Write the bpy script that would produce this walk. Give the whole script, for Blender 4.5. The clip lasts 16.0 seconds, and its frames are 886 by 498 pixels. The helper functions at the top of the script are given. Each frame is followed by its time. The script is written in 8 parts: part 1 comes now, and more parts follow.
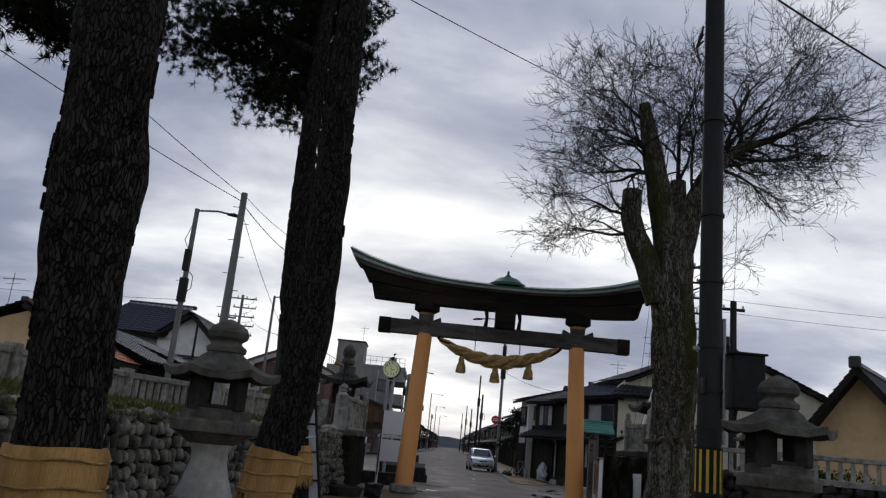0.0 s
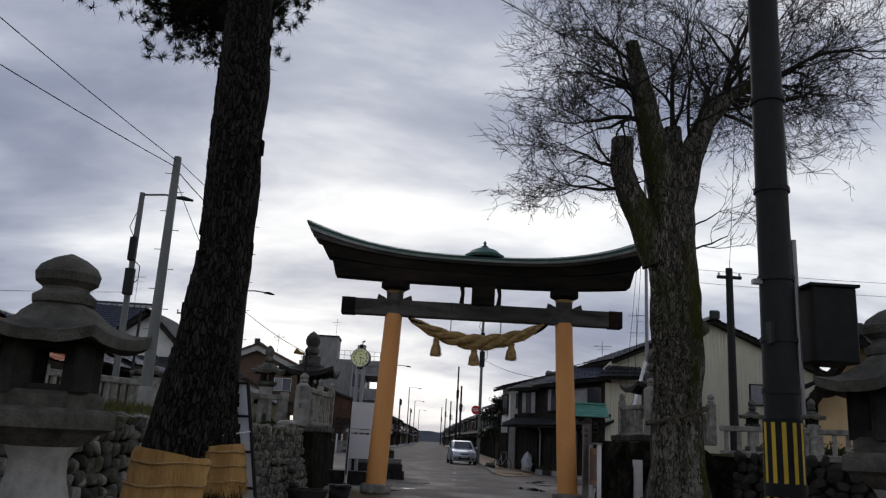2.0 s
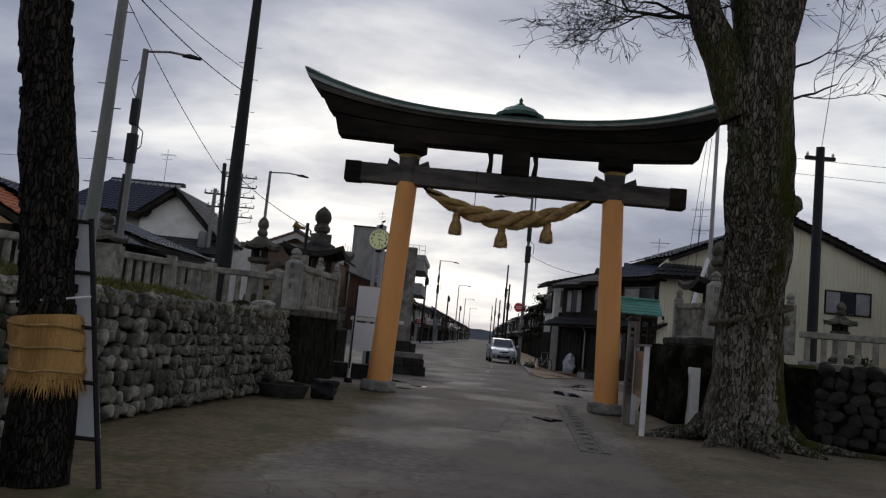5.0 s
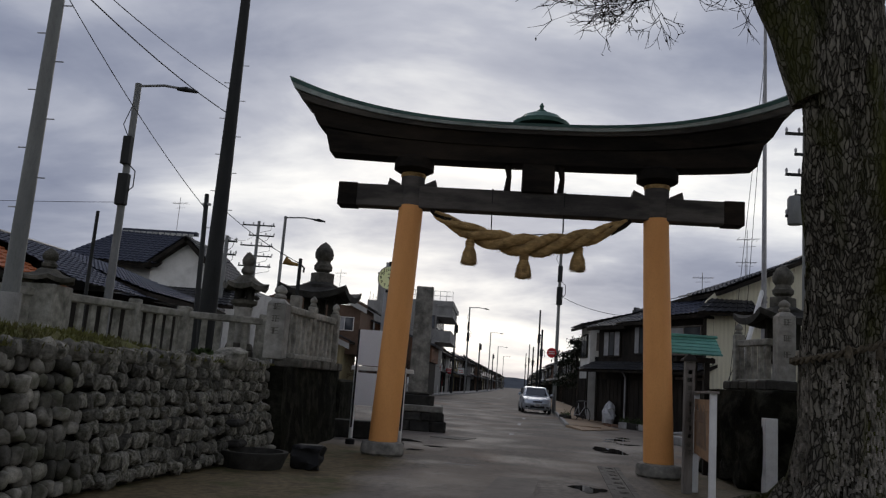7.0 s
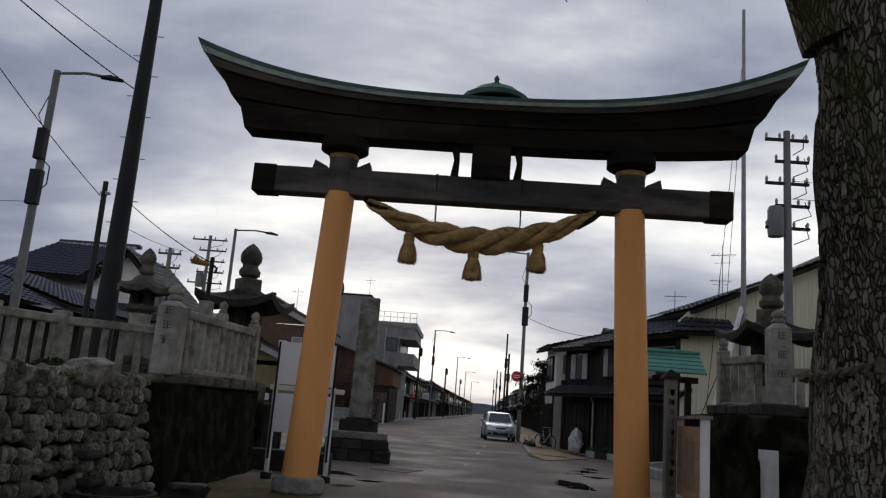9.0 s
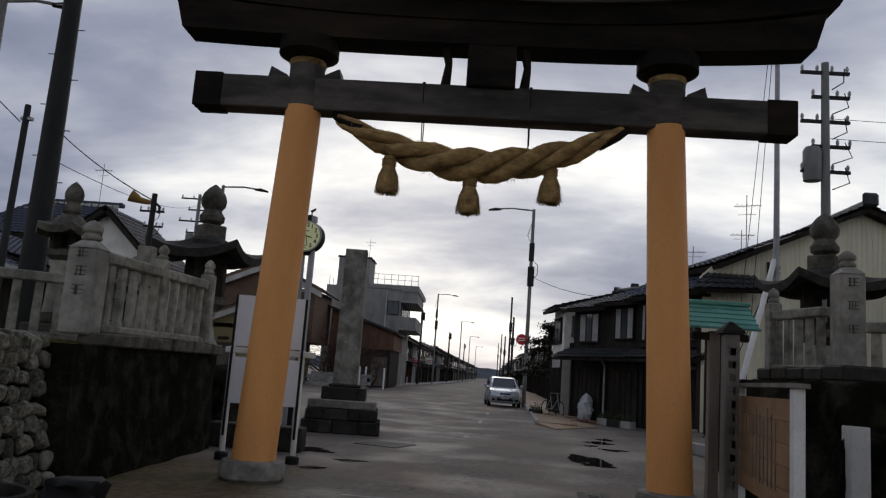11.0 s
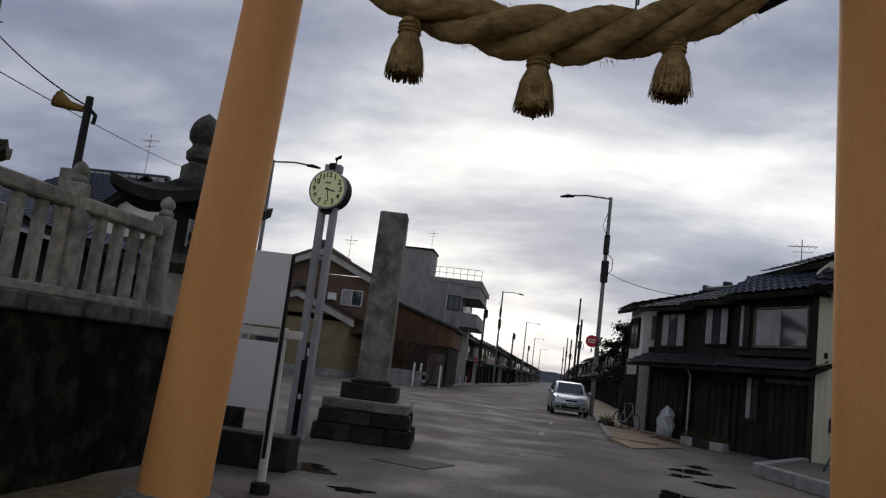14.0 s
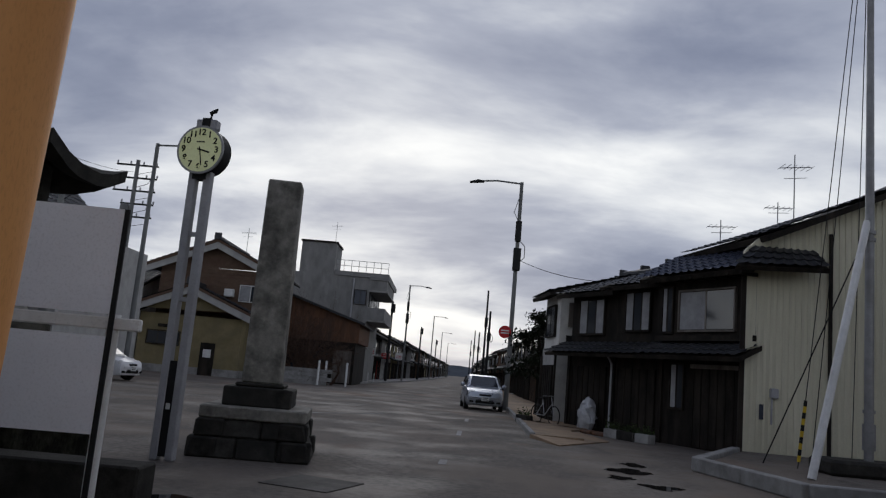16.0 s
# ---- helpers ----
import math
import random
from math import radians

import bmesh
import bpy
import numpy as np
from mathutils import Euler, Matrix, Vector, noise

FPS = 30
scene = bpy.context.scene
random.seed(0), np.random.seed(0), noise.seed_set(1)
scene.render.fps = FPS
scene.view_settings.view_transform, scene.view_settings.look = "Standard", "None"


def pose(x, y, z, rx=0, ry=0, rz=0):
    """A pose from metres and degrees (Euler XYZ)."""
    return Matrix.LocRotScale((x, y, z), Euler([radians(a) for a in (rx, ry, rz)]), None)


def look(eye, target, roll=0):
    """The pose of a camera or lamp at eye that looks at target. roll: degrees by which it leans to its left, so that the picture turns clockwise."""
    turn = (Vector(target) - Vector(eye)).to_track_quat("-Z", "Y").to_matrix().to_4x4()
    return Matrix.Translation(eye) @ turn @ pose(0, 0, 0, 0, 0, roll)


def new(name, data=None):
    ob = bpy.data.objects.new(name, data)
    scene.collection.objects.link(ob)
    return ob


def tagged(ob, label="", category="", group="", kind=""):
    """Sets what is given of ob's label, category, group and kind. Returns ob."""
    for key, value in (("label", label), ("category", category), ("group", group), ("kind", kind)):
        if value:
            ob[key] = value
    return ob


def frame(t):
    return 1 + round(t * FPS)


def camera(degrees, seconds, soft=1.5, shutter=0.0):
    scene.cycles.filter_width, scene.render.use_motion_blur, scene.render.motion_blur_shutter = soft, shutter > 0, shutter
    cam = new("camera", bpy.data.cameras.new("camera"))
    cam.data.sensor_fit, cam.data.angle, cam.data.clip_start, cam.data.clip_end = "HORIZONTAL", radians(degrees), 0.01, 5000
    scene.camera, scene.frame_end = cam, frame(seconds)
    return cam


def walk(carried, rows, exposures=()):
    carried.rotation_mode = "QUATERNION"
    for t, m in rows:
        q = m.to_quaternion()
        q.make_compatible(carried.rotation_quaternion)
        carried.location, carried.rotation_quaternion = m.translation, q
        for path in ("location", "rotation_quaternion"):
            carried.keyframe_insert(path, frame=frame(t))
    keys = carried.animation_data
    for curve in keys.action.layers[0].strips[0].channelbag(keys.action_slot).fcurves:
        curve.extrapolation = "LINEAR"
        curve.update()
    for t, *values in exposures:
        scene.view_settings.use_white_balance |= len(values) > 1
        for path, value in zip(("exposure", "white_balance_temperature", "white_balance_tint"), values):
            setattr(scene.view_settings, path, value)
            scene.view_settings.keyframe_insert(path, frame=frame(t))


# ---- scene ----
cam = camera(58.8, 16.0, soft=1.25)
PATH = [
    (0, (0.024, -0.003, 1.505), (0.02, 1.938, 1.986), 5.7),
    (0.5, (0.023, 0.681, 1.45), (-0.011, 2.613, 1.967), 5.9),
    (1, (0.082, 1.349, 1.447), (0.07, 3.313, 1.827), 4.9),
    (1.5, (0.125, 2.054, 1.454), (0.12, 3.99, 1.955), 3.3),
    (2, (0.221, 2.728, 1.462), (0.285, 4.67, 1.934), 3.1),
    (2.5, (0.289, 3.406, 1.437), (0.353, 5.349, 1.908), 4.3),
    (3, (0.445, 4.044, 1.448), (0.58, 6.001, 1.834), 4.4),
    (3.5, (0.627, 4.722, 1.421), (0.774, 6.693, 1.725), 4.9),
    (4, (0.829, 5.342, 1.431), (0.977, 7.316, 1.711), 6.3),
    (4.5, (1.009, 5.989, 1.421), (1.085, 7.974, 1.647), 7.2),
    (5, (1.203, 6.586, 1.42), (1.142, 8.574, 1.634), 5.6),
    (5.2, (1.246, 6.844, 1.434), (1.091, 8.824, 1.671), 5.6),
    (7.5, (1.655, 10.088, 1.456), (1.509, 12.055, 1.787), 4.1),
    (8, (1.801, 10.71, 1.411), (1.656, 12.687, 1.677), 5.6),
    (8.5, (1.844, 11.388, 1.442), (1.655, 13.343, 1.815), 5.7),
    (9, (1.956, 12.003, 1.441), (1.877, 13.962, 1.839), 4.5),
    (9.5, (1.962, 12.671, 1.437), (1.885, 14.631, 1.826), 4.0),
    (10, (2.032, 13.304, 1.427), (1.949, 15.272, 1.778), 4.2),
    (10.2, (2.035, 13.554, 1.433), (1.953, 15.523, 1.773), 4.2),
    (12.3, (2.187, 16.41, 1.506), (2.084, 18.385, 1.802), 4.5),
    (12.5, (2.175, 16.684, 1.459), (2.036, 18.657, 1.753), 5.3),
    (13, (2.167, 17.328, 1.474), (1.886, 19.289, 1.749), 5.7),
    (13.5, (2.189, 17.931, 1.463), (1.877, 19.885, 1.76), 6.1),
    (14, (2.15, 18.554, 1.463), (1.895, 20.516, 1.758), 7.1),
    (14.5, (2.123, 19.101, 1.473), (1.864, 21.066, 1.735), 6.8),
    (15, (2.061, 19.649, 1.491), (2.027, 21.626, 1.787), 4.9),
    (15.5, (2.006, 20.192, 1.483), (1.972, 22.159, 1.841), 4.0),
    (16, (1.948, 20.764, 1.456), (1.932, 22.74, 1.766), 5.1),
]
walk(cam, [(t, look(eye, target, roll)) for t, eye, target, roll in PATH],
     [(0.0, 0.0, 6200, 10), (2.0, 0.0, 6250, 10), (3.5, 0.0, 6450, 10), (13.0, 0.0, 6450, 10), (14.5, -0.05, 6350, 10), (15.5, -0.28, 6150, 10), (16.0, -0.22, 6150, 10)])

# ---- world and light: overcast late afternoon, the sun behind cloud down the street ----
world = bpy.data.worlds.new("overcast_sky")
scene.world = world
world.use_nodes = True
wn, wl = world.node_tree.nodes, world.node_tree.links
wn.clear()


def wnode(kind, **values):
    n = wn.new(kind)
    for k, v in values.items():
        n.inputs[k].default_value = v
    return n


def wmath(op, a, b=None, c=None):
    n = wn.new("ShaderNodeMath")
    n.operation = op
    for i, v in enumerate((a, b, c)):
        if v is None:
            continue
        if isinstance(v, (int, float)):
            n.inputs[i].default_value = v
        else:
            wl.new(v, n.inputs[i])
    return n.outputs[0]


SUN_ELEVATION, SUN_AZIMUTH = 15.0, -5.0   # degrees; azimuth from +y towards +x
coords = wn.new("ShaderNodeTexCoord")
split = wn.new("ShaderNodeSeparateXYZ")
wl.new(coords.outputs["Generated"], split.inputs[0])
up = wmath("MAXIMUM", split.outputs[2], 0.0)
den = wmath("ADD", up, 0.30)
flat = wn.new("ShaderNodeCombineXYZ")
wl.new(wmath("DIVIDE", split.outputs[0], den), flat.inputs[0])
wl.new(wmath("DIVIDE", split.outputs[1], den), flat.inputs[1])
flat.inputs[2].default_value = 0.35


def cloud(scale, detail, rough, sx, sy, seed):
    mp = wn.new("ShaderNodeMapping")
    mp.inputs["Scale"].default_value = (sx, sy, 1)
    mp.inputs["Location"].default_value = (seed + 0.55, seed * 0.7, seed)
    wl.new(flat.outputs[0], mp.inputs[0])
    n = wnode("ShaderNodeTexNoise", Scale=scale, Detail=detail, Roughness=rough, Distortion=0.25)
    wl.new(mp.outputs[0], n.inputs["Vector"])
    return n.outputs[0]


big = cloud(0.75, 4.0, 0.5, 0.8, 1.2, 3.1)
mid = cloud(2.3, 6.0, 0.55, 0.7, 1.2, 7.7)
body = wmath("ADD", wmath("MULTIPLY", big, 0.62), wmath("MULTIPLY", mid, 0.38))
# glow of the hidden sun
sunv = wn.new("ShaderNodeVectorMath")
sunv.operation = "DOT_PRODUCT"
wl.new(coords.outputs["Generated"], sunv.inputs[0])
e_, a_ = radians(SUN_ELEVATION), radians(SUN_AZIMUTH)
sunv.inputs[1].default_value = (math.sin(a_) * math.cos(e_), math.cos(a_) * math.cos(e_), math.sin(e_))
glow = wmath("POWER", wmath("MAXIMUM", sunv.outputs["Value"], 0.0), 18.0)
low = wmath("POWER", wmath("SUBTRACT", 1.0, up), 4.0)
body = wmath("MULTIPLY_ADD", wmath("SUBTRACT", body, 0.5), 1.95, 0.53)
level = wmath("ADD", body, wmath("MULTIPLY", glow, 0.17))
level = wmath("ADD", level, wmath("MULTIPLY", low, 0.20))
bank = wmath("MINIMUM", wmath("MULTIPLY", wmath("MAXIMUM", wmath("SUBTRACT", up, 0.26), 0.0), 3.2), 1.0)
level = wmath("SUBTRACT", level, wmath("MULTIPLY", bank, 0.085))   # the cloud thickens overhead
ramp = wn.new("ShaderNodeValToRGB")
wl.new(level, ramp.inputs[0])
SKY_STOPS = ((0.32, (0.18, 0.205, 0.295)), (0.47, (0.30, 0.325, 0.415)), (0.60, (0.48, 0.50, 0.575)),
             (0.72, (0.80, 0.805, 0.82)), (0.84, (1.12, 1.10, 1.05)))
ramp.color_ramp.elements[0].position, ramp.color_ramp.elements[0].color = SKY_STOPS[0][0], (*SKY_STOPS[0][1], 1)
ramp.color_ramp.elements[1].position, ramp.color_ramp.elements[1].color = SKY_STOPS[-1][0], (*SKY_STOPS[-1][1], 1)
for pos, col in SKY_STOPS[1:-1]:
    ramp.color_ramp.elements.new(pos).color = (*col, 1)
clear_sky = wn.new("ShaderNodeTexSky")
clear_sky.sky_type, clear_sky.sun_disc = "NISHITA", False
clear_sky.sun_elevation, clear_sky.sun_rotation = e_, a_
bg_sky = wnode("ShaderNodeBackground", Strength=0.05)
wl.new(clear_sky.outputs[0], bg_sky.inputs[0])
bg_cloud = wnode("ShaderNodeBackground", Strength=1.04)
wl.new(ramp.outputs[0], bg_cloud.inputs[0])
both = wn.new("ShaderNodeMixShader")
both.inputs[0].default_value = 0.94
wl.new(bg_sky.outputs[0], both.inputs[1])
wl.new(bg_cloud.outputs[0], both.inputs[2])
wl.new(both.outputs[0], wn.new("ShaderNodeOutputWorld").inputs[0])

sun_data = bpy.data.lights.new("sun", "SUN")
sun_data.energy, sun_data.angle, sun_data.color = 0.5, radians(25), (1.0, 0.94, 0.86)
sun = new("sun", sun_data)
sun.matrix_world = look((0, 0, 0), (-math.sin(a_) * math.cos(e_ + 0.2), -math.cos(a_) * math.cos(e_ + 0.2), -math.sin(e_ + 0.2)))


# ---- materials ----
def material(name, low_c, high_c, scale=6.0, rough=0.8, bump=0.3, fine=60.0, metal=0.0, stain=None, stain_amt=0.35,
             stain_scale=1.3, rough_var=0.15, stretch=(1, 1, 1), vary=0.0, spec=0.18, bump_dist=0.01):
    """Two-scale noise colour with an optional stain colour and fine relief, in object space."""
    m = bpy.data.materials.new(name)
    m.use_nodes = True
    nt = m.node_tree
    n, l = nt.nodes, nt.links
    p = n["Principled BSDF"]
    tc = n.new("ShaderNodeTexCoord")
    info = n.new("ShaderNodeObjectInfo")
    shift = n.new("ShaderNodeVectorMath")
    shift.operation = "MULTIPLY_ADD"
    comb = n.new("ShaderNodeCombineXYZ")
    for i in range(3):
        l.new(info.outputs["Random"], comb.inputs[i])
    shift.inputs[1].default_value = (13.0, 7.0, 5.0)
    l.new(comb.outputs[0], shift.inputs[0])
    l.new(tc.outputs["Object"], shift.inputs[2])
    mp = n.new("ShaderNodeMapping")
    mp.inputs["Scale"].default_value = stretch
    l.new(shift.outputs[0], mp.inputs[0])

    def noise_at(s, d=5.0, r=0.6):
        t = n.new("ShaderNodeTexNoise")
        t.inputs["Scale"].default_value, t.inputs["Detail"].default_value, t.inputs["Roughness"].default_value = s, d, r
        l.new(mp.outputs[0], t.inputs["Vector"])
        return t.outputs[0]

    def mixed(fac, a, b):
        x = n.new("ShaderNodeMix")
        x.data_type = "RGBA"
        for sock, v in ((x.inputs[0], fac), (x.inputs[6], a), (x.inputs[7], b)):
            if isinstance(v, tuple):
                sock.default_value = (*v, 1)
            elif isinstance(v, (int, float)):
                sock.default_value = v
            else:
                l.new(v, sock)
        return x.outputs[2]

    def spread(v, lo, hi):
        r = n.new("ShaderNodeMapRange")
        r.inputs[1].default_value, r.inputs[2].default_value = lo, hi
        l.new(v, r.inputs[0])
        return r.outputs[0]

    a, f = noise_at(scale), noise_at(fine, 3.0)
    col = mixed(spread(a, 0.3, 0.7), low_c, high_c)
    grain = tuple(c * 0.72 for c in low_c)
    g = n.new("ShaderNodeMath")
    g.operation = "MULTIPLY"
    l.new(spread(f, 0.5, 0.75), g.inputs[0])
    g.inputs[1].default_value = 0.5
    col = mixed(g.outputs[0], col, grain)
    if stain:
        s = n.new("ShaderNodeMath")
        s.operation = "MULTIPLY"
        l.new(spread(noise_at(stain_scale, 6.0, 0.65), 0.46, 0.66), s.inputs[0])
        s.inputs[1].default_value = stain_amt
        col = mixed(s.outputs[0], col, stain)
    if vary:
        hsv = n.new("ShaderNodeHueSaturation")
        r = n.new("ShaderNodeMapRange")
        r.inputs[3].default_value, r.inputs[4].default_value = 1 - vary, 1 + vary
        geo = n.new("ShaderNodeNewGeometry")
        both_r = n.new("ShaderNodeMath")
        l.new(info.outputs["Random"], both_r.inputs[0])
        l.new(geo.outputs["Random Per Island"], both_r.inputs[1])
        part_r = n.new("ShaderNodeMath")
        part_r.operation = "FRACT"
        l.new(both_r.outputs[0], part_r.inputs[0])
        l.new(part_r.outputs[0], r.inputs[0])
        l.new(r.outputs[0], hsv.inputs["Value"])
        l.new(col, hsv.inputs["Color"])
        col = hsv.outputs[0]
    l.new(col, p.inputs["Base Color"])
    rr = n.new("ShaderNodeMapRange")
    rr.inputs[3].default_value, rr.inputs[4].default_value = max(0.02, rough - rough_var), min(1, rough + rough_var)
    l.new(a, rr.inputs[0])
    l.new(rr.outputs[0], p.inputs["Roughness"])
    p.inputs["Metallic"].default_value = metal
    p.inputs["Specular IOR Level"].default_value = spec
    if bump:
        b = n.new("ShaderNodeBump")
        b.inputs["Strength"].default_value, b.inputs["Distance"].default_value = bump, bump_dist
        add = n.new("ShaderNodeMath")
        l.new(a, add.inputs[0])
        l.new(f, add.inputs[1])
        l.new(add.outputs[0], b.inputs["Height"])
        l.new(b.outputs[0], p.inputs["Normal"])
    return m


M_ORANGE = material("orange_paint", (0.72, 0.33, 0.10), (0.80, 0.39, 0.135), 1.5, 0.6, 0.08, 90, stain=(0.58, 0.24, 0.07), stain_amt=0.4, stretch=(1, 1, 0.25), spec=0.3)
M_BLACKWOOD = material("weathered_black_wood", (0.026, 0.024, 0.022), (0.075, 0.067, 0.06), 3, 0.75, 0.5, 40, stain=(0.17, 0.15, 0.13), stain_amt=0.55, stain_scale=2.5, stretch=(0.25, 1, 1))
# Blacker than the beam wood: the shade under the roof is in this colour.
M_SHADOWWOOD = material("shaded_black_wood", (0.008, 0.007, 0.006), (0.02, 0.017, 0.014), 3, 0.7, 0.4, 40, stain=(0.07, 0.05, 0.035), stain_amt=0.35, stretch=(0.25, 1, 1), spec=0.05)
M_EDGE = material("pale_verdigris_edge", (0.28, 0.32, 0.30), (0.48, 0.52, 0.50), 5, 0.5, 0.1, 40, stain=(0.08, 0.10, 0.09), stain_amt=0.4)
M_DOME = material("dull_green_copper", (0.045, 0.115, 0.09), (0.10, 0.20, 0.165), 4, 0.5, 0.15, 30, stain=(0.04, 0.07, 0.06), stain_amt=0.6)
M_COPPER = material("verdigris_copper", (0.035, 0.075, 0.062), (0.075, 0.135, 0.11), 4, 0.55, 0.15, 30, metal=0.2, stain=(0.03, 0.05, 0.045), stain_amt=0.6)
M_GREENROOF = material("green_copper_roof", (0.10, 0.30, 0.25), (0.16, 0.40, 0.34), 4, 0.5, 0.15, 30, stain=(0.05, 0.13, 0.11), stain_amt=0.5)
M_STONE = material("granite", (0.16, 0.15, 0.13), (0.33, 0.315, 0.275), 7, 0.9, 0.4, 90, stain=(0.055, 0.055, 0.048), stain_amt=0.75, stain_scale=2.2)
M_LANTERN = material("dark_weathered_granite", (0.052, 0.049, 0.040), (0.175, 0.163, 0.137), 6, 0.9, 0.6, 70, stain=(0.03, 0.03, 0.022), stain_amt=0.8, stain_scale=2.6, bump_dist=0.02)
M_GUTTER = material("dirty_concrete", (0.085, 0.08, 0.072), (0.15, 0.14, 0.126), 4, 0.9, 0.3, 60, stain=(0.045, 0.042, 0.036), stain_amt=0.6)
M_PATCH = material("newer_pale_asphalt", (0.115, 0.10, 0.087), (0.165, 0.147, 0.13), 4, 0.85, 0.3, 60, stain=(0.08, 0.072, 0.062), stain_amt=0.6)
M_FENCE = material("lichened_fence_granite", (0.17, 0.165, 0.14), (0.40, 0.385, 0.335), 7, 0.9, 0.4, 90, stain=(0.06, 0.06, 0.05), stain_amt=0.7, stain_scale=2.2)
M_LIGHTSTONE = material("pale_granite", (0.24, 0.23, 0.205), (0.40, 0.385, 0.35), 8, 0.88, 0.35, 110, stain=(0.12, 0.115, 0.10), stain_amt=0.6, stain_scale=1.6)
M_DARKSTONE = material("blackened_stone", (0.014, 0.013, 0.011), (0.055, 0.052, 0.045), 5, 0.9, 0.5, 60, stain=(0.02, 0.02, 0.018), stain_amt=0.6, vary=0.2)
M_COBBLE = material("river_cobble", (0.042, 0.04, 0.031), (0.29, 0.275, 0.235), 4.5, 0.8, 0.6, 34, stain=(0.035, 0.038, 0.017), stain_amt=0.75, stain_scale=3.0, vary=0.62, bump_dist=0.015)
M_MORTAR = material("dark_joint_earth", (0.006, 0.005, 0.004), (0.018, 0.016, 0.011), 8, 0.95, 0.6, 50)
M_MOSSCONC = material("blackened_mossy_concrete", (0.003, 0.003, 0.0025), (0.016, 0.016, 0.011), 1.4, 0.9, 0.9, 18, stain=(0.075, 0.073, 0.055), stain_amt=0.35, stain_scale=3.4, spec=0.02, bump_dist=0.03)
def plated_bark(name, low_c, high_c, gap_c, scale, tall, moss=None):
    """Bark broken into plates by dark fissures that run up the trunk."""
    m = bpy.data.materials.new(name)
    m.use_nodes = True
    n, l = m.node_tree.nodes, m.node_tree.links
    p = n["Principled BSDF"]
    tc, mp = n.new("ShaderNodeTexCoord"), n.new("ShaderNodeMapping")
    mp.inputs["Scale"].default_value = (1, 1, tall)
    wob, bend = n.new("ShaderNodeTexNoise"), n.new("ShaderNodeVectorMath")
    wob.inputs["Scale"].default_value, wob.inputs["Detail"].default_value = 5.0, 4.0
    l.new(tc.outputs["Object"], wob.inputs["Vector"])
    bend.operation = "MULTIPLY_ADD"
    bend.inputs[1].default_value = (0.11, 0.11, 0.30)
    l.new(wob.outputs["Color"], bend.inputs[0])
    l.new(tc.outputs["Object"], bend.inputs[2])
    l.new(bend.outputs[0], mp.inputs[0])
    edge, cell, grain = n.new("ShaderNodeTexVoronoi"), n.new("ShaderNodeTexVoronoi"), n.new("ShaderNodeTexNoise")
    edge.feature = "DISTANCE_TO_EDGE"
    for v in (edge, cell):
        v.inputs["Scale"].default_value = scale
        l.new(mp.outputs[0], v.inputs["Vector"])
    grain.inputs["Scale"].default_value, grain.inputs["Detail"].default_value = scale * 3, 5.0
    l.new(mp.outputs[0], grain.inputs["Vector"])

    def span(v, lo, hi):
        r = n.new("ShaderNodeMapRange")
        r.inputs[1].default_value, r.inputs[2].default_value = lo, hi
        l.new(v, r.inputs[0])
        return r.outputs[0]

    def blend(f, a, b):
        x = n.new("ShaderNodeMix")
        x.data_type = "RGBA"
        l.new(f, x.inputs[0])
        for sock, v in ((x.inputs[6], a), (x.inputs[7], b)):
            if isinstance(v, tuple):
                sock.default_value = (*v, 1)
            else:
                l.new(v, sock)
        return x.outputs[2]

    tone = n.new("ShaderNodeMath")
    l.new(cell.outputs["Color"], tone.inputs[0])
    l.new(grain.outputs[0], tone.inputs[1])
    plate = blend(span(tone.outputs[0], 0.45, 1.35), low_c, high_c)
    open_gap = span(edge.outputs["Distance"], 0.0, 0.15)
    skin = blend(open_gap, gap_c, plate)
    if moss:
        damp = n.new("ShaderNodeTexNoise")
        damp.inputs["Scale"].default_value, damp.inputs["Detail"].default_value = 1.3, 6.0
        l.new(mp.outputs[0], damp.inputs["Vector"])
        skin = blend(span(damp.outputs[0], 0.50, 0.64), skin, moss)
    l.new(skin, p.inputs["Base Color"])
    p.inputs["Roughness"].default_value, p.inputs["Specular IOR Level"].default_value = 0.95, 0.08
    h, b = n.new("ShaderNodeMath"), n.new("ShaderNodeBump")
    h.operation = "MULTIPLY_ADD"
    l.new(grain.outputs[0], h.inputs[0])
    h.inputs[1].default_value = 0.3
    l.new(open_gap, h.inputs[2])
    b.inputs["Strength"].default_value, b.inputs["Distance"].default_value = 1.0, 0.03
    l.new(h.outputs[0], b.inputs["Height"])
    l.new(b.outputs[0], p.inputs["Normal"])
    return m


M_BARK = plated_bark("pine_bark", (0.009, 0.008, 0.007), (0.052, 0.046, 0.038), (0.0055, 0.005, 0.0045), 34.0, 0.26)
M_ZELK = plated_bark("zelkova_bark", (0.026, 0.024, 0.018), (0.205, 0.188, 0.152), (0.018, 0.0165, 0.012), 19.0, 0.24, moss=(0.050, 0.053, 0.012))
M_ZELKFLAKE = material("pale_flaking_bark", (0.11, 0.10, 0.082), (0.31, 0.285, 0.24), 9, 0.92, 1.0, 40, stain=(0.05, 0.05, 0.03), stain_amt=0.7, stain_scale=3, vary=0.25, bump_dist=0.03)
M_TWIG = material("twig_bark", (0.014, 0.012, 0.010), (0.035, 0.03, 0.026), 9, 0.9, 0.2, 30)
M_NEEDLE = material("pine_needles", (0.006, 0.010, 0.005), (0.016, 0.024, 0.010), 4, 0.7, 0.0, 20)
M_STRAW = material("straw_mat", (0.33, 0.175, 0.055), (0.56, 0.34, 0.12), 5, 0.9, 0.9, 60, stain=(0.17, 0.09, 0.03), stain_amt=0.6, stain_scale=3, stretch=(1, 1, 0.12), bump_dist=0.02)
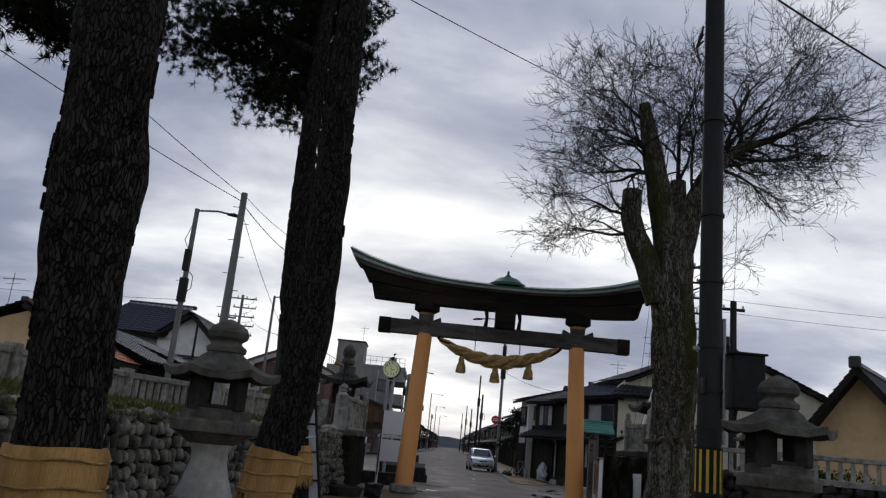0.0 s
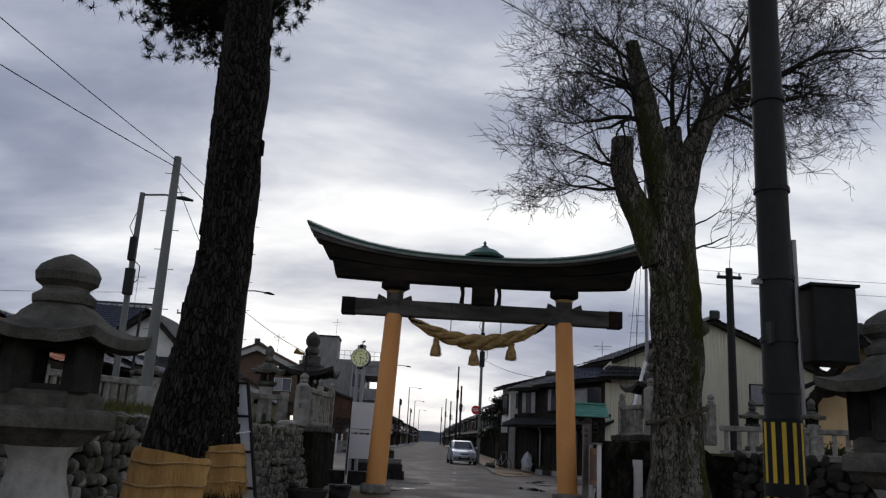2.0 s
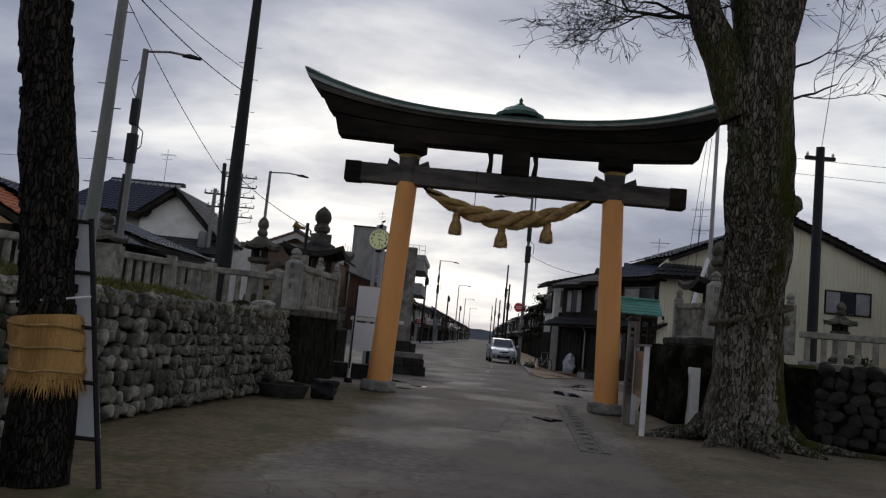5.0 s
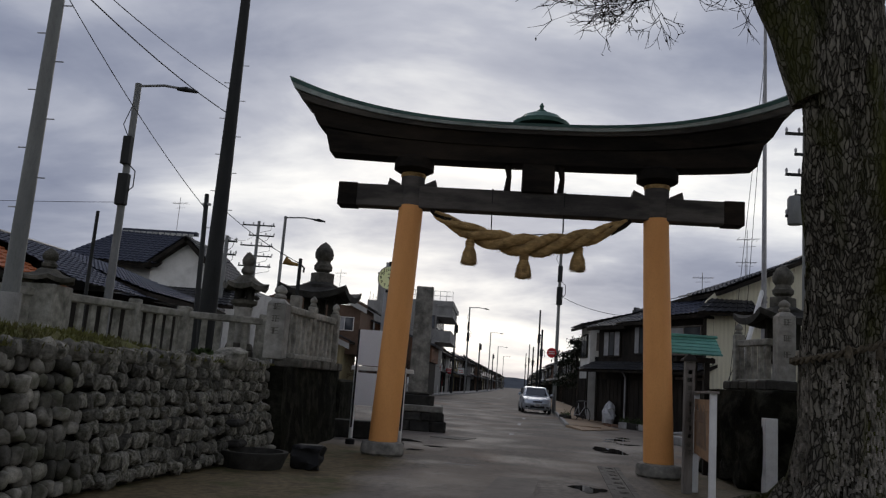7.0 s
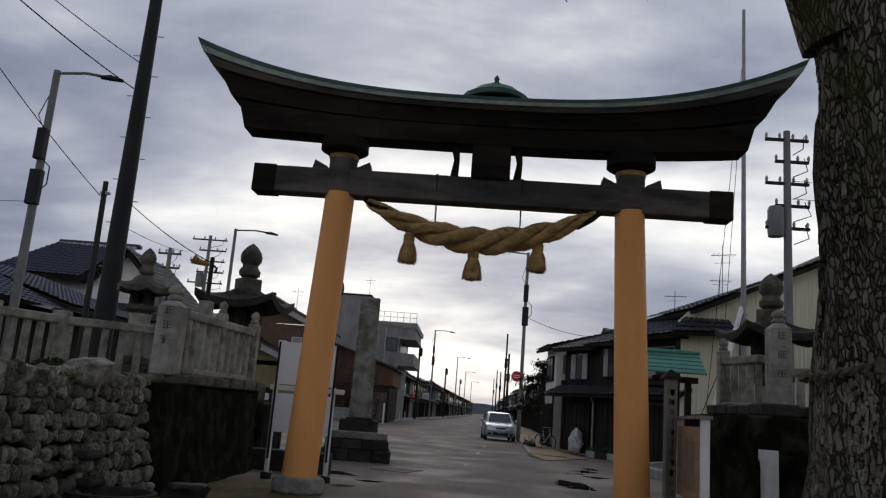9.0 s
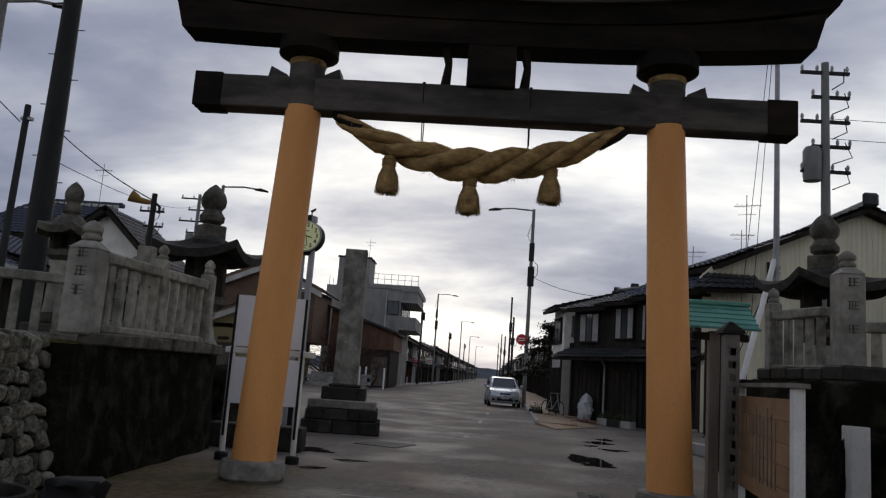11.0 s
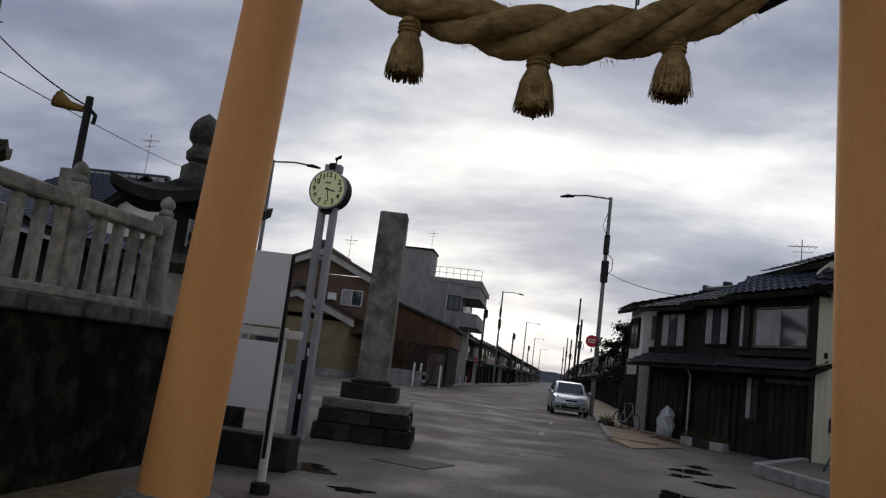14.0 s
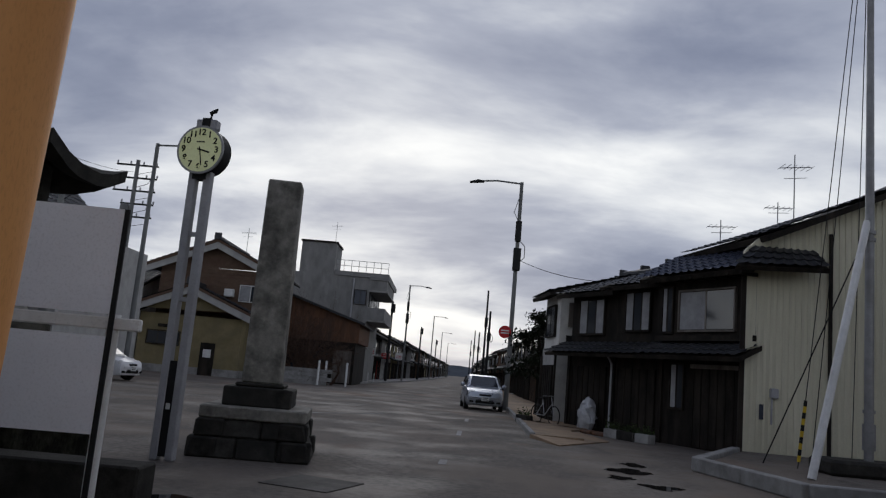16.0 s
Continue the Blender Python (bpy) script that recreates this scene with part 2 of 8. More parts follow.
M_ROPE = material("rice_straw_rope", (0.34, 0.205, 0.075), (0.70, 0.47, 0.205), 14, 0.9, 1.0, 110, stain=(0.10, 0.06, 0.025), stain_amt=0.7, stain_scale=5, stretch=(0.45, 1, 1), bump_dist=0.03)
M_OLDROPE = material("grey_old_rope", (0.07, 0.058, 0.04), (0.17, 0.14, 0.095), 14, 0.9, 1.0, 90, stain=(0.04, 0.033, 0.022), stain_amt=0.6, bump_dist=0.02)
M_CONCRETE = material("concrete", (0.24, 0.235, 0.225), (0.36, 0.355, 0.34), 3, 0.85, 0.3, 60, stain=(0.11, 0.105, 0.095), stain_amt=0.6)
M_HORN = material("weathered_yellow_enamel", (0.26, 0.16, 0.045), (0.36, 0.23, 0.07), 8, 0.7, 0.1, 60, stain=(0.14, 0.08, 0.035), stain_amt=0.6)
M_POLE = material("dark_pole", (0.014, 0.015, 0.015), (0.034, 0.035, 0.034), 3, 0.7, 0.2, 50, stain=(0.03, 0.03, 0.028), stain_amt=0.5, stretch=(1, 1, 0.3))
M_STEEL = material("galvanised_steel", (0.22, 0.22, 0.225), (0.33, 0.33, 0.335), 5, 0.45, 0.05, 40, metal=0.5, stain=(0.18, 0.17, 0.16), stain_amt=0.4)
M_LAMPPOST = material("dull_grey_lamp_steel", (0.15, 0.155, 0.15), (0.23, 0.235, 0.225), 3, 0.55, 0.05, 40, stain=(0.09, 0.09, 0.085), stain_amt=0.45, stretch=(1, 1, 0.3))
M_GREYPAINT = material("grey_painted_steel", (0.34, 0.34, 0.35), (0.42, 0.42, 0.43), 3, 0.5, 0.05, 40, stain=(0.22, 0.21, 0.2), stain_amt=0.3)
M_BLACK = material("black_rubber", (0.010, 0.010, 0.010), (0.022, 0.022, 0.022), 8, 0.7, 0.1, 60)
M_YELLOW = material("yellow_reflective", (0.55, 0.38, 0.03), (0.68, 0.48, 0.05), 6, 0.5, 0.05, 60, stain=(0.35, 0.2, 0.04), stain_amt=0.4)
M_WHITE = material("white_paint", (0.62, 0.62, 0.60), (0.76, 0.76, 0.74), 4, 0.55, 0.08, 50, stain=(0.38, 0.36, 0.33), stain_amt=0.35)
M_BOARD = material("pale_grey_board", (0.70, 0.71, 0.75), (0.76, 0.77, 0.81), 1.5, 0.35, 0.03, 50, stain=(0.62, 0.62, 0.65), stain_amt=0.3, spec=0.4)
M_OLDWOOD = material("grey_old_wood", (0.13, 0.115, 0.10), (0.24, 0.215, 0.19), 5, 0.9, 0.5, 40, stain=(0.06, 0.05, 0.045), stain_amt=0.6, stretch=(1, 1, 0.2))
M_BROWNWOOD = material("brown_plank", (0.22, 0.12, 0.06), (0.32, 0.19, 0.10), 4, 0.8, 0.3, 40, stain=(0.10, 0.055, 0.03), stain_amt=0.5)
M_DARKWOOD = material("sooty_house_wood", (0.007, 0.006, 0.005), (0.025, 0.021, 0.017), 4, 0.85, 0.4, 40, stain=(0.07, 0.058, 0.045), stain_amt=0.4, stretch=(1, 1, 0.3))
M_TILE = material("dark_glazed_tile", (0.025, 0.026, 0.029), (0.06, 0.062, 0.068), 5, 0.42, 0.2, 40, stain=(0.09, 0.088, 0.085), stain_amt=0.3, vary=0.25)
M_BLUETILE = material("blue_black_tile", (0.030, 0.034, 0.050), (0.065, 0.072, 0.10), 5, 0.4, 0.2, 40, vary=0.2)
M_REDTILE = material("orange_tile", (0.35, 0.11, 0.04), (0.48, 0.17, 0.07), 5, 0.5, 0.2, 40, vary=0.2)
M_CREAM = material("cream_corrugated_metal", (0.60, 0.57, 0.43), (0.70, 0.67, 0.52), 1.2, 0.5, 0.04, 60, stain=(0.42, 0.39, 0.29), stain_amt=0.4, stretch=(1, 1, 0.3))
M_PLASTER = material("grey_plaster", (0.36, 0.355, 0.34), (0.46, 0.455, 0.435), 1.5, 0.85, 0.15, 60, stain=(0.22, 0.215, 0.20), stain_amt=0.4)
M_WHITEPLASTER = material("white_plaster", (0.66, 0.65, 0.61), (0.76, 0.75, 0.71), 1.5, 0.85, 0.15, 60, stain=(0.36, 0.35, 0.32), stain_amt=0.4)
M_TAN = material("tan_wall", (0.60, 0.42, 0.22), (0.68, 0.49, 0.28), 1.5, 0.8, 0.15, 60, stain=(0.33, 0.24, 0.14), stain_amt=0.35)
M_OCHRE = material("ochre_wall", (0.20, 0.165, 0.085), (0.27, 0.225, 0.125), 1.5, 0.8, 0.15, 60, stain=(0.14, 0.12, 0.08), stain_amt=0.4)
M_BROWNWALL = material("red_brown_siding", (0.10, 0.066, 0.046), (0.155, 0.104, 0.073), 2, 0.75, 0.2, 50, stain=(0.10, 0.055, 0.04), stain_amt=0.5)
M_BARETWIG = material("red_brown_twigs", (0.055, 0.034, 0.024), (0.11, 0.07, 0.05), 6, 0.9, 0.2, 30)
M_BUILDING = material("dull_grey_render", (0.20, 0.197, 0.19), (0.28, 0.276, 0.265), 0.9, 0.85, 0.15, 40, stain=(0.13, 0.127, 0.12), stain_amt=0.55, stretch=(1, 1, 0.4))
M_RUST = material("rusty_siding", (0.10, 0.055, 0.035), (0.20, 0.105, 0.062), 3, 0.85, 0.3, 40, stain=(0.08, 0.06, 0.05), stain_amt=0.6, stretch=(1, 1, 0.25))
M_CURTAIN = material("curtain_behind_glass", (0.24, 0.24, 0.245), (0.36, 0.36, 0.365), 3, 0.9, 0.1, 60)
M_PAVE = material("brown_paving", (0.24, 0.165, 0.10), (0.34, 0.245, 0.16), 3, 0.8, 0.25, 70, stain=(0.13, 0.105, 0.085), stain_amt=0.5, vary=0.12)
M_HEDGE = material("shrub_leaf", (0.025, 0.040, 0.016), (0.07, 0.10, 0.035), 6, 0.7, 0.0, 30)
M_MOSS = material("moss_and_grass", (0.065, 0.068, 0.017), (0.165, 0.165, 0.045), 5, 0.95, 0.9, 40, stain=(0.09, 0.07, 0.045), stain_amt=0.6, bump_dist=0.03)
M_TARP = material("grey_white_tarp", (0.35, 0.36, 0.38), (0.55, 0.56, 0.58), 4, 0.6, 0.3, 30)
M_RED = material("red_enamel", (0.50, 0.03, 0.035), (0.58, 0.05, 0.05), 4, 0.45, 0.03, 40)
M_CLOCKFACE = material("yellowed_clock_dial", (0.62, 0.62, 0.42), (0.70, 0.70, 0.50), 2, 0.5, 0.02, 40)
dial = M_CLOCKFACE.node_tree.nodes["Principled BSDF"]   # the dial is lit from behind
dial.inputs["Emission Color"].default_value, dial.inputs["Emission Strength"].default_value = (0.72, 0.78, 0.30, 1), 0.13
M_CARPAINT = material("silver_blue_car_paint", (0.42, 0.45, 0.50), (0.47, 0.50, 0.55), 2, 0.28, 0.0, 40, metal=0.55, rough_var=0.05)
M_WHITECAR = material("white_car_paint", (0.70, 0.70, 0.70), (0.76, 0.76, 0.76), 2, 0.25, 0.0, 40, rough_var=0.05)


# Woods far off: the blue-grey of distance haze is painted into their colour.
M_HAZE = material("hazed_distant_woods", (0.075, 0.085, 0.10), (0.13, 0.14, 0.155), 0.05, 1.0, 0.0, 0.4, spec=0.0)


def glass_material(name, tint, rough=0.06):
    m = bpy.data.materials.new(name)
    m.use_nodes = True
    p = m.node_tree.nodes["Principled BSDF"]
    p.inputs["Base Color"].default_value = (*tint, 1)
    p.inputs["Roughness"].default_value = rough
    p.inputs["Specular IOR Level"].default_value = 0.8
    return m


M_GLASS = glass_material("dark_window_glass", (0.03, 0.034, 0.04))
M_WATER = glass_material("puddle_water", (0.02, 0.019, 0.018), 0.015)


def ground_material():
    """Worn asphalt, and trodden earth with moss on the shrine side of a wavering edge."""
    m = bpy.data.materials.new("asphalt_and_earth")
    m.use_nodes = True
    n, l = m.node_tree.nodes, m.node_tree.links
    p = n["Principled BSDF"]
    tc = n.new("ShaderNodeTexCoord")
    sep = n.new("ShaderNodeSeparateXYZ")
    l.new(tc.outputs["Object"], sep.inputs[0])

    def tex(s, d=5.0, r=0.6, stretch=None):
        t = n.new("ShaderNodeTexNoise")
        t.inputs["Scale"].default_value, t.inputs["Detail"].default_value, t.inputs["Roughness"].default_value = s, d, r
        if stretch:
            mp = n.new("ShaderNodeMapping")
            mp.inputs["Scale"].default_value = stretch
            l.new(tc.outputs["Object"], mp.inputs[0])
            l.new(mp.outputs[0], t.inputs["Vector"])
        else:
            l.new(tc.outputs["Object"], t.inputs["Vector"])
        return t.outputs[0]

    def calc(op, *vs):
        x = n.new("ShaderNodeMath")
        x.operation = op
        for i, v in enumerate(vs):
            if isinstance(v, (int, float)):
                x.inputs[i].default_value = v
            else:
                l.new(v, x.inputs[i])
        return x.outputs[0]

    def ramped(v, lo, hi, a=0.0, b=1.0):
        r = n.new("ShaderNodeMapRange")
        r.interpolation_type = "SMOOTHSTEP"
        for i, w in enumerate((lo, hi, a, b)):
            r.inputs[i + 1].default_value = w
        l.new(v, r.inputs[0])
        return r.outputs[0]

    def mixed(f, a, b):
        x = n.new("ShaderNodeMix")
        x.data_type = "RGBA"
        for sock, v in ((x.inputs[0], f), (x.inputs[6], a), (x.inputs[7], b)):
            if isinstance(v, tuple):
                sock.default_value = (*v, 1)
            elif isinstance(v, (int, float)):
                sock.default_value = v
            else:
                l.new(v, sock)
        return x.outputs[2]

    X, Y = sep.outputs[0], sep.outputs[1]
    wav = calc("MULTIPLY", calc("SUBTRACT", tex(0.5), 0.5), 2.2)
    fine_n, mid_n, big_n = tex(140, 2), tex(9, 5), tex(0.35, 4)
    asphalt = mixed(ramped(mid_n, 0.3, 0.7), (0.088, 0.077, 0.066), (0.160, 0.139, 0.118))
    asphalt = mixed(ramped(big_n, 0.4, 0.62), asphalt, (0.165, 0.138, 0.112))
    asphalt = mixed(calc("MULTIPLY", ramped(fine_n, 0.5, 0.7), 0.45), asphalt, (0.03, 0.03, 0.03))
    streak = ramped(tex(0.9, 4, 0.6, (1, 0.35, 1)), 0.52, 0.66)
    asphalt = mixed(calc("MULTIPLY", streak, 0.3), asphalt, (0.045, 0.043, 0.041))
    asphalt = mixed(calc("MULTIPLY", ramped(tex(0.22, 5, 0.6, (1, 0.5, 1)), 0.55, 0.68), 0.55), asphalt, (0.19, 0.122, 0.080))
    bent = n.new("ShaderNodeVectorMath")
    bent.operation = "MULTIPLY_ADD"
    wob = n.new("ShaderNodeTexNoise")
    wob.inputs["Scale"].default_value, wob.inputs["Detail"].default_value = 2.5, 3.0
    l.new(tc.outputs["Object"], wob.inputs["Vector"])
    l.new(wob.outputs["Color"], bent.inputs[0])
    bent.inputs[1].default_value = (0.35, 0.35, 0.0)
    l.new(tc.outputs["Object"], bent.inputs[2])
    cell = n.new("ShaderNodeTexVoronoi")
    cell.feature = "DISTANCE_TO_EDGE"
    cell.inputs["Scale"].default_value = 2.6
    l.new(bent.outputs[0], cell.inputs["Vector"])
    crack = calc("MULTIPLY", ramped(cell.outputs["Distance"], 0.006, 0.03, 1, 0), calc("MULTIPLY", ramped(tex(0.28, 3), 0.46, 0.56), ramped(Y, 24.5, 26.5, 1, 0.12)))
    asphalt = mixed(calc("MULTIPLY", crack, 0.34), asphalt, (0.012, 0.011, 0.010))
    earth = mixed(ramped(mid_n, 0.3, 0.7), (0.075, 0.056, 0.027), (0.150, 0.115, 0.058))
    earth = mixed(calc("MULTIPLY", ramped(tex(2.6, 6, 0.7), 0.5, 0.66), 0.6), earth, (0.048, 0.037, 0.022))
    earth = mixed(ramped(tex(1.1, 6), 0.5, 0.68), earth, (0.052, 0.056, 0.015))
    left_edge = ramped(calc("ADD", calc("ADD", X, wav), calc("MULTIPLY", calc("SUBTRACT", Y, 16.0), -0.035)), -0.75, -0.05, 1, 0)
    right_edge = ramped(calc("ADD", calc("SUBTRACT", X, calc("MULTIPLY", Y, 0.085)), calc("MULTIPLY", wav, 0.3)), 2.2, 2.5)
    near = ramped(calc("ADD", Y, wav), 25.4, 26.6, 1, 0)
    mask = calc("MULTIPLY", calc("MAXIMUM", left_edge, calc("MULTIPLY", right_edge, 0.7)), near)
    l.new(mixed(mask, asphalt, earth), p.inputs["Base Color"])
    wet = ramped(calc("ADD", tex(0.45, 5), calc("MULTIPLY", mid_n, 0.15)), 0.50, 0.72, 0.92, 0.66)
    wet = calc("MAXIMUM", wet, calc("MULTIPLY", mask, 0.9))
    l.new(wet, p.inputs["Roughness"])
    p.inputs["Specular IOR Level"].default_value = 0.27
    b = n.new("ShaderNodeBump")
    b.inputs["Strength"].default_value, b.inputs["Distance"].default_value = 0.35, 0.012
    l.new(calc("SUBTRACT", calc("ADD", fine_n, mid_n), calc("MULTIPLY", crack, 0.8)), b.inputs["Height"])
    l.new(b.outputs[0], p.inputs["Normal"])
    return m


M_GROUND = ground_material()


# ---- mesh helpers ----
def thing(name, x, y, z=0.0, label="", category="", group="", kind="", rz=0.0):
    ob = new(name)
    ob.matrix_world = pose(x, y, z, 0, 0, rz)
    ob.empty_display_size = 0.2
    return tagged(ob, label, category, group, kind)


def as_object(name, bm, mat, smooth=False):
    me = bpy.data.meshes.new(name)
    bmesh.ops.recalc_face_normals(bm, faces=bm.faces)
    bm.to_mesh(me)
    bm.free()
    me.materials.append(mat)
    if smooth:
        for poly in me.polygons:
            poly.use_smooth = True
        me.set_sharp_from_angle(angle=radians(38))
    return new(name, me)


def part(name, bm, mat, parent=None, label="", smooth=False, kind=""):
    ob = as_object(name, bm, mat, smooth)
    if parent is not None:
        ob.parent = parent
    return tagged(ob, label, kind=kind)


def box(bm, x0, x1, y0, y1, z0, z1, bevel=0.0, taper=1.0, rz=0.0):
    """A box, its top scaled by taper, its edges bevelled."""
    made = bmesh.ops.create_cube(bm, size=1.0)["verts"]
    cx, cy = (x0 + x1) / 2, (y0 + y1) / 2
    c, s = math.cos(radians(rz)), math.sin(radians(rz))
    for v in made:
        k = taper if v.co.z > 0 else 1.0
        px, py = v.co.x * (x1 - x0) * k, v.co.y * (y1 - y0) * k
        v.co = Vector((cx + px * c - py * s, cy + px * s + py * c, (z0 + z1) / 2 + v.co.z * (z1 - z0)))
    if bevel:
        edges = list({e for v in made for e in v.link_edges})
        bmesh.ops.bevel(bm, geom=edges, offset=bevel, segments=1, affect="EDGES", clamp_overlap=True)
    return bm


def block(*dims, **kw):
    return box(bmesh.new(), *dims, **kw)


def lathe(bm, profile, n=12, cx=0.0, cy=0.0, turn=0.0):
    """A turned solid from (radius, z) pairs."""
    rings = []
    for r, z in profile:
        rings.append([bm.verts.new((cx + r * math.cos(turn + 2 * math.pi * i / n), cy + r * math.sin(turn + 2 * math.pi * i / n), z)) for i in range(n)])
    for a, b in zip(rings, rings[1:]):
        for i in range(n):
            bm.faces.new((a[i], a[(i + 1) % n], b[(i + 1) % n], b[i]))
    bm.faces.new(rings[0][::-1])
    bm.faces.new(rings[-1])
    return bm


def tube(bm, points, radii, n=8, cap=True, twist=0.0, squash=1.0):
    """A round bar swept along points, with a radius at each."""
    pts = [Vector(p) for p in points]
    if not hasattr(radii, "__len__"):
        radii = [radii] * len(pts)
    rings, side = [], None
    for i, p in enumerate(pts):
        d = (pts[min(i + 1, len(pts) - 1)] - pts[max(i - 1, 0)]).normalized()
        if side is None:
            side = d.cross(Vector((0, 0, 1)) if abs(d.z) < 0.9 else Vector((1, 0, 0))).normalized()
        side = (side - d * side.dot(d)).normalized()
        other = d.cross(side)
        ring = []
        for k in range(n):
            a = 2 * math.pi * k / n + twist * i
            ring.append(bm.verts.new(p + radii[i] * (math.cos(a) * side + squash * math.sin(a) * other)))
        rings.append(ring)
    for a, b in zip(rings, rings[1:]):
        for k in range(n):
            bm.faces.new((a[k], a[(k + 1) % n], b[(k + 1) % n], b[k]))
    if cap:
        bm.faces.new(rings[0][::-1])
        bm.faces.new(rings[-1])
    return bm


def prism(bm, outline, z0, z1):
    lo = [bm.verts.new((x, y, z0)) for x, y in outline]
    hi = [bm.verts.new((x, y, z1)) for x, y in outline]
    k = len(outline)
    for i in range(k):
        bm.faces.new((lo[i], lo[(i + 1) % k], hi[(i + 1) % k], hi[i]))
    bm.faces.new(lo[::-1])
    bm.faces.new(hi)
    return bm


def slab(bm, corners, thick):
    """A plate of the given thickness below a quad or polygon in space."""
    c = [Vector(p) for p in corners]
    nrm = (c[1] - c[0]).cross(c[2] - c[0]).normalized()
    if nrm.z < 0:
        nrm = -nrm
    a = [bm.verts.new(p) for p in c]
    b = [bm.verts.new(p - nrm * thick) for p in c]
    k = len(c)
    bm.faces.new(a)
    bm.faces.new(b[::-1])
    for i in range(k):
        bm.faces.new((a[i], b[i], b[(i + 1) % k], a[(i + 1) % k]))
    return bm


rnd = random.Random(7)

# ---- ground ----
bm = bmesh.new()
bmesh.ops.create_grid(bm, x_segments=2, y_segments=2, size=1500)
ground = as_object("ground", bm, M_GROUND)
tagged(ground, "worn damp asphalt street with trodden mossy earth by the shrine", "ground", kind="structure")


# ---- torii gate ----
TX, TY = 2.12, 24.6


def beam(z_low, z_high, half_low, half_high, depth_low, depth_high, bow_low, bow_high, ridge=0.0, steps=28, lift=0.0):
    """A beam along x that bows up to its ends, the right one higher by lift."""
    bm = bmesh.new()
    rows = []
    for i in range(steps + 1):
        u = -1 + 2 * i / steps
        b = abs(u) ** 2.7
        ring = []
        for z, half, depth, bow in ((z_low, half_low, depth_low, bow_low), (z_high, half_high, depth_high, bow_high)):
            for s in (-1, 1):
                ring.append(bm.verts.new((u * half, s * depth / 2, z + (bow + (lift if u > 0 else 0)) * b)))
        if ridge:
            ring.append(bm.verts.new((u * half_high, 0, z_high + ridge + (bow_high + (lift if u > 0 else 0)) * b)))
        rows.append(ring)
    for a, b in zip(rows, rows[1:]):
        bm.faces.new((a[0], a[1], b[1], b[0]))
        bm.faces.new((a[0], b[0], b[2], a[2]))
        bm.faces.new((a[1], a[3], b[3], b[1]))
        if ridge:
            bm.faces.new((a[2], b[2], b[4], a[4]))
            bm.faces.new((a[4], b[4], b[3], a[3]))
        else:
            bm.faces.new((a[2], b[2], b[3], a[3]))
    for r in (rows[0], rows[-1]):
        bm.faces.new((r[0], r[1], r[3], r[4], r[2]) if ridge else (r[0], r[1], r[3], r[2]))
    return bm


torii = thing("torii_gate", TX, TY, 0, "orange shrine gate with black weathered beams and copper-clad top", "shrine gate", rz=-1.0)
PILLARS = ((-2.635, -2.455, 0), (2.50, 2.33, 0))
for foot, head, _ in PILLARS:
    bm = bmesh.new()
    tube(bm, [(foot + (head - foot) * k / 8, 0, 0.2 + 4.62 * k / 8) for k in range(9)], [0.275 - 0.035 * k / 8 for k in range(9)], 28)
    part("pillar", bm, M_ORANGE, torii, "orange-painted round pillar", smooth=True)
    bm = lathe(bmesh.new(), [(0.37, 0.0), (0.41, 0.04), (0.41, 0.18), (0.38, 0.235), (0.32, 0.25)], 26, foot, 0)
    part("base_stone", bm, M_STONE, torii, "round granite base ring", smooth=True)
    bm = lathe(bmesh.new(), [(0.235, 4.82), (0.235, 5.45), (0.225, 5.47)], 24, head, 0)
    part("pillar_top", bm, M_BLACKWOOD, torii, "dark weathered pillar head", smooth=True)
    bm = lathe(bmesh.new(), [(0.24, 5.40), (0.255, 5.44), (0.24, 5.48)], 24, head, 0)
    part("rope_ring", bm, M_ROPE, torii, "straw rope ring", smooth=True)
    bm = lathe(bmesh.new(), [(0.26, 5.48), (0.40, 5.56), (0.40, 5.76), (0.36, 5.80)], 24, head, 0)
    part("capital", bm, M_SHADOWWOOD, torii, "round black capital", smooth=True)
    for s in (-1, 1):
        bm = bmesh.new()
        vs = [(head + s * 0.235, 5.18), (head + s * 0.50, 5.18), (head + s * 0.46, 5.36), (head + s * 0.235, 5.25)]
        a = [bm.verts.new((x, -0.13, z)) for x, z in vs]
        b = [bm.verts.new((x, 0.13, z)) for x, z in vs]
        bm.faces.new(a), bm.faces.new(b[::-1])
        for i in range(4):
            bm.faces.new((a[i], b[i], b[(i + 1) % 4], a[(i + 1) % 4]))
        part("wedge", bm, M_BLACKWOOD, torii)
bm = block(-3.90, 3.93, -0.17, 0.17, 4.77, 5.21, bevel=0.015)
part("tie_beam", bm, M_BLACKWOOD, torii, "weathered grey-black tie beam")
for s in (-1, 1):
    x = -3.92 if s < 0 else 3.95
    bm = block(min(x, x - s * 0.38), max(x, x - s * 0.38), -0.185, 0.185, 4.755, 5.225, bevel=0.01)
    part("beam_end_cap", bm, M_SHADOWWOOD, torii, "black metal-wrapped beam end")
# The lintels take the wood with underside shade in its colour.
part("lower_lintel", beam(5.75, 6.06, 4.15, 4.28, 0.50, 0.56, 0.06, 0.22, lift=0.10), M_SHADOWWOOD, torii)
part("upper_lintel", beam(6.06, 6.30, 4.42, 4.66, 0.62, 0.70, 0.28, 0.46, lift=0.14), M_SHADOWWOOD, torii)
part("eave_board", beam(6.30, 6.37, 4.78, 4.90, 0.84, 0.90, 0.52, 0.62, lift=0.17), M_BLACKWOOD, torii)
part("eave_edge", beam(6.37, 6.43, 4.94, 5.00, 0.98, 1.02, 0.66, 0.72, lift=0.18), M_EDGE, torii, "pale verdigris copper edge")
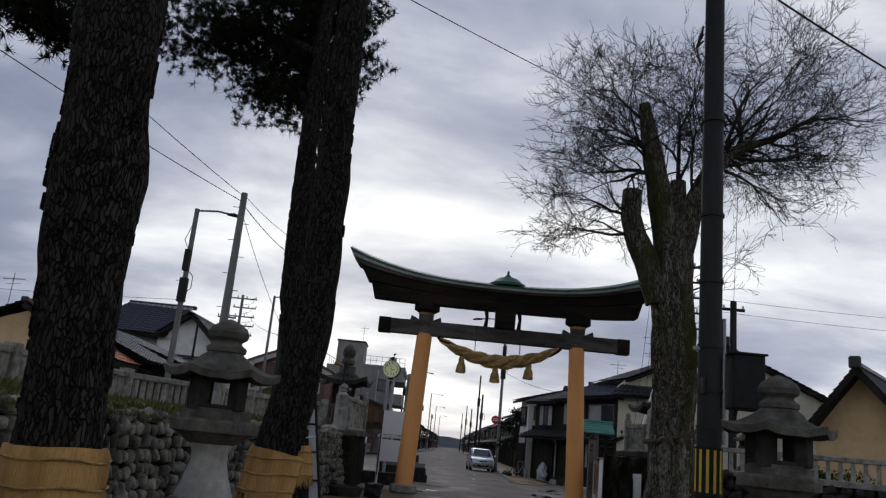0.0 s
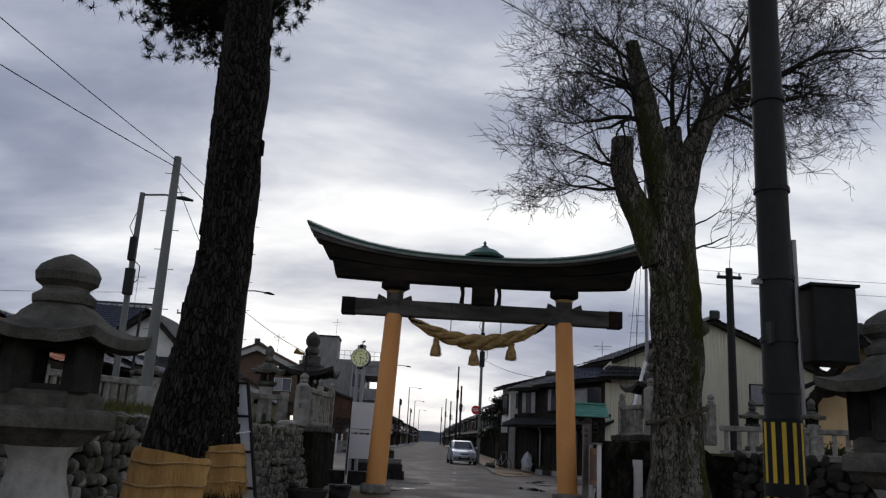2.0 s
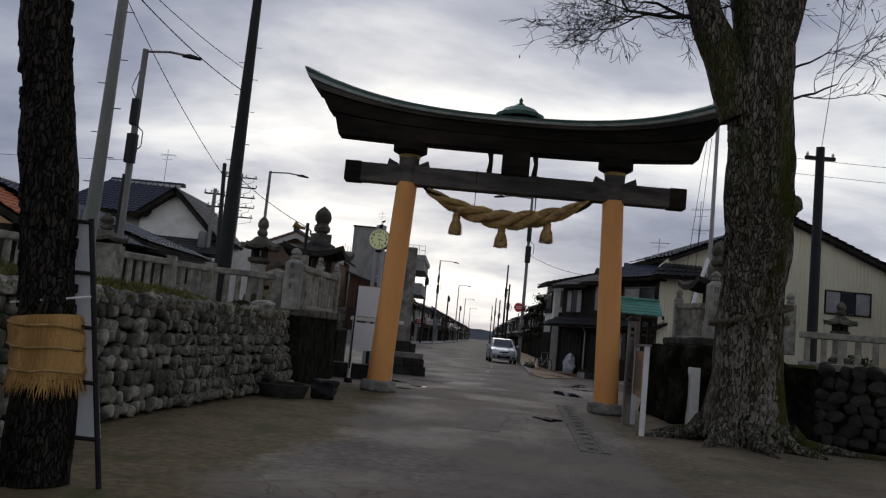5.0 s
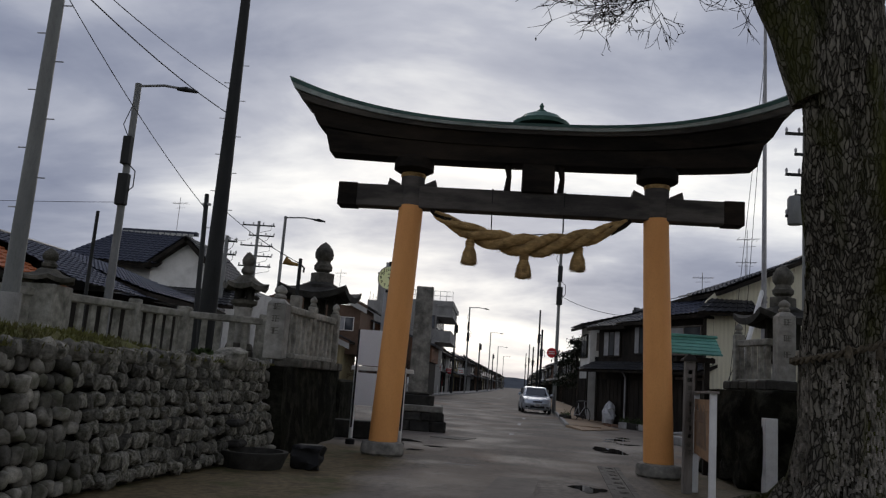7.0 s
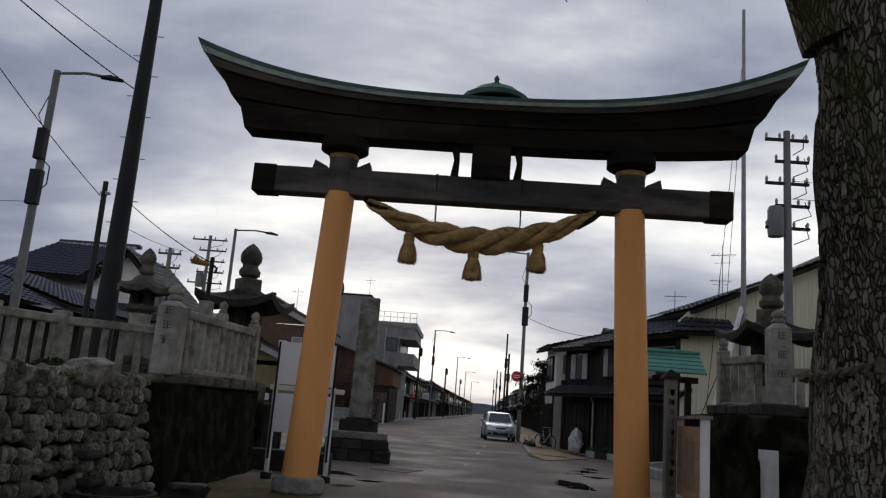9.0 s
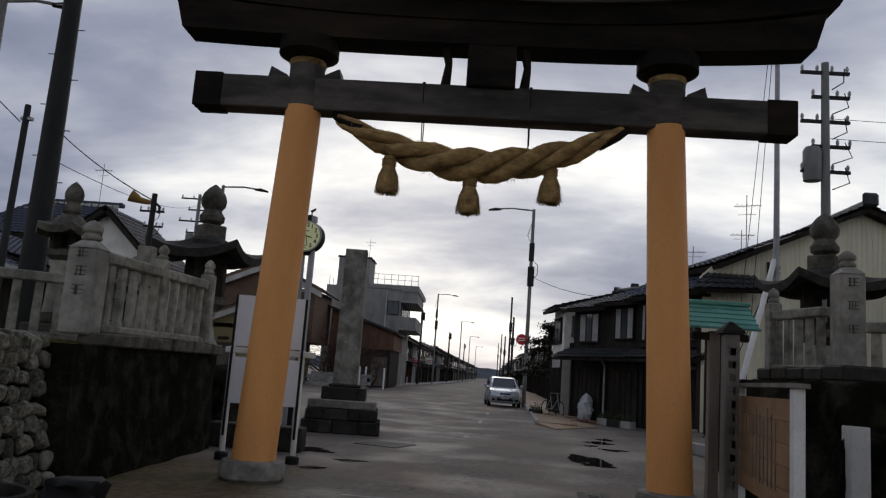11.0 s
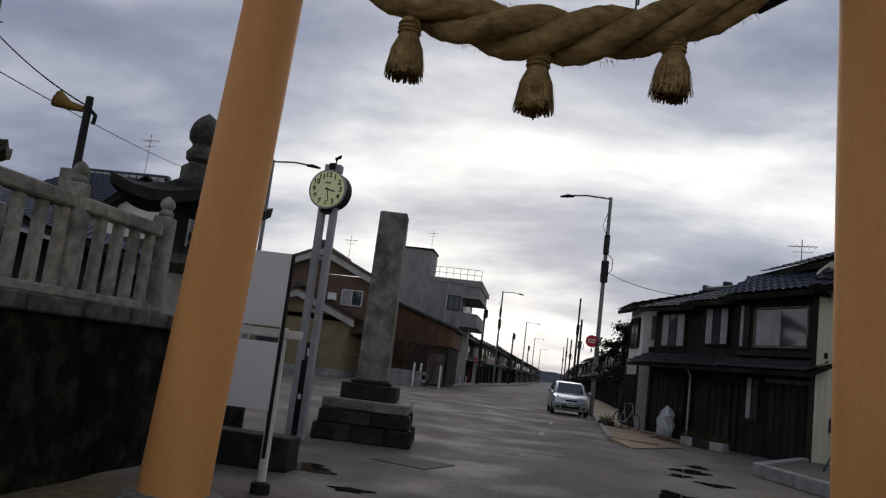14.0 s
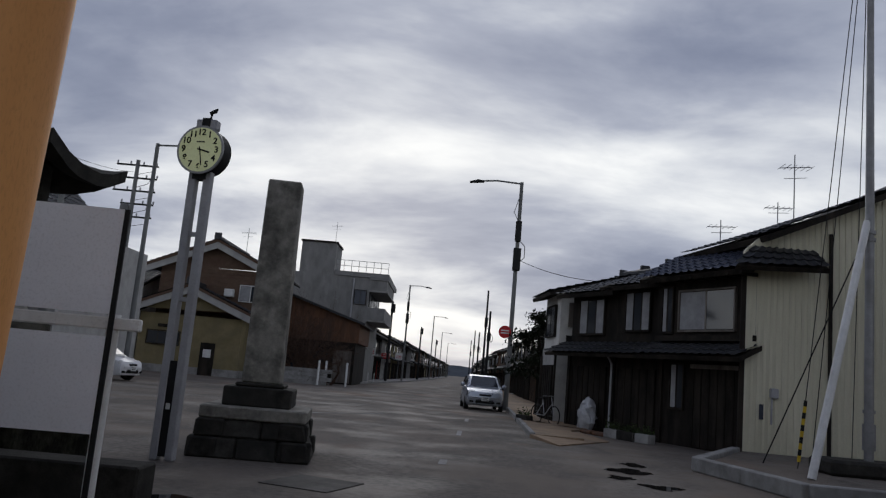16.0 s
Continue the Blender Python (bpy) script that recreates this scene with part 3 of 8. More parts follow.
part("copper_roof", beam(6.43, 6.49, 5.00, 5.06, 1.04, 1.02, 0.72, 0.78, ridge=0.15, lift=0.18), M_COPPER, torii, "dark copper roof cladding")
bm = lathe(bmesh.new(), [(0.56, 6.56), (0.57, 6.64), (0.50, 6.66), (0.38, 6.78), (0.22, 6.85), (0.10, 6.88), (0.10, 6.92), (0.05, 6.94), (0.035, 6.99), (0.05, 7.02), (0.01, 7.09)], 22, 0.02, 0)
part("dome", bm, M_DOME, torii, "dull green copper dome with a finial", smooth=True)
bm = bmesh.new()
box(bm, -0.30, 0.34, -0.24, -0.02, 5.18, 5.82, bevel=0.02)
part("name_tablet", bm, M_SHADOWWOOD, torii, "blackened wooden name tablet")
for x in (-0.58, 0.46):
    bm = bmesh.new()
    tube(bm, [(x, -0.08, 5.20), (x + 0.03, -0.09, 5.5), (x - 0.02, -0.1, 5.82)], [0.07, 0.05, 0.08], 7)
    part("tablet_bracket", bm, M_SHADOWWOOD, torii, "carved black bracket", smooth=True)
for x in (-0.85, 0.55):
    for dy in (-0.2, 0.2):
        bm = bmesh.new()
        tube(bm, [(x, dy, 5.2), (x + 0.01, dy * 0.5, 4.45)], 0.008, 5)
        part("hanging_wire", bm, M_BLACK, torii)
    bm = block(x - 0.02, x + 0.02, -0.2, 0.2, 5.20, 5.214)
    part("wire_loop", bm, M_BLACK, torii)

# ---- sacred rope ----
shimenawa = thing("sacred_rope", TX, TY - 0.1, 0, "thick twisted straw rope hanging under the gate beam", "straw rope", rz=-1.0)
for strand in range(3):
    bm = bmesh.new()
    pts, rad = [], []
    for i in range(97):
        u = -1 + 2 * i / 96
        x = -0.10 + u * 1.86
        z = 4.15 + 0.56 * abs(u) ** 1.9 + 0.02 * u
        fat = 0.045 + 0.105 * math.cos(u * math.pi / 2) ** 0.75 if abs(u) < 1 else 0.045
        a = strand * 2 * math.pi / 3 + u * 7.5
        off = fat * 0.84
        pts.append((x - 0.3 * off * math.cos(a) * u, off * math.sin(a), z + off * math.cos(a)))
        rad.append(fat * 0.72)
    tube(bm, pts, rad, 14)
    for v in bm.verts:
        v.co += 0.012 * noise.noise_vector(v.co * 14) + 0.007 * noise.noise_vector(v.co * 45)
    part("strand", bm, M_ROPE, shimenawa, smooth=True)
for s in (-1, 1):
    bm = bmesh.new()
    x0 = -0.10 + s * 1.80
    tube(bm, [(x0 - s * 0.25, 0, 4.53), (x0, 0, 4.66), (x0 + s * 0.12, 0.02, 4.76)], [0.10, 0.075, 0.06], 9)
    part("bound_end", bm, M_SHADOWWOOD, shimenawa, "dark bound rope end", smooth=True)
bm = bmesh.new()
for i in range(1500):
    u = rnd.uniform(-0.9, 0.9)
    x, z = -0.10 + u * 1.86, 4.15 + 0.56 * abs(u) ** 1.9
    r = 1.42 * (0.045 + 0.105 * math.cos(u * math.pi / 2) ** 0.75)
    a = rnd.uniform(0, 2 * math.pi)
    p = Vector((x, r * math.sin(a), z + r * math.cos(a)))
    d = Vector((rnd.uniform(-0.05, 0.05), rnd.uniform(-0.02, 0.02), rnd.uniform(-0.07, 0.03)))
    bm.faces.new([bm.verts.new(p), bm.verts.new(p + Vector((0.005, 0, 0.003))), bm.verts.new(p + d)])
part("loose_straw", bm, M_ROPE, shimenawa, kind="stuff")


def tassel(x, top, length):
    t = thing("straw_tassel", TX + x, TY - 0.12, top - length, "bundled rice-straw tassel hanging from the rope", "tassel", "tassels on the rope")
    bm = lathe(bmesh.new(), [(0.07, length - 0.02), (0.085, length - 0.06), (0.08, length - 0.13), (0.085, length - 0.16)], 18)
    part("binding", bm, M_ROPE, t, "tied straw head", smooth=True)
    for k in range(3):
        bm = bmesh.new()
        ring = [(0.09 * math.cos(a / 9 * math.pi), 0.09 * math.sin(a / 9 * math.pi), length - 0.07 - 0.035 * k) for a in range(19)]
        tube(bm, ring, 0.009, 5, cap=False)
        part("cord", bm, M_ROPE, t, smooth=True)
    bm = bmesh.new()
    r2 = random.Random(int(top * 1000))
    for i in range(420):
        a, q = r2.uniform(0, 2 * math.pi), math.sqrt(r2.uniform(0.25, 1))
        r0, r1 = 0.078 * q, (0.165 + r2.uniform(-0.02, 0.015)) * q
        z1 = r2.uniform(-0.015, 0.05)
        c, s = math.cos(a), math.sin(a)
        tng = Vector((-s, c, 0)) * 0.007
        p0 = Vector((r0 * c, r0 * s, length - 0.15))
        p1 = Vector((r1 * 0.80 * c, r1 * 0.80 * s, length * 0.42))
        p2 = Vector((r1 * c, r1 * s, z1))
        v = [bm.verts.new(p) for p in (p0 - tng, p0 + tng, p1 + tng, p1 - tng, p2 - tng, p2 + tng)]
        bm.faces.new((v[0], v[1], v[2], v[3]))
        bm.faces.new((v[3], v[2], v[5], v[4]))
    part("straw_skirt", bm, M_ROPE, t, kind="stuff")
    bm = lathe(bmesh.new(), [(0.07, length - 0.14), (0.13, length * 0.45), (0.145, 0.06), (0.12, 0.05)], 20)
    part("straw_core", bm, M_ROPE, t, smooth=True)


for tx, top in ((-1.23, 4.22), (-0.17, 4.02), (0.86, 4.22)):
    tassel(tx, top, 0.51)


# ---- shrine terraces ----
def wall_x(y):
    """The face of the cobble retaining wall along the path."""
    return -3.12 + (y - 13.7) * 0.105


terrace = thing("wall_terrace", 0, 0, 0, "raised shrine terrace behind a cobble retaining wall", "terrace", kind="structure")
bm = bmesh.new()
prism(bm, [(-40, -12), (wall_x(-12) - 0.30, -12), (wall_x(22.8) - 0.30, 22.8), (-2.25, 22.9), (-2.25, 27.6), (-40, 31)], 0.0, 1.46)
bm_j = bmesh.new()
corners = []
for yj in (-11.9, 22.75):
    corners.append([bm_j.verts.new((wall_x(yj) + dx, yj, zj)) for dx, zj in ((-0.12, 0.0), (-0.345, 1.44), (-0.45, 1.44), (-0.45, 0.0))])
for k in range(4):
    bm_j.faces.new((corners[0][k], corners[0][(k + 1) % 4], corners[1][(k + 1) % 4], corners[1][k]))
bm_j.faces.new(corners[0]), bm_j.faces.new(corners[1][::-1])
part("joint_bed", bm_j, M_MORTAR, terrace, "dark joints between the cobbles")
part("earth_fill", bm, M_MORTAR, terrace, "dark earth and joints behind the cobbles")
bm = bmesh.new()
prism(bm, [(-40, -12), (wall_x(-12) - 0.35, -12), (wall_x(22.6) - 0.4, 22.6), (-2.5, 23.0), (-2.5, 27.3), (-40, 30.8)], 1.46, 1.54)
part("mossy_top", bm, M_MOSS, terrace, "mossy turf on the terrace")
# low turf tufts along the wall's top edge
bm = bmesh.new()
r3 = random.Random(31)
for i in range(9000):
    y = r3.uniform(3, 22.6)
    x = wall_x(y) - 0.12 - abs(r3.gauss(0, 0.5))
    h = r3.uniform(0.03, 0.10) * (1 + 0.6 * noise.noise(Vector((x * 2, y * 1.3, 0))))
    a = r3.uniform(0, math.pi)
    d = Vector((math.cos(a), math.sin(a), 0)) * r3.uniform(0.008, 0.022)
    u = (wall_x(y) - 0.20 - x) / 1.3
    p = Vector((x, y, 1.44 + (0.24 * math.sin(math.pi * u * 1.15) ** 0.6 * (min(1.0, max(0.0, (20.8 - y) / 2.0))) if 0 < u * 1.15 < 1 else 0.04)))
    lean = Vector((r3.uniform(-0.04, 0.05), r3.uniform(-0.04, 0.04), h))
    bm.faces.new([bm.verts.new(p - d), bm.verts.new(p + d), bm.verts.new(p + lean)])
part("turf", bm, M_MOSS, terrace, "short grass and moss", kind="stuff")

# the turf rises in a low bank behind the wall's edge
bm = bmesh.new()
rows_t = []
for i in range(64):
    y = 2.0 + i * 0.30
    fade = min(1.0, (20.8 - y) / 2.0) if y > 18.8 else 1.0
    row = []
    for k in range(9):
        u = k / 8
        h = 0.26 * math.sin(math.pi * min(1.0, u * 1.15)) ** 0.6 * fade if u * 1.15 < 1 else 0.0
        x = wall_x(y) - 0.20 - 1.3 * u
        row.append(bm.verts.new((x + 0.05 * noise.noise(Vector((y * 2, u * 3, 1))), y, 1.42 + h * (1 + 0.35 * noise.noise(Vector((y * 1.5, u * 4, 5)))))))
    rows_t.append(row)
for a, b in zip(rows_t, rows_t[1:]):
    for k in range(8):
        bm.faces.new((a[k], a[k + 1], b[k + 1], b[k]))
part("turf_bank", bm, M_MOSS, terrace, "low mossy bank", smooth=True)

# blackened retaining block under the corner fence
corner_block = thing("wall_corner_block", -2.1, 22.85, 0, "tall blackened mossy concrete retaining wall", "retaining wall", kind="structure")
bm = bmesh.new()
cols, rows_ = 26, 9
grid = []
for i in range(cols + 1):
    y = 4.75 * i / cols
    line = []
    for k in range(rows_ + 1):
        z = 1.50 * k / rows_
        w = 0.05 * noise.noise(Vector((y * 1.6, z * 2.1, 4))) + 0.02 * noise.noise(Vector((y * 6, z * 6, 1)))
        line.append(bm.verts.new((0.10 + w - 0.06 * z, y, z)))
    grid.append(line)
for i in range(cols):
    for k in range(rows_):
        bm.faces.new((grid[i][k], grid[i + 1][k], grid[i + 1][k + 1], grid[i][k + 1]))
back0 = [bm.verts.new((-0.6, 0, z)) for z in (0, 1.5)]
back1 = [bm.verts.new((-0.6, 4.75, z)) for z in (0, 1.5)]
bm.faces.new([back0[0]] + [v for v in grid[0]] + [back0[1]])
bm.faces.new([back1[0]] + [v for v in grid[-1]] + [back1[1]])
bm.faces.new([v[-1] for v in grid] + [back1[1], back0[1]])
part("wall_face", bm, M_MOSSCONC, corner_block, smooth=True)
for i in range(9):
    y0 = 0.9 + i * 0.43
    bm = block(-0.42 + rnd.uniform(-0.02, 0.02), 0.10 + rnd.uniform(-0.02, 0.03), y0, y0 + 0.41, 1.50, 1.66 + rnd.uniform(-0.01, 0.02), bevel=0.02)
    part("coping_stone", bm, M_LANTERN, corner_block)

# right-hand terrace
terrace_r = thing("wall_terrace_far", 0, 0, 0, "raised shrine terrace with a dark rubble wall", "terrace", kind="structure")
bm = bmesh.new()
prism(bm, [(8.15, 22.05), (9.95, 20.85), (16.5, 17.2), (30, 10), (42, 26), (16, 32), (7.6, 27.4), (6.4, 27.2), (6.1, 24.6), (7.2, 23.4)], 0, 1.44)
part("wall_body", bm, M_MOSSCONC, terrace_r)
bm = bmesh.new()
prism(bm, [(8.3, 22.25), (10.05, 21.1), (16.6, 17.45), (29.5, 10.5), (41, 26), (16, 31.6), (8.3, 27.1)], 1.44, 1.50)
part("mossy_top", bm, M_MOSS, terrace_r)
bm = bmesh.new()
slab(bm, [(8.1, 21.98, 1.56), (9.9, 20.76, 1.56), (10.05, 21.0, 1.56), (8.25, 22.2, 1.56)], 0.12)
slab(bm, [(9.9, 20.76, 1.56), (16.4, 17.1, 1.56), (16.55, 17.35, 1.56), (10.05, 21.0, 1.56)], 0.12)
part("coping", bm, M_STONE, terrace_r, "stone coping")
# the rough dark rock bank below the corner fence
rock_bank = thing("rock_bank", 6.9, 25.0, 0, "dark mossy rock bank carrying the stone fence", "rock bank", kind="structure")
bm = bmesh.new()
bmesh.ops.create_icosphere(bm, subdivisions=5, radius=1.0)
for v in bm.verts:
    c = v.co.copy()
    q = Vector((max(-1, min(1, c.x * 1.5)), max(-1, min(1, c.y * 1.5)), max(-1, min(1, c.z * 1.6))))
    v.co = Vector((q.x * 1.05, q.y * 2.1, 0.84 + q.z * 0.84))
    nn = noise.noise_vector(v.co * 1.4) * 0.16 + noise.noise_vector(v.co * 4) * 0.07
    v.co += nn * (0.25 if c.z > 0.62 else 1.0)
    v.co.z = max(0.0, min(v.co.z, 1.74))
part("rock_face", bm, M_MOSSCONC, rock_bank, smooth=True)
for k in range(7):
    bm = block(-0.75 + (0.62 if k > 4 else 0), -0.75 + 0.55 + (0.62 if k > 4 else 0), -1.6 + 0.52 * (k % 5), -1.1 + 0.52 * (k % 5), 1.70, 1.86 + rnd.uniform(0, 0.02), bevel=0.025)
    part("coping_stone", bm, M_DARKSTONE, rock_bank)


# ---- stone lanterns ----
def finial(bm, r, z, h, n=16):
    """A jewel on a lotus bud: two swellings and a point."""
    return lathe(bm, [(r * 0.55, z), (r * 0.95, z + h * 0.10), (r * 0.98, z + h * 0.22), (r * 0.72, z + h * 0.33), (r * 0.70, z + h * 0.38),
                      (r * 0.95, z + h * 0.48), (r * 1.0, z + h * 0.62), (r * 0.86, z + h * 0.76), (r * 0.5, z + h * 0.90), (r * 0.05, z + h)], n)


def curved_roof(n, reach, z_eave, rise, upturn, thick, neck, mat_noise=0.012):
    """A roof of n concave hips with lifted corners."""
    bm = bmesh.new()
    per, rings = 6, 6
    total = n * per
    top, bot = [], []
    for k in range(rings + 1):
        f = k / rings
        ring, ring_b = [], []
        for i in range(total):
            a = 2 * math.pi * i / total
            ph = (i % per) / per * 2 - 1 if i % per else -1.0
            edge = math.cos(math.pi / n) / math.cos((i % per) / per * 2 * math.pi / n - math.pi / n)
            lift = upturn * (abs(ph) ** 3) * f ** 2
            r = neck + (reach - neck) * f
            rr = r * (edge if f > 0.2 else 1)
            z = z_eave + rise * (1 - f) ** 1.7 + lift
            ring.append(bm.verts.new((rr * math.cos(a), rr * math.sin(a), z)))
            ring_b.append(bm.verts.new((rr * 0.985 * math.cos(a), rr * 0.985 * math.sin(a), z - thick * (1 if f > 0.5 else 0.6))))
        top.append(ring), bot.append(ring_b)
    for k in range(rings):
        for i in range(total):
            j = (i + 1) % total
            bm.faces.new((top[k][i], top[k + 1][i], top[k + 1][j], top[k][j]))
            bm.faces.new((bot[k][i], bot[k][j], bot[k + 1][j], bot[k + 1][i]))
    for i in range(total):
        j = (i + 1) % total
        bm.faces.new((top[-1][i], bot[-1][i], bot[-1][j], top[-1][j]))
    bm.faces.new(top[0])
    bm.faces.new(bot[0][::-1])
    for v in bm.verts:
        v.co += mat_noise * noise.noise_vector(v.co * 7)
    return bm


def firebox(half, z0, z1, n, window):
    """A hollow fire chamber of n posts and sills, open between them."""
    bm = bmesh.new()
    for k in range(n):
        a = 2 * math.pi * k / n + math.pi / n
        x, y = half * 1.15 * math.cos(a), half * 1.15 * math.sin(a)
        w = half * (1 - window) * 0.55
        box(bm, x - w, x + w, y - w, y + w, z0, z1, bevel=0.012, rz=math.degrees(a))
    lathe(bm, [(half * 1.3, z0), (half * 1.3, z0 + (z1 - z0) * 0.16)], n, 0, 0, math.pi / n)
    lathe(bm, [(half * 1.3, z1 - (z1 - z0) * 0.12), (half * 1.3, z1)], n, 0, 0, math.pi / n)
    return bm


def path_lantern(x, y, s, label, rz=0.0):
    """A heavy lantern with a flared shaft on a stepped base."""
    t = thing("stone_lantern", x, y, 0, label, "stone lantern", "lanterns beside the path", rz=rz)
    h = 6
    part("base_slab", lathe(bmesh.new(), [(0.66 * s, 0), (0.66 * s, 0.24), (0.60 * s, 0.27)], h), M_LANTERN, t)
    part("step", lathe(bmesh.new(), [(0.56 * s, 0.27), (0.56 * s, 0.46), (0.52 * s, 0.49)], h), M_LANTERN, t)
    part("pedestal", lathe(bmesh.new(), [(0.45 * s, 0.49), (0.45 * s, 0.66), (0.37 * s, 0.75), (0.30 * s, 0.80)], h), M_LANTERN, t)
    part("shaft", lathe(bmesh.new(), [(0.27 * s, 0.80), (0.265 * s, 0.84), (0.215 * s, 0.98), (0.175 * s, 1.12), (0.17 * s, 1.22), (0.21 * s, 1.30)], 10), M_LIGHTSTONE, t, "pale flared granite shaft", smooth=True)
    part("shelf", lathe(bmesh.new(), [(0.22 * s, 1.30), (0.33 * s, 1.38), (0.41 * s, 1.41), (0.41 * s, 1.50), (0.37 * s, 1.53)], h), M_LANTERN, t)
    part("sill", lathe(bmesh.new(), [(0.33 * s, 1.53), (0.33 * s, 1.60), (0.28 * s, 1.63)], h), M_LANTERN, t)
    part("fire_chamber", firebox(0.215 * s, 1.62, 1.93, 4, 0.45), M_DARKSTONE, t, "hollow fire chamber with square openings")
    part("roof", curved_roof(6, 0.56 * s, 1.97, 0.20, 0.045, 0.07, 0.17 * s), M_LANTERN, t, "stained six-sided roof with lifted corners", smooth=True)
    part("finial", finial(bmesh.new(), 0.20 * s, 2.14, 0.37), M_LANTERN, t, "onion-shaped stone finial", smooth=True)
    return t


path_lantern(-2.02, 7.82, 1.0, "weathered grey granite lantern with flared shaft beside the pines", 12)
path_lantern(3.50, 7.92, 1.0, "weathered granite lantern with hollow fire chamber beside a utility pole", -6)


def slim_lantern(x, y, z, height, s, label, roof_n=6):
    t = thing("stone_lantern", x, y, z, label, "stone lantern", "lanterns on the terrace")
    k = height / 2.3
    part("base_block", block(-0.34 * s, 0.34 * s, -0.34 * s, 0.34 * s, 0, 0.22 * k, bevel=0.02), M_LANTERN, t)
    part("pedestal", block(-0.25 * s, 0.25 * s, -0.25 * s, 0.25 * s, 0.22 * k, 0.38 * k, bevel=0.03, taper=0.85), M_LANTERN, t)
    part("shaft", lathe(bmesh.new(), [(0.215 * s, 0.38 * k), (0.20 * s, 0.5 * k), (0.185 * s, 1.05 * k), (0.21 * s, 1.12 * k)], 12), M_LIGHTSTONE, t, smooth=True)
    part("shelf", lathe(bmesh.new(), [(0.17 * s, 1.12 * k), (0.29 * s, 1.19 * k), (0.29 * s, 1.27 * k)], 6), M_LANTERN, t)
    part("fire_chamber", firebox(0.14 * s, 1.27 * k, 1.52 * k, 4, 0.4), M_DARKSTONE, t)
    part("roof", curved_roof(roof_n, 0.50 * s, 1.58 * k, 0.22 * k, 0.06 * k, 0.10 * k, 0.13 * s), M_LANTERN, t, "thick mushroom-shaped stone roof", smooth=True)
    part("finial", finial(bmesh.new(), 0.135 * s, 1.80 * k, 0.50 * k), M_LANTERN, t, smooth=True)
    return t


slim_lantern(-3.86, 25.75, 1.54, 2.33, 1.0, "slim granite lantern with a mushroom roof on the terrace")
slim_lantern(-5.95, 21.9, 1.54, 1.62, 0.95, "small dark stone lantern beside the old fence")
slim_lantern(9.9, 24.9, 1.5, 1.55, 0.8, "small dark stone lantern on the far terrace")
slim_lantern(11.35, 24.4, 1.5, 1.62, 0.8, "small dark stone lantern among shrubs on the terrace")


def great_lantern(x, y, z, top, s, label):
    t = thing("great_lantern", x, y, z, label, "stone lantern", "great lanterns behind the fence")
    h = top - z
    part("base", block(-0.55 * s, 0.55 * s, -0.55 * s, 0.55 * s, 0, h * 0.10, bevel=0.03), M_LANTERN, t)
    part("pedestal", lathe(bmesh.new(), [(0.46 * s, h * 0.10), (0.34 * s, h * 0.16), (0.27 * s, h * 0.24), (0.32 * s, h * 0.29)], 8), M_LIGHTSTONE, t, smooth=True)
    part("shelf", lathe(bmesh.new(), [(0.30 * s, h * 0.29), (0.52 * s, h * 0.33), (0.52 * s, h * 0.37)], 8), M_LANTERN, t)
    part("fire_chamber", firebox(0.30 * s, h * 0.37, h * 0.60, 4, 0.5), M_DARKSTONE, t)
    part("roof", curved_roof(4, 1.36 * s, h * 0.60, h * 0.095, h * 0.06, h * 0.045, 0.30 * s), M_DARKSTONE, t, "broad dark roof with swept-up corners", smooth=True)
    part("neck_block", block(-0.25 * s, 0.25 * s, -0.25 * s, 0.25 * s, h * 0.68, h * 0.765, bevel=0.02), M_LANTERN, t)
    part("finial", finial(bmesh.new(), 0.27 * s, h * 0.765, h * 0.235), M_LANTERN, t, "tall jewel finial", smooth=True)
    return t


great_lantern(-3.14, 29.68, 1.3, 4.84, 0.92, "great weathered stone lantern with swept-up dark roof behind the fence").rotation_euler.z = radians(42)
bm = block(-4.2, -2.2, 28.7, 30.7, 0, 1.3, bevel=0.05)
tagged(as_object("wall_lantern_plinth", bm, M_MOSSCONC), "blackened stone plinth under the great lantern", "plinth", kind="structure")
great_lantern(8.28, 28.64, 1.44, 4.79, 0.92, "great weathered stone lantern with swept-up roof beside the large tree").rotation_euler.z = radians(48)
bm = block(7.2, 9.4, 27.5, 29.8, 0, 1.44, bevel=0.05)
tagged(as_object("wall_lantern_plinth_far", bm, M_MOSSCONC), "dark stone plinth under the great lantern", "plinth", kind="structure")


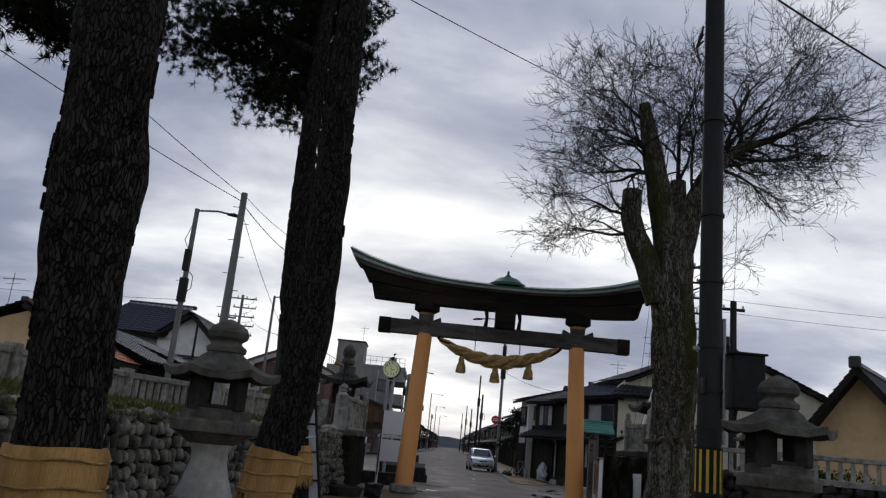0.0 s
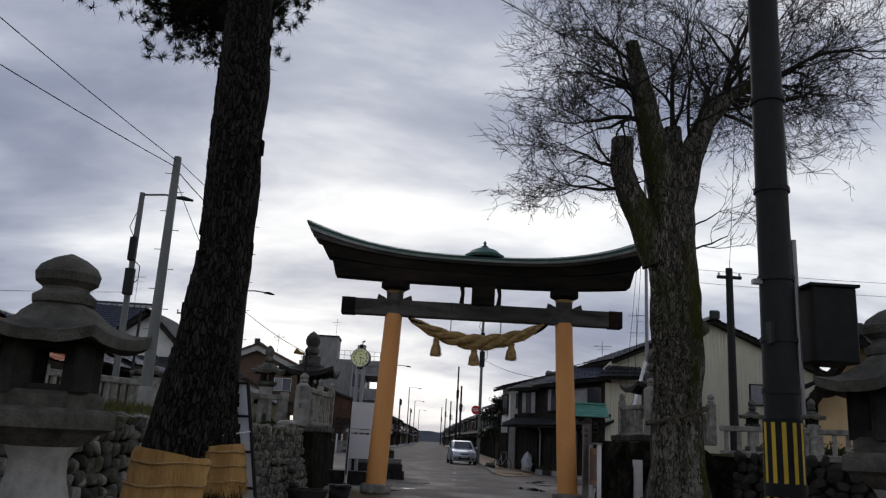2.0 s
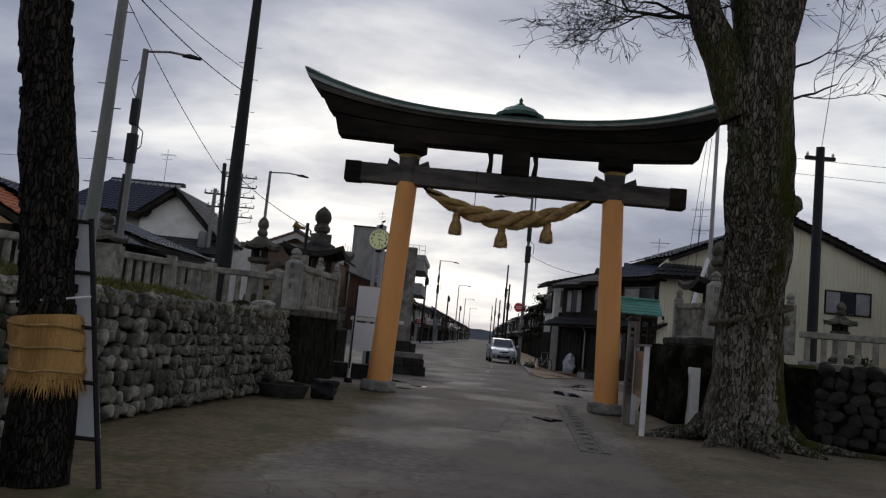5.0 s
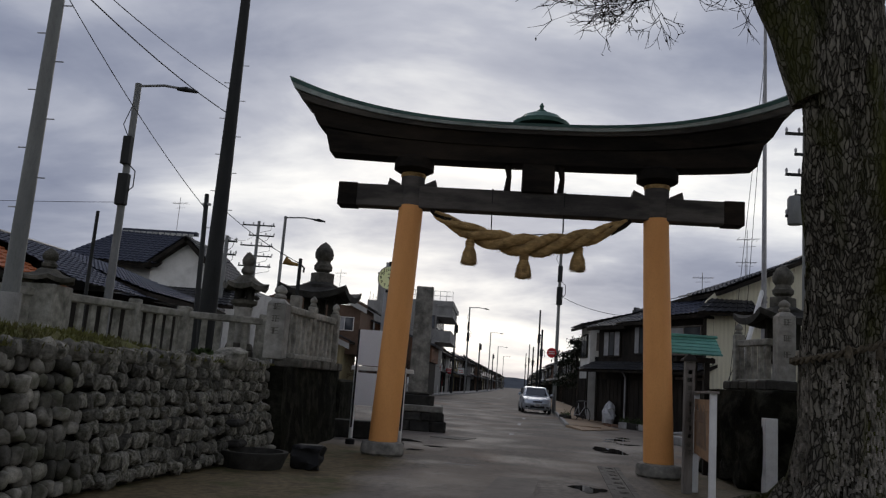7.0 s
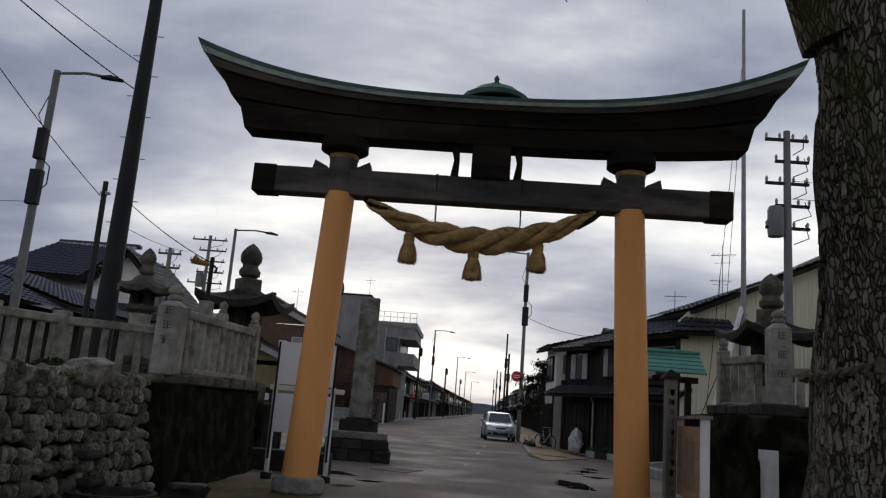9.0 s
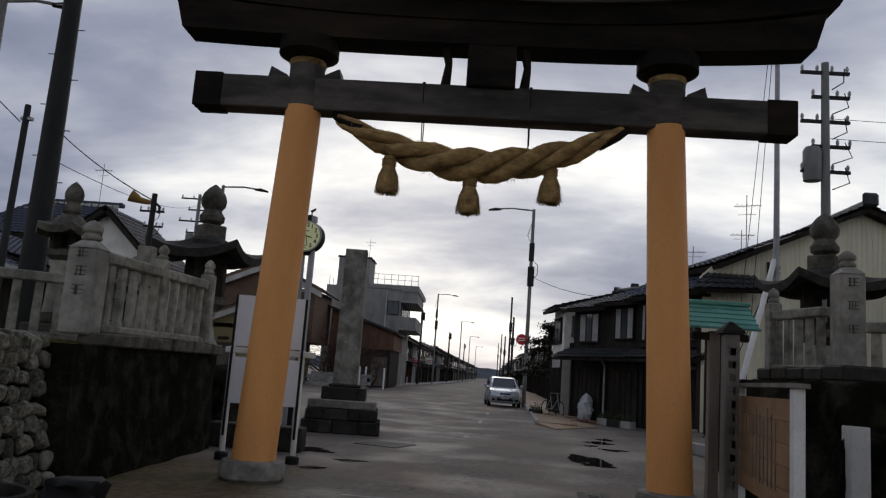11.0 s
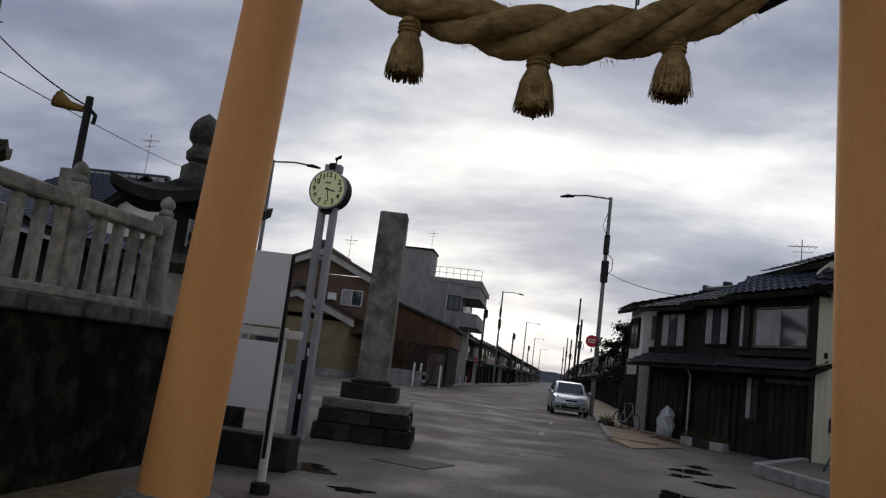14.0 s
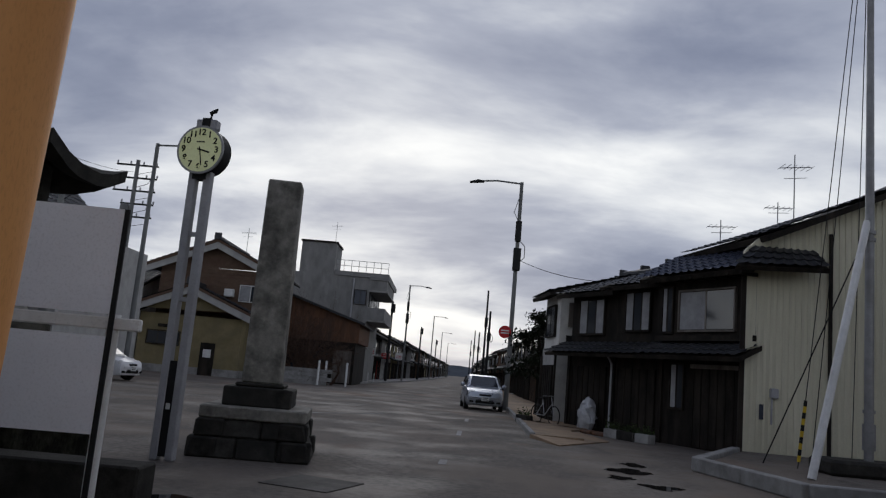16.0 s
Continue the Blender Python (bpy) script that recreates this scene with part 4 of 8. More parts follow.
# ---- stone fences ----
def fence_run(points, z, height, spacing, label, posts=(), ball=False, mat=None):
    """Balusters between two rails along a line of points, with square posts at the given points."""
    mat = mat or M_FENCE
    f = thing("stone_fence", points[0][0], points[0][1], z, label, "stone fence", "stone fences of the shrine")
    ox, oy = points[0]
    bal = bmesh.new()
    box(bal, -0.062, 0.062, -0.045, 0.045, 0.09, height - 0.13, bevel=0.012, taper=0.9)
    bal_me = bpy.data.meshes.new("baluster")
    bal.to_mesh(bal_me)
    bal.free()
    bal_me.materials.append(mat)
    for (x0, y0), (x1, y1) in zip(points, points[1:]):
        L = math.hypot(x1 - x0, y1 - y0)
        a = math.degrees(math.atan2(y1 - y0, x1 - x0))
        c, s = math.cos(radians(a)), math.sin(radians(a))
        for z0, z1, w in ((height - 0.14, height, 0.17), (0.0, 0.10, 0.18)):
            bm = block(-L / 2, L / 2, -w / 2, w / 2, z0, z1, bevel=0.02)
            rail = part("rail", bm, mat, f)
            rail.matrix_basis = pose((x0 + x1) / 2 - ox, (y0 + y1) / 2 - oy, 0, 0, 0, a)
        n = max(1, int(L / spacing))
        for k in range(n):
            d = (k + 0.5) * L / n
            b = new("baluster", bal_me)
            b.parent = f
            b.matrix_basis = pose(x0 - ox + c * d, y0 - oy + s * d, rnd.uniform(-0.004, 0.0), 0, 0, a + rnd.uniform(-3, 3))
    for px, py, w, hh in posts:
        bm = block(-w / 2, w / 2, -w / 2, w / 2, 0, hh, bevel=0.02)
        p = part("post", bm, mat, f)
        p.matrix_basis = pose(px - ox, py - oy, 0, 0, 0, rnd.uniform(-2, 2))
        if ball:
            bm = finial(bmesh.new(), w * 0.42, hh - 0.01, w * 1.25, 14)
            q = part("post_finial", bm, mat, p, smooth=True)
    return f


fence_run([(-7.3, 6), (-7.35, 14), (-7.2, 19.0), (-5.9, 21.9)], 1.54, 0.92, 0.24, "weathered grey stone baluster fence on the terrace", [(-7.33, 10, 0.26, 0.98), (-7.35, 14, 0.26, 0.98), (-7.2, 19.0, 0.28, 1.0), (-5.95, 21.9, 0.62, 1.0)])
fence_run([(-5.9, 21.9), (-5.2, 23.6), (-4.7, 24.7), (-3.3, 25.6)], 1.54, 0.92, 0.24, "weathered grey stone baluster fence behind the turf", [(-5.2, 23.6, 0.2, 1.0), (-4.7, 24.7, 0.24, 1.0), (-3.3, 25.6, 0.24, 1.0)])
fence_run([(-2.42, 24.0), (-2.13, 26.8)], 1.66, 0.98, 0.262, "stained granite baluster fence on the blackened wall", [(-2.10, 26.85, 0.20, 1.08), (-2.28, 25.4, 0.18, 1.10)], ball=True)
fence_run([(6.75, 26.95), (7.05, 25.8)], 1.86, 0.92, 0.22, "stained granite fence beside the large tree", [(6.75, 26.95, 0.2, 1.05)], ball=True)
fence_run([(7.4, 25.4), (8.4, 24.3)], 1.70, 0.85, 0.24, "stained granite fence behind the large tree", [(8.45, 24.2, 0.22, 1.12)], ball=True)
fence_run([(8.6, 24.0), (10.6, 22.9), (15.5, 20.2), (22, 16.5)], 1.5, 0.74, 0.30, "pale stone fence along the far terrace", [(10.6, 22.9, 0.22, 0.85), (13.1, 21.5, 0.22, 0.85), (15.5, 20.2, 0.22, 0.85)], ball=False)


def inscribed_post(x, y, z, h, w, glyphs, label):
    t = thing("inscribed_post", x, y, z, label, "stone post")
    bm = bmesh.new()
    box(bm, -w / 2, w / 2, -w / 2, w / 2, 0, h - 0.10, bevel=0.02)
    box(bm, -w / 2, w / 2, -w / 2, w / 2, h - 0.10, h, taper=0.45)
    part("shaft", bm, M_LIGHTSTONE, t, "pale granite shaft with carved writing")
    part("post_finial", finial(bmesh.new(), w * 0.34, h - 0.01, w * 0.75, 14), M_STONE, t, smooth=True)
    r = random.Random(int(x * 100))
    for g in range(glyphs):
        zc = h * (0.86 - 0.2 * g)
        for k in range(6):
            if k % 2:
                x0 = r.uniform(-0.07, 0.03)
                bm = block(x0, x0 + 0.014, -w / 2 - 0.004, -w / 2 + 0.004, zc - 0.06, zc + 0.05)
            else:
                z0 = zc - 0.05 + 0.05 * (k // 2)
                bm = block(-0.07, 0.07, -w / 2 - 0.004, -w / 2 + 0.004, z0, z0 + 0.010)
            part("carved_stroke", bm, M_LANTERN, t)
    return t


inscribed_post(-2.55, 23.84, 1.62, 1.12, 0.36, 3, "pale granite corner post with carved writing and a finial")
inscribed_post(7.2, 25.5, 1.72, 1.58, 0.34, 3, "pale granite corner post with carved writing beside the tree")


# ---- pines ----
def trunk_mesh(points, radii, n=20, rough=0.12, freq=3.0):
    bm = bmesh.new()
    fine_p, fine_r = [], []
    for (p, q), (r0, r1) in zip(zip(points, points[1:]), zip(radii, radii[1:])):
        steps = max(2, int((Vector(q) - Vector(p)).length / 0.16))
        for k in range(steps):
            f = k / steps
            fine_p.append(Vector(p).lerp(Vector(q), f))
            fine_r.append(r0 + (r1 - r0) * f)
    fine_p.append(Vector(points[-1])), fine_r.append(radii[-1])
    tube(bm, fine_p, fine_r, n)
    for v in bm.verts:
        c = v.co
        v.co = c + noise.noise_vector(Vector((c.x * freq, c.y * freq, c.z * freq * 0.5))) * rough * 0.35 + noise.noise_vector(c * freq * 4) * rough * 0.10
    return bm


def bark_plates(points, radii, count, seed, z0, z1, size=0.09):
    """Thick plates of bark standing off the trunk."""
    bm = bmesh.new()
    r = random.Random(seed)
    for _ in range(count):
        z = r.uniform(z0, z1)
        for (p, q), (r0, r1) in zip(zip(points, points[1:]), zip(radii, radii[1:])):
            if p[2] <= z <= q[2]:
                f = (z - p[2]) / (q[2] - p[2])
                c = Vector(p).lerp(Vector(q), f)
                rad = r0 + (r1 - r0) * f
                break
        else:
            continue
        a = r.uniform(0, 2 * math.pi)
        out, side = Vector((math.cos(a), math.sin(a), 0)), Vector((-math.sin(a), math.cos(a), 0))
        w, h, t = size * r.uniform(0.35, 0.7), size * r.uniform(0.7, 1.9), r.uniform(0.008, 0.02)
        base = c + out * (rad - 0.006)
        vs = []
        for sx, sz in ((-1, -1), (1, -0.8), (0.9, 0.9), (-0.8, 1)):
            vs.append((base + side * sx * w / 2 * r.uniform(0.7, 1.1) + Vector((0, 0, sz * h / 2))))
        lo = [bm.verts.new(v - out * 0.02) for v in vs]
        hi = [bm.verts.new(v * 1.0 + out * t + (base - v) * 0.18) for v in vs]
        bm.faces.new(hi)
        for k in range(4):
            bm.faces.new((lo[k], lo[(k + 1) % 4], hi[(k + 1) % 4], hi[k]))
    return bm


def straw_wrap(parent, points, radii, z0, z1, seed):
    """A straw winter belt with ties and a ragged fringe."""
    def at(z):
        for (p, q), (r0, r1) in zip(zip(points, points[1:]), zip(radii, radii[1:])):
            if p[2] <= z <= q[2]:
                f = (z - p[2]) / (q[2] - p[2])
                return Vector(p).lerp(Vector(q), f), r0 + (r1 - r0) * f
        return Vector(points[0]), radii[0]
    bm = bmesh.new()
    zs = [z0 + (z1 - z0) * k / 8 for k in range(9)]
    r = random.Random(seed)
    pts, rads = [], []
    for k, z in enumerate(zs):
        c, rad = at(z)
        pts.append(c), rads.append(rad + 0.05 + 0.012 * (k % 2))
    tube(bm, pts, rads, 36)
    for v in bm.verts:
        v.co += noise.noise_vector(v.co * 6) * 0.018
    wrap = part("straw_belt", bm, M_STRAW, parent, "golden straw winter belt", smooth=True)
    for f in (0.16, 0.52, 0.86):
        c, rad = at(z0 + (z1 - z0) * f)
        ring = [(c.x + (rad + 0.068) * math.cos(a * math.pi / 12), c.y + (rad + 0.068) * math.sin(a * math.pi / 12), c.z + 0.01 * math.sin(a)) for a in range(25)]
        part("tie_rope", tube(bmesh.new(), ring, 0.010, 5, cap=False), M_ROPE, wrap, smooth=True)
    bm = bmesh.new()
    c, rad = at(z0)
    for _ in range(520):
        a = r.uniform(0, 2 * math.pi)
        o, t = Vector((math.cos(a), math.sin(a), 0)), Vector((-math.sin(a), math.cos(a), 0))
        p = c + o * (rad + 0.045 + r.uniform(-0.01, 0.02)) + Vector((0, 0, r.uniform(0, 0.06)))
        d = o * r.uniform(0, 0.06) + t * r.uniform(-0.03, 0.03) + Vector((0, 0, -r.uniform(0.07, 0.17)))
        bm.faces.new([bm.verts.new(p - t * 0.006), bm.verts.new(p + t * 0.006), bm.verts.new(p + d)])
    part("fringe", bm, M_STRAW, wrap, kind="stuff")


def needle_pads(bm, centre, spread, pads, seed):
    """Tufts of long needles gathered in flat ragged pads."""
    r = random.Random(seed)
    for _ in range(pads):
        c = Vector(centre) + Vector((r.gauss(0, spread[0]), r.gauss(0, spread[1]), r.gauss(0, spread[2])))
        for _ in range(r.randint(4, 8)):
            base = c + Vector((r.gauss(0, 0.17), r.gauss(0, 0.17), r.gauss(0, 0.08)))
            axis = Vector((r.gauss(0, 1), r.gauss(0, 1), r.uniform(-0.5, 0.7))).normalized()
            for _ in range(34):
                d = (axis * 0.55 + Vector((r.gauss(0, 0.6), r.gauss(0, 0.6), r.gauss(0, 0.6)))).normalized() * r.uniform(0.09, 0.17)
                side = d.cross(Vector((r.gauss(0, 1), r.gauss(0, 1), 1))).normalized() * 0.0075
                p = base + d * r.uniform(-0.1, 0.2)
                bm.faces.new([bm.verts.new(p - side), bm.verts.new(p + side), bm.verts.new(p + d)])


def pine(points, radii, label, seed, wrap, crowns, branches, plates=900):
    o = points[0]
    t = thing("pine_tree", o[0], o[1], 0, label, "pine tree", "old pines beside the path")
    loc = [(p[0] - o[0], p[1] - o[1], p[2]) for p in points]
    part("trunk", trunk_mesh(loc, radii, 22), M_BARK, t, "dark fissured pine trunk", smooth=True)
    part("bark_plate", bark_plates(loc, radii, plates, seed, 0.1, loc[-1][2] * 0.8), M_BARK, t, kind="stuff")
    straw_wrap(t, loc, radii, wrap[0], wrap[1], seed)
    for b in branches:
        bl = [(p[0] - o[0], p[1] - o[1], p[2]) for p in b[0]]
        part("branch", trunk_mesh(bl, b[1], 8, 0.05), M_BARK, t, smooth=True)
    bm = bmesh.new()
    for k, (c, spread, pads) in enumerate(crowns):
        needle_pads(bm, (c[0] - o[0], c[1] - o[1], c[2]), spread, pads, seed * 10 + k)
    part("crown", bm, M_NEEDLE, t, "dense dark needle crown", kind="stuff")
    return t


pine([(-2.42, 5.6, 0), (-2.46, 5.6, 0.6), (-2.48, 5.6, 1.25), (-2.56, 5.6, 2.4), (-2.60, 5.6, 3.15), (-2.63, 5.6, 3.6), (-2.67, 5.62, 4.3), (-2.70, 5.65, 5.2), (-2.6, 5.7, 9.5)],
     [0.36, 0.31, 0.285, 0.275, 0.345, 0.30, 0.315, 0.28, 0.18], "thick old pine with fissured bark and a straw belt", 11, (0.72, 1.24),
     [((-5.45, 9.2, 6.35), (0.38, 0.4, 0.20), 90), ((-2.6, 5.9, 10.2), (1.3, 1.3, 0.6), 70)],
     [([(-2.7, 5.65, 5.1), (-3.9, 7.4, 6.2), (-5.6, 9.3, 6.6)], [0.10, 0.07, 0.03])])
pine([(-1.90, 9.6, 0), (-1.81, 9.62, 0.6), (-1.72, 9.65, 1.25), (-1.61, 9.65, 1.8), (-1.50, 9.65, 2.9), (-1.49, 9.65, 3.8), (-1.53, 9.65, 5.2), (-1.55, 9.7, 7.0), (-1.5, 9.8, 10.5)],
     [0.30, 0.27, 0.255, 0.255, 0.24, 0.225, 0.215, 0.19, 0.12], "leaning old pine with dark bark and a straw belt", 12, (0.72, 1.24),
     [((-1.5, 9.8, 11.0), (1.0, 1.0, 0.5), 60)], [])
pine([(-1.91, 12.65, 0), (-1.92, 12.65, 0.75), (-1.99, 12.65, 1.25), (-2.10, 12.65, 2.05), (-2.30, 12.65, 3.2), (-2.38, 12.65, 3.8), (-2.45, 12.68, 5.2), (-2.5, 12.75, 7.5), (-2.5, 12.9, 10.0)],
     [0.25, 0.215, 0.205, 0.20, 0.19, 0.185, 0.17, 0.15, 0.08], "slender dark pine with a straw belt beside a notice frame", 13, (0.78, 1.26),
     [((-3.3, 14.0, 7.75), (0.55, 0.5, 0.26), 120), ((-2.9, 14.0, 8.5), (0.4, 0.5, 0.30), 110), ((-4.6, 14.0, 8.75), (0.7, 0.5, 0.30), 130), ((-3.3, 13.9, 9.1), (0.9, 0.6, 0.35), 170), ((-2.8, 13.7, 9.9), (0.5, 0.5, 0.3), 110), ((-4.2, 13.9, 9.9), (0.9, 0.5, 0.35), 120)],
     [([(-2.5, 12.7, 7.0), (-3.0, 13.5, 7.6), (-3.9, 14.1, 7.8)], [0.09, 0.06, 0.02]), ([(-2.5, 12.75, 8.0), (-3.4, 13.4, 8.6), (-4.9, 14.1, 9.0)], [0.08, 0.05, 0.02])])


# ---- bare zelkova beside the gate ----
TIPS = []


def grow(bm, p, d, length, r, depth, rng, bend=0.16, n=5):
    """A limb that forks again and again into twigs."""
    pts, rad = [p.copy()], [r]
    steps = 4 if depth > 1 else 3
    q, v = p.copy(), d.normalized()
    for k in range(steps):
        v = (v + Vector((rng.gauss(0, bend), rng.gauss(0, bend), rng.gauss(0, bend) + 0.03))).normalized()
        q = q + v * length / steps
        pts.append(q.copy()), rad.append(r * (1 - 0.5 * (k + 1) / steps))
    tube(bm, pts, rad, n if depth > 2 else 3, cap=False)
    if depth == 0:
        TIPS.append(pts[-1])
        return
    for k in range(rng.choice((3, 4, 4))):
        i = rng.randint(1, len(pts) - 1) if k else len(pts) - 1
        w = (v + Vector((rng.gauss(0, 0.55), rng.gauss(0, 0.55), rng.gauss(0, 0.45)))).normalized()
        grow(bm, pts[i], w, length * rng.uniform(0.58, 0.82), max(0.0065, rad[i] * rng.uniform(0.58, 0.75)), depth - 1, rng, bend, n)


zx, zy = 6.4, 20.95


def leaning(p):
    """The old trunk leans over the path as it rises."""
    f = min(1.0, max(0.0, (p[2] - 1.2) / 5.0))
    f = f * f * (3 - 2 * f)
    k = 1 - 0.068 * f
    x, z = 0.63 + (zx + p[0] - 0.63) * k - zx, 1.42 + (p[2] - 1.42) * k
    return (x, p[1] - 1.1 * f, z)


zelkova = thing("bare_tree", zx, zy, 0, "huge bare zelkova with sawn limbs and a straw rope round it", "tree")
tp = [(0, 0, 0.0), (0.0, 0, 0.5), (0.02, 0, 1.2), (0.0, 0, 2.3), (0.05, 0, 3.3), (0.05, 0, 4.4), (0.0, 0, 5.4), (-0.08, 0, 6.3), (-0.02, 0, 7.3)]
tr = [0.86, 0.69, 0.57, 0.52, 0.53, 0.56, 0.50, 0.53, 0.44]
tp = [leaning(p) for p in tp]
bm = trunk_mesh(tp, tr, 40, 0.16, 1.6)
for v in bm.verts:
    ax = leaning((0, 0, v.co.z))
    a = math.atan2(v.co.y - ax[1], v.co.x - ax[0])
    foot = max(0.0, 1 - v.co.z / 1.5) ** 2
    k = 1 + 0.075 * math.sin(7 * a + v.co.z * 0.7) + 0.04 * math.sin(13 * a - v.co.z * 1.1) + 0.22 * foot * math.sin(5 * a + 0.6)
    v.co.x, v.co.y = ax[0] + (v.co.x - ax[0]) * k, ax[1] + (v.co.y - ax[1]) * k
part("trunk", bm, M_ZELK, zelkova, "massive ribbed grey trunk with flared roots", smooth=True)
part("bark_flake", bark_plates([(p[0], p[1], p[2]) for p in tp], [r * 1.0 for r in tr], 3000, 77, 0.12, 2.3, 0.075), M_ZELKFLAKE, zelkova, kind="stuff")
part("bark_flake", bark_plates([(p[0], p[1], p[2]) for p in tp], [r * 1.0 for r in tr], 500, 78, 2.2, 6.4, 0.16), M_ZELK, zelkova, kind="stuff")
for i in range(9):
    a = i * 2 * math.pi / 9 + 0.3
    L = rnd.uniform(0.5, 1.0) + (0.7 if math.cos(a) > 0.8 else 0)
    pts = [(0.72 * math.cos(a), 0.72 * math.sin(a), 0.30), (1.0 * math.cos(a + 0.1), 1.0 * math.sin(a + 0.1), 0.10), ((1.0 + L) * math.cos(a + 0.2), (1.0 + L) * math.sin(a + 0.2), -0.02)]
    part("root", trunk_mesh(pts, [0.20, 0.11, 0.03], 9, 0.08, 3), M_ZELK, zelkova, smooth=True)
bm = bmesh.new()
bmesh.ops.create_icosphere(bm, subdivisions=3, radius=0.2, matrix=pose(0.30, -0.75, 4.2))
for v in bm.verts:
    v.co += noise.noise_vector(v.co * 5) * 0.06
part("burl", bm, M_ZELK, zelkova, "healed knot on the trunk", smooth=True)
MAIN_BOUGHS = (([(-0.35, 0, 5.9), (-0.72, 0, 6.9), (-1.1, 0, 7.7), (-1.25, 0, 8.3), (-1.24, 0, 9.05)], [0.42, 0.36, 0.30, 0.29, 0.28], "sawn-off limb"),
         ([(-0.1, 0, 7.0), (-0.3, 0, 8.4), (-0.55, 0.05, 9.5), (-0.75, 0.05, 10.5), (-0.95, 0.1, 11.8)], [0.42, 0.40, 0.32, 0.28, 0.17], "tall sawn-off limb"),
         ([(0.1, 0, 7.1), (0.45, 0.0, 8.6), (0.85, 0.0, 9.6), (1.45, 0.1, 10.4), (2.2, 0.2, 10.9), (3.0, 0.3, 11.2)], [0.40, 0.33, 0.26, 0.2, 0.14, 0.08], "rising limb"),
         ([(0.0, 0.1, 7.4), (0.1, 0.3, 8.7), (0.2, 0.4, 9.6)], [0.36, 0.28, 0.22], "short sawn-off limb"))
for pts, rad, lab in MAIN_BOUGHS:
    part("limb", trunk_mesh([leaning(p) for p in pts], [r * 0.93 for r in rad], 14, 0.10, 2.2), M_ZELK, zelkova, lab, smooth=True)
rng = random.Random(5)
bm = bmesh.new()
SPROUTS = [((-1.1, 0, 7.7), (-1, 0.1, -0.03), 1.38, 0.05), ((-1.2, 0, 8.2), (-1, -0.2, 0.2), 1.32, 0.05), ((-0.75, 0, 9.6), (-1, 0.1, 0.45), 1.42, 0.07), ((-0.8, 0, 10.4), (-1, 0.1, 0.7), 1.32, 0.06),
           ((-0.9, 0.1, 11.2), (-0.5, 0.2, 1), 1.5, 0.05), ((-0.8, 0, 10.0), (-0.9, -0.6, 0.9), 1.6, 0.05), ((-0.4, 0, 9.3), (0.1, 0.5, 1), 1.9, 0.06), ((0.2, 0.4, 9.6), (0.0, 0.1, 1), 2.0, 0.07),
           ((0.5, 0, 9.0), (-0.1, -0.4, 1), 2.0, 0.06), ((0.9, 0, 9.8), (0.2, 0.2, 1), 2.1, 0.07), ((1.4, 0.1, 10.3), (0.3, -0.2, 1), 2.0, 0.07), ((1.9, 0.2, 10.7), (0.7, 0.2, 0.9), 2.0, 0.07),
           ((2.4, 0.2, 11.0), (1, 0.1, 0.5), 1.9, 0.06), ((2.8, 0.3, 11.1), (1, -0.2, 0.25), 1.8, 0.06), ((1.6, 0.1, 10.4), (1, -0.2, 0.0), 1.7, 0.06), ((1.2, 0.1, 10.1), (1, 0.2, -0.12), 1.5, 0.05),
           ((2.0, 0.2, 10.7), (1, 0.3, 0.1), 1.7, 0.06), ((0.5, 0.0, 6.3), (1, -0.1, 0.25), 1.0, 0.025), ((0.5, 0.0, 6.9), (1, 0.1, 0.3), 1.0, 0.025)]
for p, d, L, r in SPROUTS:
    p = leaning(p)
    grow(bm, Vector(p), Vector(d), L, r, 4 if L > 1.2 else 3, rng)
    if L > 1.2:
        e = Vector((rng.gauss(0, 0.35), rng.gauss(0, 0.5), rng.gauss(0, 0.35)))
        grow(bm, Vector(p), Vector(d) + e, L * 0.95, r * 0.8, 5, rng)
part("twig_mass", bm, M_TWIG, zelkova, "fine bare twigs", kind="stuff")
bm = bmesh.new()
low_tips = [t for t in TIPS if t.z < 8.3]
for c in rng.sample(low_tips, min(200, len(low_tips))):
    d = Vector((rng.gauss(0, 1), rng.gauss(0, 1), -abs(rng.gauss(0, 1)))).normalized() * 0.035
    s = d.cross(Vector((0.3, 0.4, 1))).normalized() * 0.016
    bm.faces.new([bm.verts.new(c), bm.verts.new(c + d + s), bm.verts.new(c + d * 2), bm.verts.new(c + d - s)])
part("leaf_scatter", bm, M_TWIG, zelkova, "a few withered leaves", kind="stuff")
tree_rope = thing("straw_rope", zx - 0.04, zy - 0.14, 2.3, "thin greyed straw rope tied round the large tree", "straw rope")
for strand in range(2):
    pts = []
    for k in range(73):
        a = k / 72 * 2 * math.pi
        rr = 0.66 + 0.035 * math.cos(a * 20 + strand * math.pi)
        pts.append((rr * math.cos(a), rr * math.sin(a), 0.20 * math.cos(a) - 0.02 + 0.035 * math.sin(a * 20 + strand * math.pi)))
    part("strand", tube(bmesh.new(), pts, 0.026, 7, cap=False), M_OLDROPE, tree_rope, smooth=True)
for a in (-1.9, -1.35, -0.95):
    bm = lathe(bmesh.new(), [(0.02, 0.0), (0.05, -0.06), (0.055, -0.17)], 9, 0.71 * math.cos(a), 0.71 * math.sin(a))
    part("knot", bm, M_OLDROPE, tree_rope, smooth=True)


# ---- poles, lamps and wires ----
def pole(name, x, y, z0, z1, r0, r1, mat, label, category, group=""):
    t = thing(name, x, y, z0, label, category, group)
    part("shaft", lathe(bmesh.new(), [(r0, 0), (r1, z1 - z0)], 14), mat, t, smooth=True)
    return t


def bands(t, zs, r):
    for z in zs:
        part("band", lathe(bmesh.new(), [(r, z), (r, z + 0.04)], 14), M_POLE, t)


